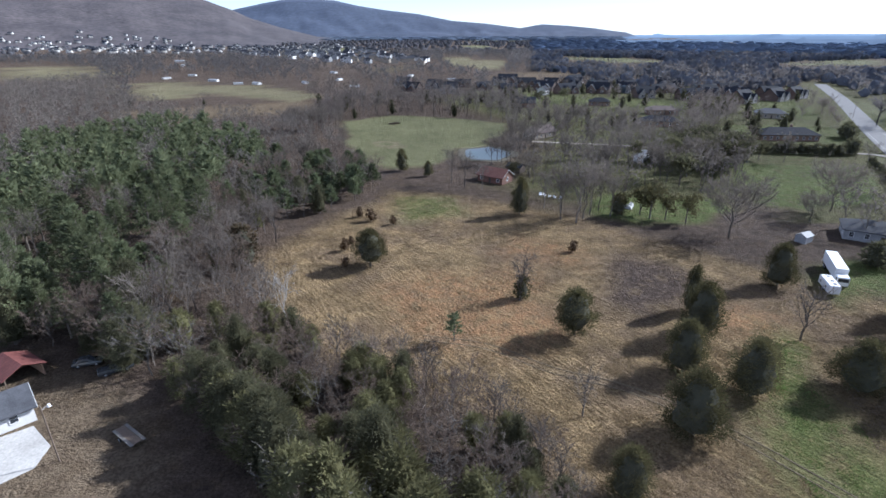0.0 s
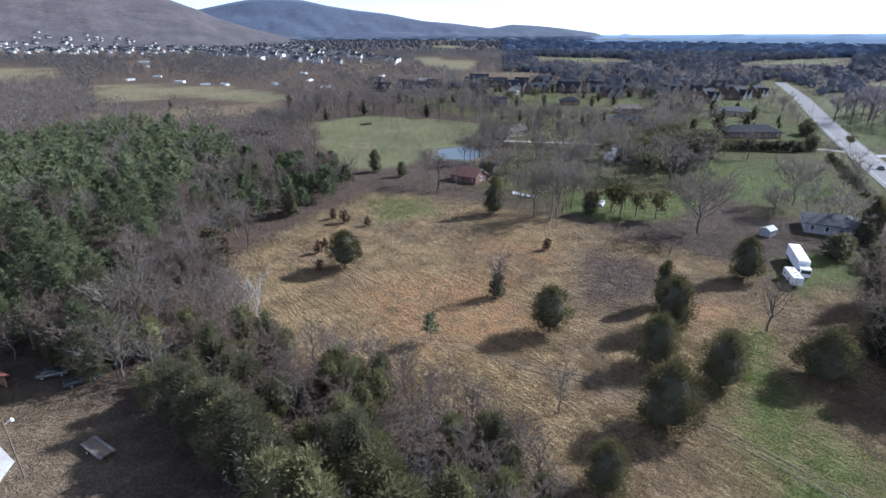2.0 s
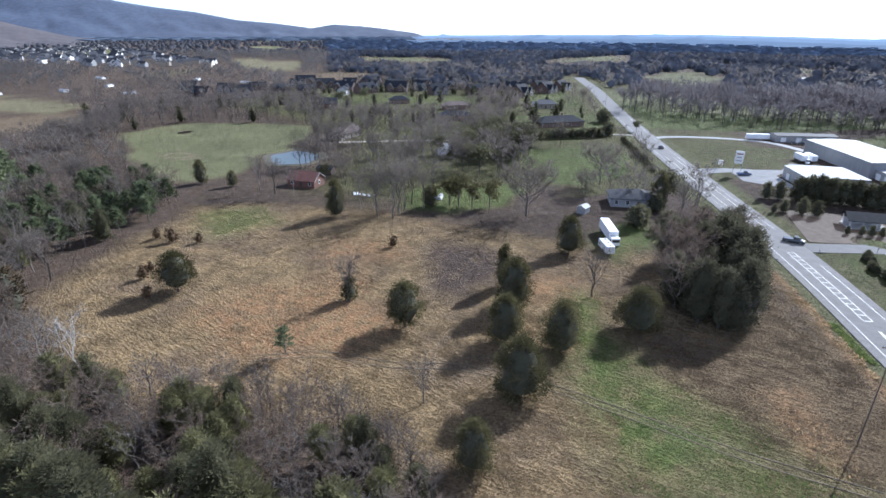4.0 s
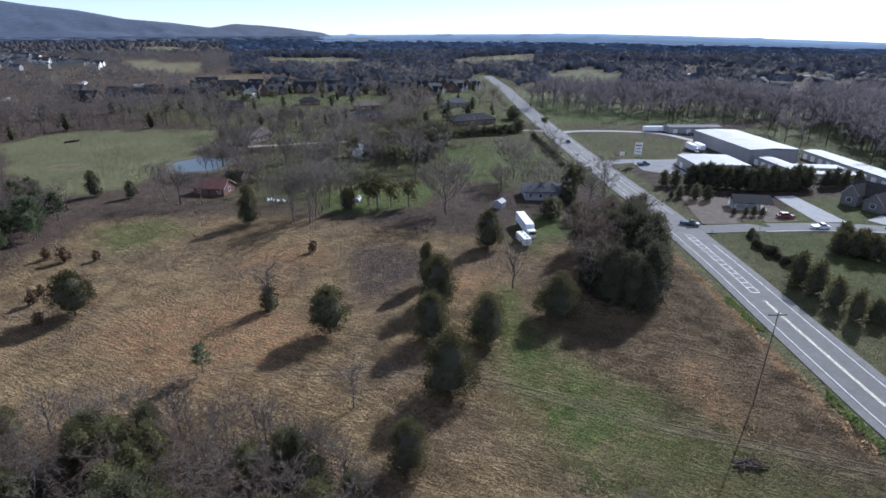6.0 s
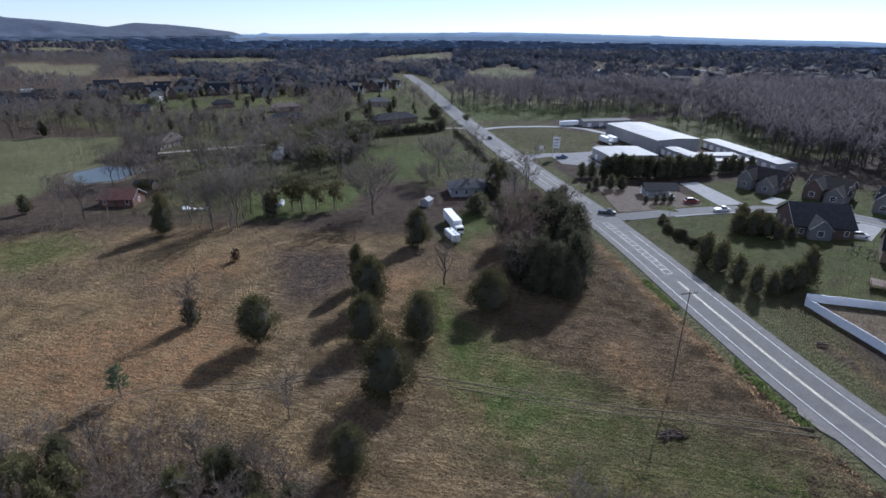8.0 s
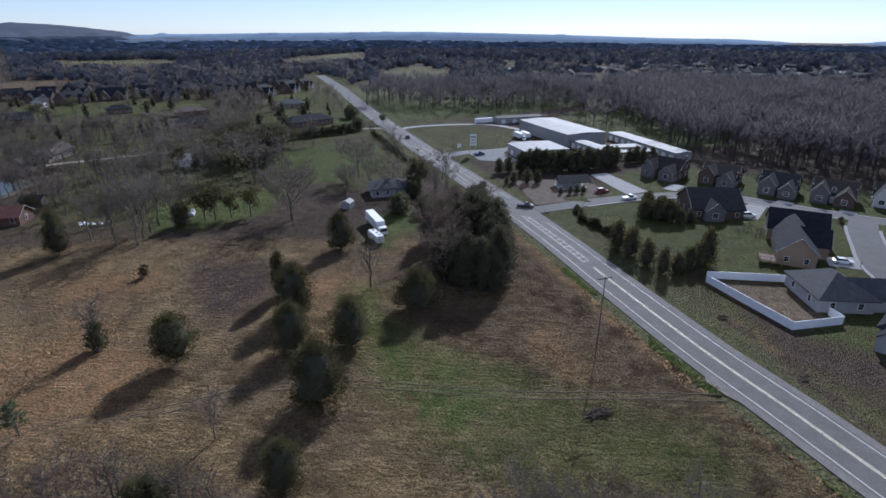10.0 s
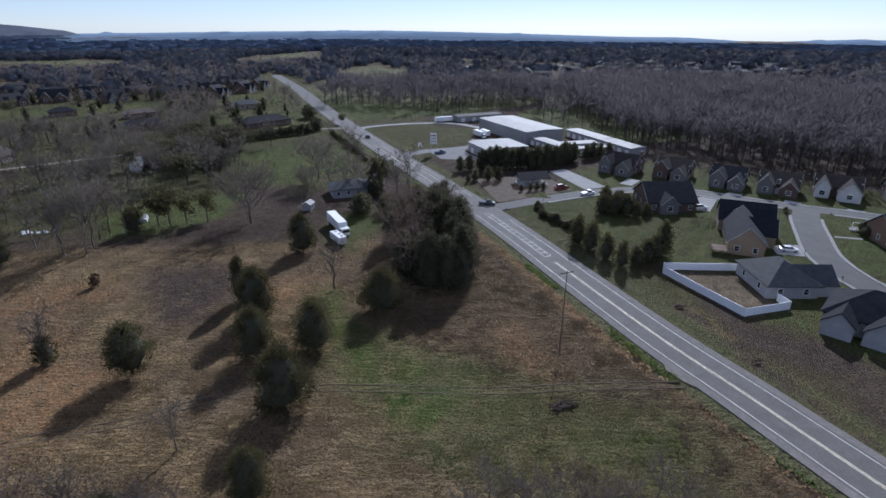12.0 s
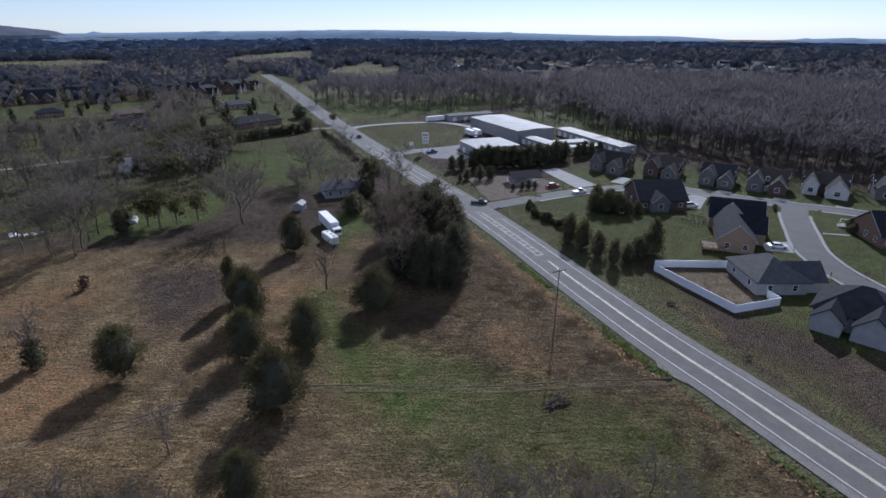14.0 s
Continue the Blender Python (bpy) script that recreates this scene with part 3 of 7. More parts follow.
for nm, q, lab in (("driveway", [(156.5, 13.2), (162.3, 7.2), (154.2, 4.6), (151.4, 11.2)], "pale concrete driveway with a parked car"), ("driveway", [(183.5, 42.2), (192.8, 40), (192.8, 35), (176.7, 33.6), (175.0, 38.0)], "pale concrete driveway beside a house"), ("driveway", [(190.5, 97.5), (197.6, 94.4), (183.2, 70.7), (175.0, 75.0)], "broad pale concrete parking pad by the street")):
    tagged(slab(nm, q, 0.04, M_CONCRETE, 0.3), lab, "driveway", kind="structure")
tagged(slab("garden_path", [(174.6, 0.6), (175.6, 0.8), (178.5, -5.4), (177.4, -5.8)], 0.05, M_CONCRETE), "narrow pale path across a lawn", "path", kind="structure")
for k in range(5):
    yy = 66 - 17.2 * k
    tagged(slab("driveway", [(190.5 + 2.2 * k, yy + 2.5), (199.5 + 2 * k, yy + 2.5), (199.5 + 2 * k, yy - 2.2), (190.5 + 2.2 * k, yy - 2.2)], 0.035, M_CONCRETE, 0.3), "short pale concrete driveway to a garage", "driveway", kind="structure")
tagged(slab("mulch_bed", [(162, 114), (149.5, 99.5), (143, 91.5), (149, 88.0), (171, 78.5), (179, 90), (172, 108)], 0.03, M_MULCH, 0.3), "bare brown mulch round the pavilion", "ground", kind="structure")
tagged(slab("farm_pad", [(-76, 52), (-64, 59.4), (-60.6, 62), (-55.2, 57.9), (-54.6, 53.8), (-57.7, 50.5), (-70, 44)], 0.04, M_YARD), "pale gravel pad beside the white farm building", "pavement", kind="structure")
tagged(slab("field_entrance", [(84.5, 18.5), (85.2, 15), (82.2, 8.6), (80.4, 10.0), (80.9, 14), (82.4, 17.4)], 0.05, M_GRAVEL), "gravel field entrance beside the highway", "pavement", kind="structure")

# ---- plants ----
def rand_unit(n):
    v = RNG.normal(size=(n, 3))
    return v / np.linalg.norm(v, axis=1, keepdims=True)


def leaf_tris(centres, normals, size, flat=0.55):
    """One ragged triangle for each centre, facing roughly along its normal."""
    n = len(centres)
    nn = normals + flat * rand_unit(n)
    nn /= np.linalg.norm(nn, axis=1, keepdims=True)
    u = np.cross(nn, rand_unit(n))
    u /= np.linalg.norm(u, axis=1, keepdims=True) + 1e-9
    v = np.cross(nn, u)
    s = (size * RNG.uniform(0.6, 1.4, n))[:, None]
    verts = np.stack([centres + u * s, centres - 0.5 * u * s + 0.75 * v * s, centres - 0.5 * u * s - 0.75 * v * s], 1).reshape(-1, 3)
    return verts, np.arange(3 * n).reshape(-1, 3)


def sprays(base, direction, length, width):
    """Slender pointed sprays of foliage, from a base along a direction."""
    n = len(base)
    d = direction / (np.linalg.norm(direction, axis=1, keepdims=True) + 1e-9)
    u = np.cross(d, rand_unit(n))
    u /= np.linalg.norm(u, axis=1, keepdims=True) + 1e-9
    k = RNG.uniform(0.6, 1.4, n)[:, None]
    verts = np.stack([base - u * width * k, base + u * width * k, base + d * length * k], 1).reshape(-1, 3)
    return verts, np.arange(3 * n).reshape(-1, 3)


def join(pieces):
    vs, fs, k = [], [], 0
    for v, f in pieces:
        vs.append(v)
        fs.append(np.asarray(f) + k)
        k += len(v)
    return np.concatenate(vs), np.concatenate(fs)


def stick(a, b, r0, r1):
    """A three-sided tapering branch."""
    a, b = np.asarray(a, float), np.asarray(b, float)
    d = b - a
    d /= np.linalg.norm(d) + 1e-9
    u = np.cross(d, (0.31, 0.77, 0.55))
    u /= np.linalg.norm(u) + 1e-9
    v = np.cross(d, u)
    ang = np.array([0, 2.094, 4.189])
    ring = np.cos(ang)[:, None] * u + np.sin(ang)[:, None] * v
    verts = np.concatenate([a + ring * r0, b + ring * r1])
    return verts, np.array([(0, 1, 4), (0, 4, 3), (1, 2, 5), (1, 5, 4), (2, 0, 3), (2, 3, 5)])


def profile(kind, t):
    """Crown radius from base (0) to tip (1)."""
    if kind == "column":
        e = np.sqrt(np.clip(1 - (2 * np.clip(t, 0, 1) ** 0.75 - 0.95) ** 2, 0, 1))
        return 0.72 * e + 0.34 * np.clip(1 - t, 0, 1) * np.clip(t * 7, 0, 1)
    if kind == "round":
        return np.sqrt(np.clip(1 - (2 * t - 0.92) ** 2, 0, 1)) * (1 - 0.12 * t)
    return np.clip(1 - t, 0, 1) ** 0.8 * np.clip(t * 9, 0, 1)


def crown_data(kind, h0, h1, r, n, size, lumps=90, seed=0):
    """Sprays gathered in tufts over the crown's surface, some of them standing out."""
    rng = np.random.default_rng(seed)
    tl = np.clip((np.arange(lumps) + rng.uniform(0, 1, lumps)) / lumps, 0.02, 0.99) ** 0.85
    al = rng.uniform(0, 2 * np.pi, lumps)
    rl = profile(kind, tl) * r * rng.uniform(0.62, 1.0, lumps)
    cl = np.stack([rl * np.cos(al), rl * np.sin(al), h0 + (h1 - h0) * tl], 1)
    k = rng.integers(0, lumps, n)
    off = rng.normal(size=(n, 3)) * np.array([0.135, 0.135, 0.10]) * (r * 0.55 + (h1 - h0) * 0.22)
    c = cl[k] + off
    c[:, 2] = np.clip(c[:, 2], h0, None)
    out = np.stack([np.cos(al), np.sin(al), 0.3 + 0.5 * (tl - 0.3)], 1)[k]
    nrm = out + off / (np.linalg.norm(off, axis=1, keepdims=True) + 1e-9)
    return sprays(c, nrm + (0, 0, 0.3) + 0.5 * rand_unit(n), size * 1.7, size * 0.36)


def core_data(kind, h0, h1, r, rings=8, sides=12, seed=0, shrink=0.7):
    rng = np.random.default_rng(seed + 50)
    verts, faces = [], []
    for i in range(rings):
        t = 0.03 + 0.94 * i / (rings - 1)
        for k in range(sides):
            a = 2 * np.pi * (k + 0.5 * (i % 2)) / sides
            q = profile(kind, np.array([t]))[0] * r * shrink * rng.uniform(0.82, 1.12)
            verts.append((q * np.cos(a), q * np.sin(a), h0 + (h1 - h0) * t))
    for i in range(rings - 1):
        for k in range(sides):
            p, q = i * sides + k, i * sides + (k + 1) % sides
            faces += [(p, q, q + sides), (p, q + sides, p + sides)]
    return np.array(verts), np.array(faces)


def evergreen(name, label, kind, h, r, trunk, seed, n=9000, size=0.18, leaf=None, core=None, group="field cedars", bark=None, at=None, category="tree"):
    """An evergreen: tapered trunk, a heart painted in the shade colour unless another is given, and many small sprays.
    """
    ob = thing(name, label, category, group, at=at)
    bm = bmesh.new()
    tube(bm, (0, 0, -0.2), (0.05, 0.03, h * 0.55), 0.022 * h + 0.05, 0.05, 7)
    part("trunk", bm, bark or M_BARK, ob)
    v, f = crown_data(kind, trunk, h, r, n, size, seed=seed)
    mesh_object("crown", v, f, leaf or M_CEDAR, ob)
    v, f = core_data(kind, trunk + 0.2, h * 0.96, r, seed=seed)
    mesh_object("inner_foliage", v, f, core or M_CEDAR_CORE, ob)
    return ob


def pine_data(h, r, seed, clumps=46, per=30, size=0.5):
    """Needle sprays along upswept branches that stand in whorls, shorter towards the tip."""
    rng = np.random.default_rng(seed)
    pieces = []
    for k in range(clumps):
        t = min((k + rng.uniform(0, 1)) / clumps, 0.98)
        z = h * (0.26 + 0.70 * t)
        reach = r * (1 - t) ** 0.7 * rng.uniform(0.6, 1.15) + 0.25
        a = k * 2.4 + rng.uniform(-0.5, 0.5)
        u = rng.uniform(0.2, 1.05, per) ** 0.7
        wide = 0.10 * reach + 0.16
        off = rng.normal(size=(per, 3)) * np.array([1.0, 1.0, 0.55]) * wide
        c = np.stack([np.cos(a) * reach * u, np.sin(a) * reach * u, z + 0.30 * reach * u * u], 1) + off
        d_ = np.array([np.cos(a), np.sin(a), 0.75]) + 0.7 * rand_unit(per)
        pieces.append(sprays(c, d_, size * 1.9, size * 0.40))
    return join(pieces)


def pine(name, label, h, r, seed, group="woodland pines", clumps=46, per=30, size=0.5):
    ob = thing(name, label, "tree", group)
    rng = np.random.default_rng(seed + 5)
    bm = bmesh.new()
    tube(bm, (0, 0, -0.2), (0.15, -0.1, h * 0.95), 0.02 * h, 0.04, 6)
    for k in range(14):
        a, z = rng.uniform(0, 6.28), h * rng.uniform(0.35, 0.9)
        q = r * 0.8 * (1 - 0.8 * (z / h - 0.35))
        tube(bm, (0, 0, z), (q * math.cos(a), q * math.sin(a), z + 0.5), 0.06, 0.02, 4)
    part("trunk", bm, M_BARK, ob)
    v, f = pine_data(h, r, seed, clumps, per, size)
    mesh_object("crown", v, f, M_PINE, ob)
    return ob


def bare_data(h, r, seed, limbs=12, subs=6, twigs=7, fork=0.28, thin=1.0, spread=1.0):
    """Trunk and limbs, and the twigs on them, of a leafless tree."""
    rng = np.random.default_rng(seed)
    wood, fine = [], []
    r0 = 0.017 * h * thin
    p, top = np.zeros(3) + (0, 0, -0.2), []
    for k in range(5):
        q = np.array([rng.normal(0, 0.02) * h, rng.normal(0, 0.02) * h, h * (0.16 + 0.155 * k)])
        wood.append(stick(p, q, r0 * (1 - 0.17 * k), r0 * (1 - 0.17 * (k + 1))))
        top.append(q)
        p = q
    for i in range(limbs):
        t = fork + (0.80 - fork) * (i + rng.uniform(0, 1)) / limbs
        j = min(int(t / 0.16), 4)
        z = h * t
        a = i * 2.4 + rng.uniform(-0.5, 0.5)
        base = top[j] * (z / max(top[j][2], 0.1))
        base[2] = z
        ln = r * (1.15 - 0.55 * t) * rng.uniform(0.75, 1.15) * spread
        up = (h * 0.98 - z) * rng.uniform(0.55, 0.95)
        mid = base + np.array([np.cos(a) * ln * 0.55, np.sin(a) * ln * 0.55, up * 0.42])
        end = base + np.array([np.cos(a + 0.2) * ln, np.sin(a + 0.2) * ln, up])
        wood.append(stick(base, mid, r0 * 0.42, r0 * 0.27))
        wood.append(stick(mid, end, r0 * 0.27, r0 * 0.08))
        for s in range(subs):
            u = rng.uniform(0.25, 1.0)
            b = base + (mid - base) * min(1, u * 2) if u < 0.5 else mid + (end - mid) * (u * 2 - 1)
            dv = np.array([np.cos(a) * 0.5, np.sin(a) * 0.5, 0.75]) + rng.normal(size=3) * 0.62
            dv /= np.linalg.norm(dv)
            e = b + dv * h * rng.uniform(0.10, 0.20)
            wood.append(stick(b, e, r0 * 0.13, r0 * 0.05))
            for w in range(twigs):
                g = b + (e - b) * rng.uniform(0.25, 1.0)
                d2 = dv + rng.normal(size=3) * 0.65
                d2 /= np.linalg.norm(d2)
                g2 = g + d2 * h * rng.uniform(0.05, 0.12)
                sd = np.cross(d2, rng.normal(size=3))
                sd *= (0.020 + 0.0012 * h) / (np.linalg.norm(sd) + 1e-9)
                fine.append((np.array([g - sd, g + sd, g2]), np.array([(0, 1, 2)])))
    return join(wood), join(fine)


def bare_tree(name, label, h, r, seed, group="bare trees", bark=None, twig=None, **kw):
    ob = thing(name, label, "tree", group)
    (v, f), (v2, f2) = bare_data(h, r, seed, **kw)
    mesh_object("trunk", v, f, bark or M_BARK, ob)
    mesh_object("crown", v2, f2, twig or M_TWIG, ob, "fine leafless twigs")
    return ob


PLACED = set()


def plant(template, x, y, s=1.0, turn=None, zs=1.0, lean=0.0):
    """The template itself for its first place, then copies."""
    turn = RNG.uniform(0, 360) if turn is None else turn
    m = pose(x, y, 0, lean, 0, turn)
    ob = template
    if template.name in PLACED:
        ob = copy_thing(template, m)
    else:
        PLACED.add(template.name)
        ob.matrix_basis = m
    ob.scale = (s, s, s * zs)
    return ob


# cedars and shrubs that stand singly in the field
round_cedar = evergreen("cedar_tree", "dark green rounded cedar on a short trunk in tan grass", "round", 9.4, 3.7, 1.3, 3)
plant(round_cedar, 25, 87)
plant(round_cedar, -18, 119, 1.0, zs=0.98).scale.xy = (1.12, 1.12)
column_cedar = evergreen("cedar_tree", "dark green columnar cedar standing in the field", "column", 10.0, 3.7, 0.5, 11)
for x, y, s, w in ((24, 158, 1.17, 0.72), (49, 87, 1.08, 1.0), (41, 75.5, 0.95, 1.02), (36, 60.5, 1.02, 1.16), (49, 69, 1.0, 1.08), (23, 49, 0.76, 1.0), (67, 70, 0.9, 1.3), (76, 108, 1.0, 0.95), (51, 96, 1.0, 0.6), (-17, 214, 0.87, 0.8), (-6, 206, 0.57, 0.9)):
    o = plant(column_cedar, x, y, s)
    o.scale.x *= w
    o.scale.y *= w
shrub = evergreen("shrub", "small rusty green cedar seedling in tan grass", "round", 2.9, 1.1, 0.1, 5, 260, 0.28, M_RUSTY, M_RUSTY, "field shrubs", category="shrub")
for x, y, s in ((34, 128, 1.0), (-24, 118, 0.9), (-26, 129, 1.1), (-25, 133, 0.8), (-22, 152, 1.3), (-26, 156, 1.0), (-15, 149, 0.9)):
    plant(shrub, x, y, s)
thin_cedar = evergreen("cedar_tree", "ragged dark cedar at the foot of bare saplings", "column", 5.2, 1.7, 0.2, 21, 700, 0.34)
plant(thin_cedar, 17, 102)
young_pine = pine("pine_tree", "young light green pine in tan grass", 5.8, 1.5, 9, "field pines", 22, 18, 0.34)
for c in young_pine.children:
    if c.name.startswith("crown"):
        c.data.materials[0] = M_YOUNGPINE
plant(young_pine, 2, 85)

# leafless saplings and trees that stand singly
sapling = bare_tree("bare_sapling", "slender leafless sapling standing in dry grass", 8.3, 1.9, 31, "bare saplings", limbs=13, subs=5, twigs=5, fork=0.14, thin=1.15)
for x, y, s in ((21, 64, 1.0), (67, 85, 1.38), (17.5, 103, 1.25), (16.5, 101, 1.05), (-13.2, 74.0, 1.0), (-12, 75, 0.85), (-7.2, 76.4, 0.9), (-2.8, 70.4, 1.0), (-1.6, 71, 0.8), (1.4, 66.4, 0.75), (7.5, 62.9, 0.95), (8.3, 63.6, 0.8), (12.4, 53.4, 1.0), (9.6, 57.8, 0.95), (14.5, 50, 0.9), (-16, 79, 0.8), (-19, 80, 1.0), (16, 46, 0.8)):
    plant(sapling, x, y, s)
pale_tree = bare_tree("bare_tree", "pale-barked slender leafless tree at the wood's edge", 15.5, 2.4, 41, "wood's edge trees", M_PALEBARK, M_PALEBARK, limbs=8, subs=4, twigs=5, fork=0.3, thin=0.6, spread=0.7)
plant(pale_tree, -29.1, 85.7)
spreading = bare_tree("bare_tree", "large spreading leafless tree on the lawn", 16.5, 9.0, 43, "lawn trees", limbs=26, subs=11, twigs=15, fork=0.16, spread=1.05)
for x, y, s in ((80, 138, 1.05), (124, 161, 0.95), (44, 263, 0.8), (111, 151, 0.55), (34, 208, 0.5), (60, 205, 0.8), (84, 200, 0.85), (104, 212, 0.8)):
    plant(spreading, x, y, s)
tall_bare = bare_tree("bare_tree", "tall narrow leafless tree beside the lawn", 16.5, 4.2, 47, "lawn edge trees", limbs=14, subs=7, twigs=8, fork=0.3)
for x, y, s in ((40, 150, 1.08), (46, 158, 1.0), (43, 154, 0.95), (36, 153, 0.85), (50, 162, 0.9), (38, 162, 0.9), (52, 156, 0.8), (33, 165, 0.75), (8, 190, 0.75), (3, 195, 0.8), (14, 186, 0.6), (123, 119, 0.75), (132, 127, 0.5), (62, 196, 0.9), (72, 214, 1.0), (50, 214, 0.9), (90, 230, 0.9), (66, 236, 0.9)):
    plant(tall_bare, x, y, s)


def forked_evergreen(name, label, h, seed, clumps=12, per=70, leaf=None, group="lawn evergreens"):
    """A broad evergreen on a forked, visible trunk."""
    ob = thing(name, label, "tree", group)
    rng = np.random.default_rng(seed)
    bm = bmesh.new()
    tube(bm, (0, 0, -0.2), (0.3, 0, h * 0.4), 0.22, 0.16, 7)
    tube(bm, (0.1, 0, h * 0.12), (-1.1, 0.2, h * 0.55), 0.16, 0.10, 6)
    tube(bm, (0.3, 0, h * 0.38), (0.8, 0.3, h * 0.8), 0.14, 0.06, 6)
    part("trunk", bm, M_BARK, ob)
    pieces = []
    for k in range(clumps):
        c = np.array([rng.normal(-0.1, h * 0.15), rng.normal(0, h * 0.15), h * rng.uniform(0.45, 0.9)])
        off = rng.normal(size=(per, 3)) * h * np.array([0.10, 0.10, 0.065])
        pieces.append(leaf_tris(c + off, off / (np.linalg.norm(off, axis=1, keepdims=True) + 1e-9), 0.36))
    v, f = join(pieces)
    mesh_object("crown", v, f, leaf or M_CEDAR, ob)
    return ob


lawn_green = forked_evergreen("evergreen_tree", "dark broad evergreen on forked bare trunks", 9.5, 3)
for x, y, s in ((73, 150, 0.95), (64, 155, 1.1), (68, 153, 0.8), (56, 158, 0.75), (62, 158, 0.9)):
    plant(lawn_green, x, y, s)
plant(column_cedar, 54.5, 157, 0.7)
plant(column_cedar, 126, 132, 1.15).scale.xy = (0.85, 0.85)

# ---- buildings ----
M_WHITEWALL = mat("white_siding", (0.52, 0.51, 0.49), (0.62, 0.61, 0.59), 0.6, 0.7, 0, 0.06)
M_TANWALL = mat("tan_siding", (0.36, 0.31, 0.24), (0.45, 0.39, 0.31), 0.6, 0.8, 0, 0.08)
M_BRICK = mat("brown_brick", (0.17, 0.105, 0.075), (0.26, 0.17, 0.125), 2.2, 0.9, 0.1, 0.25)
M_REDBRICK = mat("red_brick", (0.150, 0.078, 0.056), (0.225, 0.120, 0.088), 2.0, 0.9, 0.1, 0.25)
M_TANBRICK = mat("tan_brick", (0.30, 0.215, 0.145), (0.40, 0.30, 0.21), 2.2, 0.9, 0.1, 0.2)
M_GREYSIDE = mat("grey_siding", (0.30, 0.30, 0.30), (0.38, 0.38, 0.38), 0.6, 0.8, 0, 0.08)
M_STONE = mat("grey_stone_veneer", (0.24, 0.22, 0.20), (0.38, 0.35, 0.32), 2.0, 0.9, 0.2, 0.3)
M_DARKBRICK = mat("dark_brown_brick", (0.10, 0.068, 0.055), (0.16, 0.11, 0.09), 2.2, 0.9, 0.1, 0.25)
M_DARKSTONE = mat("dark_stone_veneer", (0.13, 0.125, 0.125), (0.21, 0.20, 0.195), 2.0, 0.9, 0.2, 0.3)
M_SHINGLE = mat("dark_shingles", (0.020, 0.022, 0.029), (0.036, 0.039, 0.049), 0.8, 0.9, 0.05, 0.2, 0.2, spec=0.12)
M_DARKBROWN = mat("dark_brown_shingles", (0.036, 0.030, 0.028), (0.060, 0.051, 0.047), 0.8, 0.9, 0.05, 0.2, 0.2, spec=0.12)
M_GREYSHINGLE = mat("grey_shingles", (0.052, 0.054, 0.062), (0.088, 0.091, 0.101), 0.8, 0.85, 0.05, 0.2, 0.1)
M_BROWNSHINGLE = mat("brown_shingles", (0.13, 0.09, 0.075), (0.20, 0.145, 0.12), 0.8, 0.85, 0.05, 0.2)
M_REDROOF = mat("red_roofing", (0.165, 0.072, 0.054), (0.240, 0.112, 0.084), 0.7, 0.8, 0.05, 0.2)
M_REDMETAL = mat("weathered_red_metal", (0.065, 0.020, 0.018), (0.15, 0.055, 0.045), 0.9, 0.7, 0.05, 0.25, stretch=(6, 0.5, 1))
M_METALROOF = mat("galvanised_roofing", (0.21, 0.213, 0.215), (0.29, 0.293, 0.295), 0.25, 0.75, 0.03, 0.08)
M_METALWALL = mat("metal_cladding", (0.26, 0.255, 0.25), (0.33, 0.325, 0.32), 0.4, 0.6, 0.03, 0.08, stretch=(4, 4, 0.4))
M_DARKGLASS = mat("window_glass", (0.02, 0.024, 0.03), (0.035, 0.04, 0.048), 0.5, 0.12, spec=0.6)
M_TRIM = mat("white_trim", (0.70, 0.69, 0.67), (0.80, 0.79, 0.77), 1.0, 0.6)
M_DOOR = mat("dark_door", (0.06, 0.045, 0.04), (0.10, 0.075, 0.06), 1.0, 0.6)
M_BARGE = mat("weathered_white_board", (0.36, 0.36, 0.35), (0.46, 0.46, 0.45), 1.0, 0.7)
M_VINYL = mat("white_vinyl", (0.72, 0.73, 0.75), (0.82, 0.83, 0.85), 0.5, 0.4, 0, 0.04)
M_DECKWOOD = mat("weathered_deck_wood", (0.22, 0.14, 0.09), (0.32, 0.21, 0.14), 1.5, 0.85, 0.05, 0.2, stretch=(8, 1, 1))
M_POLE = mat("creosoted_pole_wood", (0.10, 0.075, 0.055), (0.17, 0.13, 0.10), 2.0, 0.9, 0.1, 0.2, stretch=(5, 5, 0.5))
M_GRAVELBANK = mat("mud_bank", (0.075, 0.064, 0.040), (0.115, 0.098, 0.062), 0.4, 0.95, 0.2, 0.2)
M_WATER = mat("pond_water", (0.050, 0.066, 0.066), (0.070, 0.086, 0.084), 0.1, 0.3, 0.02, spec=0.2)

WINDOW_MESHES = {}


def window_meshes(w, h):
    """Frame and pane meshes that alike windows share: the frame stands proud of the wall, facing -y."""
    key = (round(w, 2), round(h, 2))
    if key not in WINDOW_MESHES:
        bm = bmesh.new()
        t = 0.10
        box(bm, 0, -0.03, 0, w + 2 * t, 0.12, t)
        box(bm, 0, -0.03, h + t, w + 2 * t, 0.12, t)
        box(bm, -w / 2 - t / 2, -0.03, t, t, 0.12, h)
        box(bm, w / 2 + t / 2, -0.03, t, t, 0.12, h)
        box(bm, 0, -0.02, t + h / 2 - 0.025, w, 0.06, 0.05)
        f = bpy.data.meshes.new("window")
        bm.to_mesh(f)
        bm.free()
        f.materials.append(M_TRIM)
        bm = bmesh.new()
        box(bm, 0, 0.0, t, w, 0.05, h)
        p = bpy.data.meshes.new("pane")
        bm.to_mesh(p)
        bm.free()
        p.materials.append(M_DARKGLASS)
        WINDOW_MESHES[key] = (f, p)
    return WINDOW_MESHES[key]


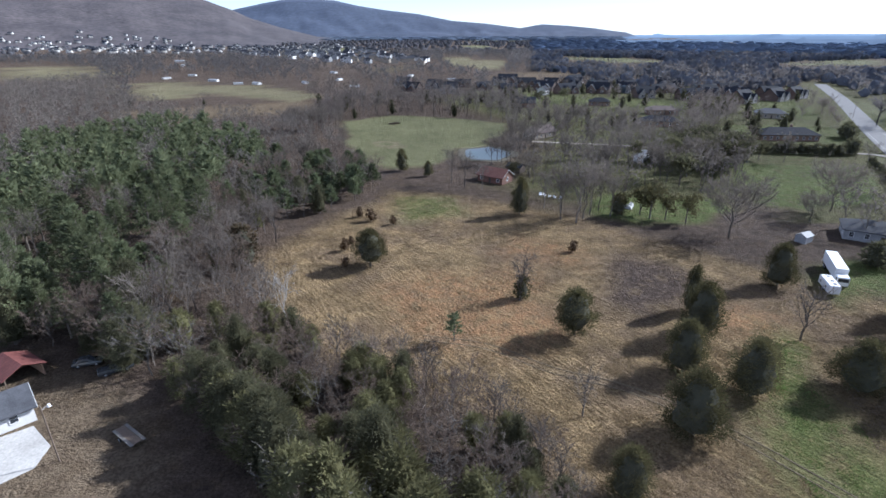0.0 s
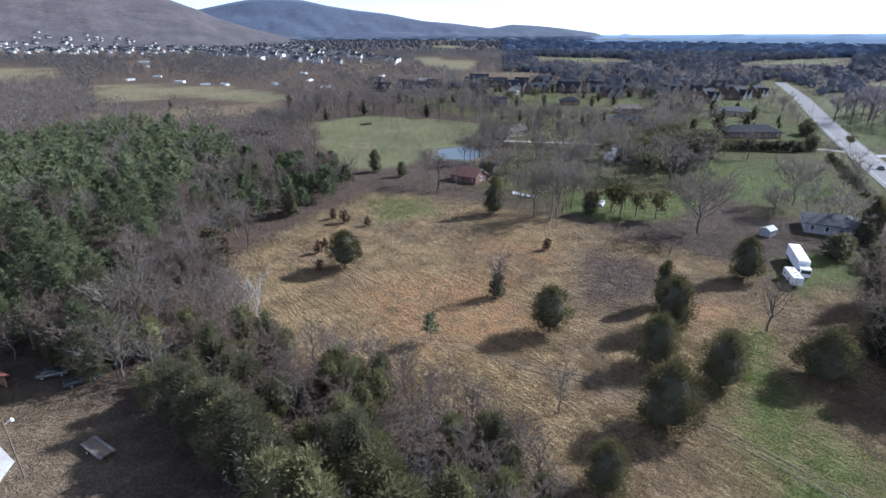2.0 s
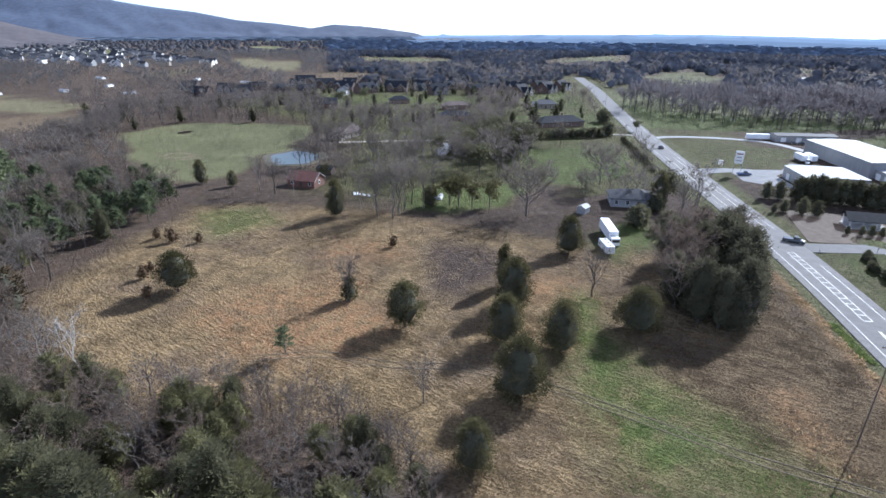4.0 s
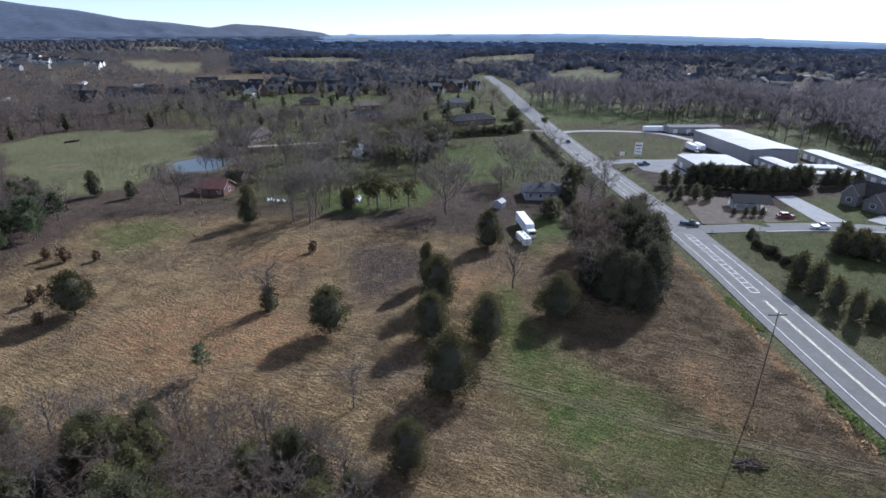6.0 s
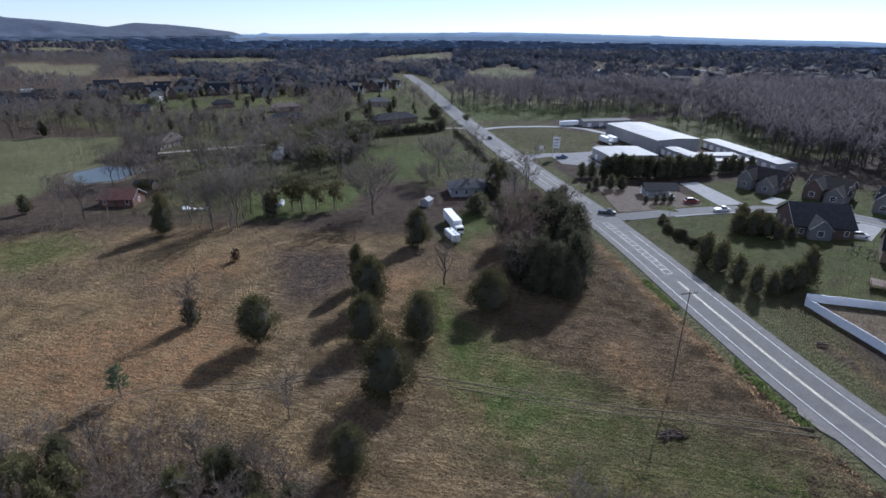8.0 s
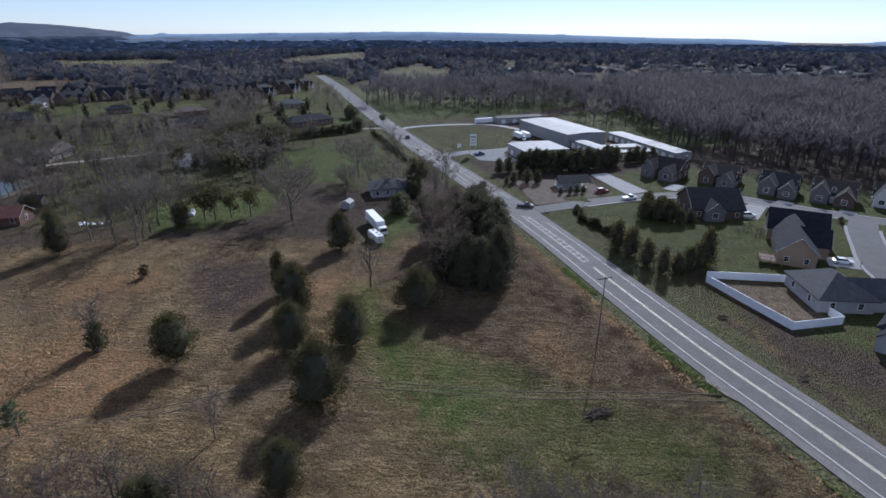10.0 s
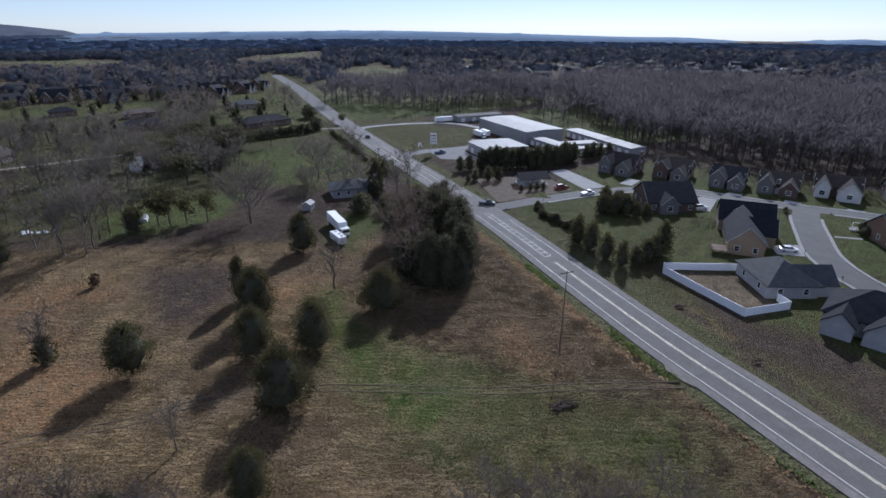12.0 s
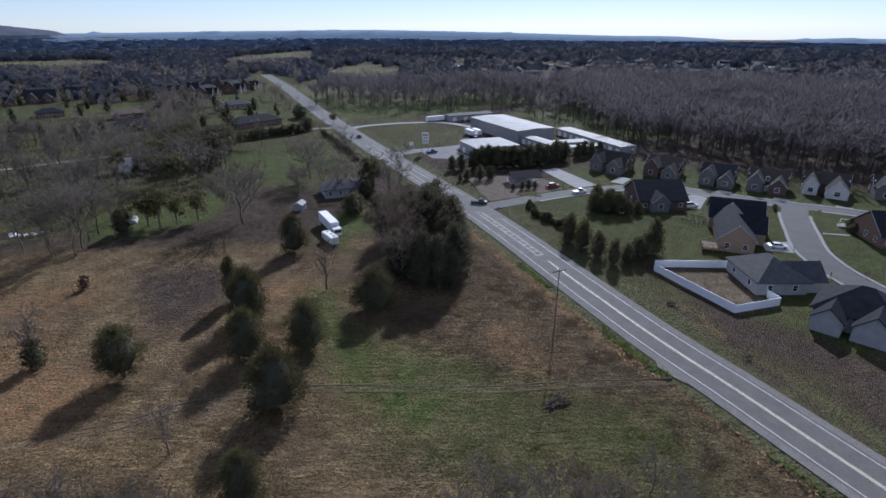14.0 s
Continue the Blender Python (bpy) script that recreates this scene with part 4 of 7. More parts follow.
def add_window(parent, x, y, z, turn, w=1.0, h=1.3):
    f, p = window_meshes(w, h)
    fr = new("window", f)
    fr.parent = parent
    fr.matrix_basis = pose(x, y, z, 0, 0, turn)
    pn = new("pane", p)
    pn.parent = fr


def gable_wall(bm, cx, cy, L, D, h, rh):
    """A house-shaped solid with its ridge along x."""
    pts = [(-D / 2, -0.3), (D / 2, -0.3), (D / 2, h), (0, h + rh), (-D / 2, h)]
    a = [bm.verts.new((cx - L / 2, cy + p, z)) for p, z in pts]
    b = [bm.verts.new((cx + L / 2, cy + p, z)) for p, z in pts]
    bm.faces.new(a[::-1])
    bm.faces.new(b)
    for i in range(5):
        bm.faces.new((a[i], a[(i + 1) % 5], b[(i + 1) % 5], b[i]))


def gable_roof(bm, cx, cy, L, D, h, rh, over=0.5, thick=0.22):
    """Two sloping slabs that meet at the ridge."""
    s = rh / (D / 2)
    yo = D / 2 + over
    top = [(-yo, h - s * over), (0, h + rh), (yo, h - s * over)]
    ring = [(y, z + thick) for y, z in top] + [(yo, top[2][1]), (0, h + rh), (-yo, top[0][1])]
    x0, x1 = cx - L / 2 - over, cx + L / 2 + over
    a = [bm.verts.new((x0, cy + y, z + 0.01)) for y, z in ring]
    b = [bm.verts.new((x1, cy + y, z + 0.01)) for y, z in ring]
    for i in range(6):
        bm.faces.new((a[i], b[i], b[(i + 1) % 6], a[(i + 1) % 6]))
    for q in (a, b):
        for idx in ((0, 1, 4, 5), (1, 2, 3, 4)):
            bm.faces.new([q[i] for i in idx])
    bmesh.ops.recalc_face_normals(bm, faces=bm.faces[:])


def barge(bm, x, cy, D, h, rh, over):
    """Two white boards along the sloping edges of a gable."""
    s = rh / (D / 2)
    for e in (-1, 1):
        y0, z0 = e * (D / 2 + over), h - s * over
        ring = [(y0, z0 + 0.06), (y0, z0 + 0.23), (0, h + rh + 0.23), (0, h + rh + 0.06)]
        a = [bm.verts.new((x - 0.04, cy + y, z)) for y, z in ring]
        b = [bm.verts.new((x + 0.04, cy + y, z)) for y, z in ring]
        bm.faces.new(a)
        bm.faces.new(b[::-1])
        for i in range(4):
            bm.faces.new((a[i], a[(i + 1) % 4], b[(i + 1) % 4], b[i]))
    bmesh.ops.recalc_face_normals(bm, faces=bm.faces[:])


def hip_roof(bm, cx, cy, L, D, h, rh, over=0.6, thick=0.2):
    l2, d2 = L / 2 + over, D / 2 + over
    k = max(l2 - d2, 0.05)
    e = [bm.verts.new((cx + x, cy + y, h)) for x, y in ((-l2, -d2), (l2, -d2), (l2, d2), (-l2, d2))]
    u = [bm.verts.new((cx + x, cy + y, h + thick)) for x, y in ((-l2, -d2), (l2, -d2), (l2, d2), (-l2, d2))]
    r = [bm.verts.new((cx - k, cy, h + rh)), bm.verts.new((cx + k, cy, h + rh))]
    bm.faces.new(e[::-1])
    for i in range(4):
        bm.faces.new((e[i], e[(i + 1) % 4], u[(i + 1) % 4], u[i]))
    bm.faces.new((u[0], u[1], r[1], r[0]))
    bm.faces.new((u[1], u[2], r[1]))
    bm.faces.new((u[2], u[3], r[0], r[1]))
    bm.faces.new((u[3], u[0], r[0]))


def rotate_part(ob, cx, cy):
    """Turn a wing's part by a quarter about its own centre."""
    ob.matrix_basis = Matrix.Translation((cx, cy, 0)) @ pose(0, 0, 0, 0, 0, 90) @ Matrix.Translation((-cx, -cy, 0))


def house(label, x, y, turn, L, D, h, rh, wall, roof, style="gable", wings=(), chimney=None, garage=0, storeys=1, group="houses", windows=True, name="house", gap=3.2, door=True):
    """A house: walls, roof, crossing gables, windows, door, garage doors and chimney. Its front looks along local -y."""
    ob = thing(name, label, "house", group, at=pose(x, y, 0, 0, 0, turn))
    bm = bmesh.new()
    if style == "gable":
        gable_wall(bm, 0, 0, L, D, h, rh)
    else:
        box(bm, 0, 0, -0.3, L, D, h + 0.3)
    w_ob = part("wall", bm, wall, ob)
    bm = bmesh.new()
    (gable_roof if style == "gable" else hip_roof)(bm, 0, 0, L, D, h, rh)
    part("roof", bm, roof, ob)
    if style == "gable":
        for u in (-1, 1):
            bm = bmesh.new()
            barge(bm, u * (L / 2 + 0.52), 0, D, h, rh, 0.5)
            part("barge_board", bm, M_BARGE, ob)
    taken = []
    for wx, wy, wl, wd, wh, wr, wm in wings:
        # a gable that faces front (its ridge runs front to back)
        bm = bmesh.new()
        gable_wall(bm, wx, wy, wl, wd, wh, wr)
        rotate_part(part("gable_wing", bm, wm, ob), wx, wy)
        bm = bmesh.new()
        gable_roof(bm, wx, wy, wl, wd, wh, wr, 0.35)
        rotate_part(part("wing_roof", bm, roof, ob), wx, wy)
        bm = bmesh.new()
        barge(bm, wx - wl / 2 - 0.37, wy, wd, wh, wr, 0.35)
        rotate_part(part("barge_board", bm, M_BARGE, ob), wx, wy)
        front = wy - wl / 2
        taken.append((wx - wd / 2 - 0.6, wx + wd / 2 + 0.6))
        if windows:
            add_window(ob, wx, front, 1.0, 0, 1.5, 1.4)
            if wh > 4.5:
                add_window(ob, wx, front, 3.9, 0, 1.2, 1.3)
    free = lambda u: all(not a < u < b for a, b in taken)
    if windows:
        for s in range(storeys):
            z = 0.9 + 2.9 * s
            n = max(2, int(L / gap))
            for i in range(n):
                u = -L / 2 + L * (i + 0.5) / n
                if free(u) and not (door and s == 0 and i == n // 2):
                    add_window(ob, u, -D / 2, z, 0)
                add_window(ob, u, D / 2, z, 180)
            n = max(1, int(D / 4))
            for i in range(n):
                u = -D / 2 + D * (i + 0.5) / n
                add_window(ob, L / 2, u, z, 90)
                add_window(ob, -L / 2, u, z, -90)
    if door:
        n = max(2, int(L / gap))
        u = -L / 2 + L * (n // 2 + 0.5) / n
        bm = bmesh.new()
        box(bm, u, -D / 2, 0, 1.0, 0.14, 2.05, 0.02)
        part("door", bm, M_DOOR, ob)
    for g in range(garage):
        bm = bmesh.new()
        u = L / 2 - 2.0 - 3.2 * g
        box(bm, u, -D / 2, 0, 2.6, 0.16, 2.2)
        for k in range(3):
            box(bm, u, -D / 2 - 0.07, 0.52 + 0.55 * k, 2.6, 0.06, 0.04)
        part("garage_door", bm, M_TRIM, ob)
    if chimney:
        cx, cy = chimney
        bm = bmesh.new()
        box(bm, cx, cy, 0, 0.9, 0.9, h + rh + 0.9)
        box(bm, cx, cy, h + rh + 0.9, 1.1, 1.1, 0.18)
        part("chimney", bm, M_BRICK, ob)
    return ob


# subdivision east of the highway; fronts turned to the street
B_, S_, W_ = M_DARKBRICK, M_DARKSTONE, M_WHITEWALL
for lab, x, y, turn, L, D, wm, wings, ch, g in (
        ("two-storey brick house with grey gables facing the street", 209, 75.5, -93, 14.5, 10.5, B_, ((-3.8, -4.6, 7, 5.0, 3.8, 2.9, S_), (3.9, -5.2, 8, 5.6, 2.9, 2.8, S_)), (6, 3), 0),
        ("two-storey brick house with steep crossing gables", 214, 56.5, -90, 13, 11, B_, ((-2.8, -5.0, 7, 5.6, 4.0, 3.0, B_), (3.9, -5.4, 8, 5.4, 2.8, 2.6, S_)), None, 0),
        ("stone-fronted house with steep gables and pale trim", 214, 37, -88, 12, 10.5, S_, ((-2.4, -5.0, 7, 5.4, 3.7, 2.9, S_), (3.8, -5.4, 8, 5.0, 2.8, 2.6, S_)), None, 0),
        ("brick house with double garage and steep dark roof", 215.5, 21, -86, 13, 11, B_, ((-3.4, -4.8, 6, 5.0, 3.7, 2.9, S_), (3.6, -5.4, 7, 5.6, 2.8, 2.8, B_)), None, 2),
        ("white-gabled brick house with steep dark roof", 223, 4.5, -84, 14, 10.5, B_, ((-4.2, -4.6, 6, 4.2, 3.8, 2.8, W_), (3.4, -5.4, 8, 6.4, 3.0, 3.3, W_)), None, 0),
        ("brick house with white gable beside the woods", 231, -15, -80, 14, 10.5, B_, ((-3.6, -5.0, 7, 6.0, 4.0, 3.0, S_),), None, 0)):
    house(lab, x + 1.5, y, turn, L - 1.0, D - 0.5, 3.5, 3.6 if ch else 3.2, wm, M_DARKBROWN if "brick house with" in lab else M_SHINGLE, "gable", wings, ch, g, 2, "subdivision houses")
house("single-storey house with broad dark roof and white porch gable", 174.5, 47.5, -52, 15, 15, 3.2, 4.6, M_DARKBRICK, M_SHINGLE, "gable", ((-1.5, -6.6, 6, 5.5, 3.0, 2.6, M_DARKSTONE),), None, 0, 1, "subdivision houses")
house("tan brick house with tall gable end and wooden deck", 154.6, 20.2, 16, 20, 8.4, 3.5, 3.8, M_TANBRICK, M_SHINGLE, "gable", ((1.5, -4.0, 7, 7, 3.4, 3.4, M_TANBRICK), (13.5, -1.5, 14, 10.5, 3.4, 4.2, M_TANBRICK)), None, 0, 1, "subdivision houses", gap=7)
house("low house with blue-grey hip roof and pale walls", 130.6, 8.6, 38, 13, 11, 2.9, 3.9, M_GREYSIDE, M_GREYSHINGLE, "hip", ((-1.8, -5.8, 8, 7.5, 2.8, 3.0, M_GREYSIDE),), None, 0, 1, "subdivision houses", gap=6)
house("dark-roofed brick house backing onto the lawn", 121.5, -9.0, 84, 14, 12, 3.2, 4.6, M_GREYSIDE, M_SHINGLE, "hip", ((-3, 6.0, 6, 6, 3.0, 2.8, M_GREYSIDE), (4, 6.4, 6, 5, 3.0, 2.2, M_GREYSIDE)), None, 0, 1, "subdivision houses")
house("brick house with broad grey roof and white porch", 181, -15, 120, 15, 13, 3.4, 4.6, M_BRICK, M_SHINGLE, "gable", ((-3, -5.6, 7, 6, 3.2, 3.4, M_BRICK),), None, 0, 1, "subdivision houses")
porch = thing("porch", "white railed porch beside a brick house", "porch", at=pose(185.5, -5.0, 0, 0, 0, 100))
bm = bmesh.new()
box(bm, 0, 0, 0, 6, 2.6, 0.35)
part("floor_slab", bm, M_CONCRETE, porch)
for u in (-2.8, -0.9, 0.9, 2.8):
    bm = bmesh.new()
    box(bm, u, 1.1, 0.35, 0.18, 0.18, 2.3)
    part("post", bm, M_TRIM, porch)
for zz in (0.7, 1.2, 2.5):
    bm = bmesh.new()
    box(bm, 0, 1.1, zz, 5.8, 0.1, 0.12)
    part("rail", bm, M_TRIM, porch)

# mailboxes on the kerbs
def mailbox(x, y, turn):
    ob = thing("mailbox", "small dark mailbox on a post at the kerb", "mailbox", "mailboxes", at=pose(x, y, 0, 0, 0, turn))
    bm = bmesh.new()
    box(bm, 0, 0, 0, 0.12, 0.12, 1.05)
    part("post", bm, M_POLE, ob)
    bm = bmesh.new()
    box(bm, 0.1, 0, 1.05, 0.55, 0.22, 0.26, 0.05)
    part("box", bm, M_DOOR, ob)
    return ob


for x, y, turn in ((155.4, 5.6, 20), (142.4, -3.2, 40), (147.6, -9.6, 40), (194.5, 3.2, 80), (187.5, 13.9, 10)):
    mailbox(x, y, turn)

# houses among the trees west of the highway
for lab, x, y, turn, L, D, h, rh, wm, rm, st, ch in (
        ("old cottage with red gable roof and pale brick end wall", 20, 198.5, -38, 11, 7.5, 2.7, 2.4, M_REDBRICK, M_REDROOF, "gable", None),
        ("brown-roofed house with pale end wall by the pond", 52, 289, 42, 18, 9, 3.0, 2.8, M_TANWALL, M_BROWNSHINGLE, "gable", None),
        ("grey-roofed ranch house beside a parked truck", 119.5, 137.5, -30, 14, 9.5, 2.8, 2.4, M_GREYSIDE, M_GREYSHINGLE, "hip", None),
        ("long dark-roofed brick ranch house behind a hedge", 181, 281, -4, 29, 11, 3.0, 3.4, M_BRICK, M_SHINGLE, "hip", (3, 2)),
        ("dark-roofed brick house with white gable end", 60, 409, -4, 18, 10, 3.6, 3.8, M_BRICK, M_SHINGLE, "gable", None),
        ("long low dark-roofed house among bare trees", 131, 325, -12, 22, 10, 3.0, 3.0, M_BRICK, M_SHINGLE, "hip", None),
        ("dark low house among bare trees", 120, 418, -10, 15, 9, 3.0, 2.8, M_BRICK, M_SHINGLE, "hip", None),
        ("long brick ranch house beyond the lawn", 150, 372, -10, 20, 9, 3.0, 2.6, M_BRICK, M_BROWNSHINGLE, "hip", None),
        ("white gabled farmhouse among far trees", 90, 492, 60, 10, 8, 4.2, 3.0, M_WHITEWALL, M_SHINGLE, "gable", None),
        ("grey-roofed house near the highway", 216, 356, -20, 18, 10, 3.0, 3.0, M_TANWALL, M_GREYSHINGLE, "hip", None)):
    house(lab, x, y, turn, L, D, h, rh, wm, rm, st, (), ch, 0, 1, "roadside houses")
house("white farm building with grey shingled gable roof", -68.6, 60.4, 45, 15, 6.6, 2.6, 2.0, M_WHITEWALL, M_GREYSHINGLE, "gable", (), None, 0, 1, "farm buildings", gap=4.5, door=True)

# mobile home
mob = thing("mobile_home", "old white mobile home with patched roof among bushes", "mobile home", at=pose(89, 234, 0, 0, 0, 58))
bm = bmesh.new()
box(bm, 0, 0, 0.4, 14, 4.2, 2.3, 0.15)
part("body", bm, M_WHITEWALL, mob)
bm = bmesh.new()
gable_roof(bm, 0, 0, 14, 4.2, 2.7, 0.4, 0.15, 0.1)
part("roof", bm, M_METALROOF, mob)
bm = bmesh.new()
box(bm, 0, 0, 0, 13.6, 3.8, 0.4)
part("skirting", bm, M_GREYSIDE, mob)
for u in (-5, -2, 1.5, 5):
    add_window(mob, u, -2.1, 1.2, 0, 1.1, 0.9)

# red-roofed open shed on the farm
shed = thing("shed", "open farm shed with weathered red metal roof", "shed", at=pose(-71.6, 73.9, 0, 0, 0, -31))
bm = bmesh.new()
gable_roof(bm, 0, 0, 6.2, 5.8, 2.3, 1.3, 0.4, 0.12)
part("roof", bm, M_REDMETAL, shed)
bm = bmesh.new()
box(bm, 0, 2.7, 0, 6.0, 0.2, 2.4)
part("back_wall", bm, M_DECKWOOD, shed)
for u in (-2.9, 0.0, 2.9):
    bm = bmesh.new()
    box(bm, u, -2.7, 0, 0.18, 0.18, 2.4)
    part("post", bm, M_POLE, shed)
bm = bmesh.new()
box(bm, -2.95, 0, 0, 0.16, 5.4, 2.4)
part("end_wall", bm, M_DECKWOOD, shed)
hut = thing("shed", "small white garden shed beside bushes", "shed", at=pose(99, 135, 0, 0, 0, 30))
bm = bmesh.new()
gable_wall(bm, 0, 0, 3.6, 2.8, 1.9, 0.8)
part("wall", bm, M_GREYSIDE, hut)
bm = bmesh.new()
gable_roof(bm, 0, 0, 3.6, 2.8, 1.9, 0.8, 0.2, 0.08)
part("roof", bm, M_METALROOF, hut)

old = thing("shed", "dark weathered wooden shed behind the cottage", "shed", at=pose(29.9, 213.5, 0, 0, 0, -38))
bm = bmesh.new()
gable_wall(bm, 0, 0, 6.5, 4.5, 2.2, 1.1)
part("wall", bm, M_POLE, old)
bm = bmesh.new()
gable_roof(bm, 0, 0, 6.5, 4.5, 2.2, 1.1, 0.3, 0.1)
part("roof", bm, M_SHINGLE, old)
bm = bmesh.new()
box(bm, -1.2, -2.26, 0, 1.8, 0.08, 1.9)
part("door", bm, M_DOOR, old)


def covered_heap(x, y, turn, L, h):
    """A sagging pale sheet drawn over a heap."""
    ob = thing("covered_heap", "heap under a sagging white tarpaulin behind trees", "tarpaulin", "covered heaps", at=pose(x, y, 0, 0, 0, turn))
    n, m_ = 14, 10
    verts, faces = [], []
    for i in range(n):
        for j in range(m_):
            u, v = i / (n - 1) * 2 - 1, j / (m_ - 1) * 2 - 1
            up = max(0.0, (1 - u ** 4) * (1 - v ** 4)) ** 0.5
            verts.append((u * L / 2, v * L * 0.32, h * up * (0.8 + 0.3 * noise.noise((u * 2.2 + x, v * 2.2, 1.0)))))
    for i in range(n - 1):
        for j in range(m_ - 1):
            p = i * m_ + j
            faces.append((p, p + m_, p + m_ + 1, p + 1))
    mesh_object("sheet", verts, faces, M_BARGE, ob)
    return ob


covered_heap(57.6, 167.5, 20, 2.2, 2.4)
covered_heap(60.2, 164.5, -30, 2.8, 1.3)
covered_heap(61.8, 166.0, 50, 2.0, 1.7)


# storage and warehouse buildings: flat-roofed metal boxes with parapet, ribs and doors
def metal_building(label, corner, along, length, across, width, h, doors=0, pitch=0.0, group="storage buildings", roofing=None):
    """corner: nearest corner; along, across: unit directions of its two sides."""
    ax, ay = along
    turn = math.degrees(math.atan2(ay, ax))
    flip = 1 if (ax * across[1] - ay * across[0]) > 0 else -1
    ob = thing("storage_building", label, "building", group, at=pose(corner[0], corner[1], 0, 0, 0, turn))
    cx, cy = length / 2, flip * width / 2
    bm = bmesh.new()
    box(bm, cx, cy, -0.3, length, width, h + 0.3)
    part("wall", bm, M_METALWALL, ob)
    bm = bmesh.new()
    gable_roof(bm, cx, cy, length, width, h + 0.02, max(pitch, 0.12), 0.25, 0.16)
    part("roof", bm, roofing or M_METALROOF, ob)
    for k in range(doors):
        bm = bmesh.new()
        box(bm, (k + 0.5) * length / doors, -flip * 0.05, 0, min(2.6, length / doors * 0.8), 0.12, min(2.3, h * 0.8))
        part("roller_door", bm, M_TRIM, ob)
    return ob


def unit(dx, dy):
    k = math.hypot(dx, dy)
    return (dx / k, dy / k)


metal_building("large grey metal warehouse with pale low-pitched roof", (230.3, 132.1), unit(21.4, 42.8), 49, unit(19.1, -11), 22, 6.0, 0, 0.5)
metal_building("flat-roofed building with bright pale roof behind a hedge", (190.7, 128.9), unit(9.7, 16.9), 19.5, unit(15.5, -16.5), 21, 4.4, 2, 0.3)
metal_building("narrow storage building with bright metal roof", (220.8, 109.1), unit(11.7, 22.5), 25, unit(5.1, -4.5), 6.5, 3.4, 5, 0.3)
metal_building("narrow storage building with bright metal roof", (228.3, 110.0), unit(13, -9.5), 17, unit(9.5, 13), 6.5, 3.1, 4, 0.3)
metal_building("narrow storage building with bright metal roof", (219.2, 103.4), unit(17.5, -12.9), 22, unit(12.9, 17.5), 5.0, 3.1, 5, 0.3)
metal_building("long low storage building with bright metal roof", (237.0, 82.0), unit(26.0, 45.0), 52, unit(45, -26), 8.5, 3.4, 10, 0.3)
metal_building("long low dark building at the edge of the park", (262, 199), unit(24, -13), 30, unit(13, 24), 9, 3.2, 4, 0.6, roofing=M_GREYSHINGLE)

# picnic pavilion with a dark roof beside the street
pav = thing("pavilion", "open pavilion with dark roof and white posts", "pavilion", at=pose(170.3, 94.4, 0, 0, 0, -38))
bm = bmesh.new()
gable_roof(bm, 0, 0, 11, 7, 2.7, 1.6, 0.5, 0.16)
part("roof", bm, M_SHINGLE, pav)
for u in (-5, -1.7, 1.7, 5):
    for v in (-3, 3):
        bm = bmesh.new()
        box(bm, u, v, 0, 0.25, 0.25, 2.75)
        part("post", bm, M_TRIM, pav)
bm = bmesh.new()
box(bm, 0, 2.2, 0, 10, 0.2, 2.0)
part("back_wall", bm, M_WHITEWALL, pav)
bm = bmesh.new()
box(bm, 0, 0, -0.1, 11, 7, 0.2)
part("floor_slab", bm, M_CONCRETE, pav)

# deck on the tan house
deck = thing("deck", "raised brown wooden deck with railings", "deck", at=pose(143.2, 22.6, 0, 0, 0, 16))
for k in range(12):
    bm = bmesh.new()
    box(bm, -1.925 + 0.35 * k, 0, 1.3, 0.33, 5.0, 0.15)
    part("floorboard", bm, M_DECKWOOD, deck)
for u in (-2.0, 2.0):
    for v in (-2.4, 0, 2.4):
        bm = bmesh.new()
        box(bm, u, v, 0, 0.14, 0.14, 2.3)
        part("post", bm, M_DECKWOOD, deck)
for a_, b_, cx, cy in ((4.2, 0.08, 0, -2.42), (4.2, 0.08, 0, 2.42), (0.08, 5.0, -2.02, 0)):
    for zz in (1.75, 2.2):
        bm = bmesh.new()
        box(bm, cx, cy, zz, a_, b_, 0.09)
        part("rail", bm, M_DECKWOOD, deck)


# ---- fences ----
def panel_fence(label, pts, h, material, gap=2.4, closed=False, name="fence"):
    """Posts and panels along a line of corners."""
    ob = thing(name, label, "fence")
    ends = pts + [pts[0]] if closed else pts
    bm = bmesh.new()
    box(bm, 0, 0, 0, 0.13, 0.13, h + 0.08, 0.015)
    post_me = bpy.data.meshes.new("post")
    bm.to_mesh(post_me)
    bm.free()
    post_me.materials.append(material)
    for (x0, y0), (x1, y1) in zip(ends[:-1], ends[1:]):
        ln = math.hypot(x1 - x0, y1 - y0)
        n = max(1, round(ln / gap))
        a = math.degrees(math.atan2(y1 - y0, x1 - x0))
        bm = bmesh.new()
        w = ln / n
        box(bm, w / 2, 0, 0.06, w - 0.12, 0.05, h - 0.12)
        box(bm, w / 2, 0, h - 0.10, w - 0.12, 0.09, 0.12)
        box(bm, w / 2, 0, 0.04, w - 0.12, 0.09, 0.14)
        pm = bpy.data.meshes.new("panel")
        bm.to_mesh(pm)
        bm.free()
        pm.materials.append(material)
        for k in range(n):
            q = new("post", post_me)
            q.parent = ob
            q.matrix_basis = pose(x0 + (x1 - x0) * k / n, y0 + (y1 - y0) * k / n, 0, 0, 0, a)
            q = new("panel", pm)
            q.parent = ob
            q.matrix_basis = pose(x0 + (x1 - x0) * k / n, y0 + (y1 - y0) * k / n, 0, 0, 0, a)
    return ob


panel_fence("white vinyl privacy fence round a back garden", [(133.4, 17.2), (123.3, 31.0), (121.2, 30.4), (110.6, 10.9), (119.8, 4.2), (122.4, 7.0)], 1.85, M_VINYL)


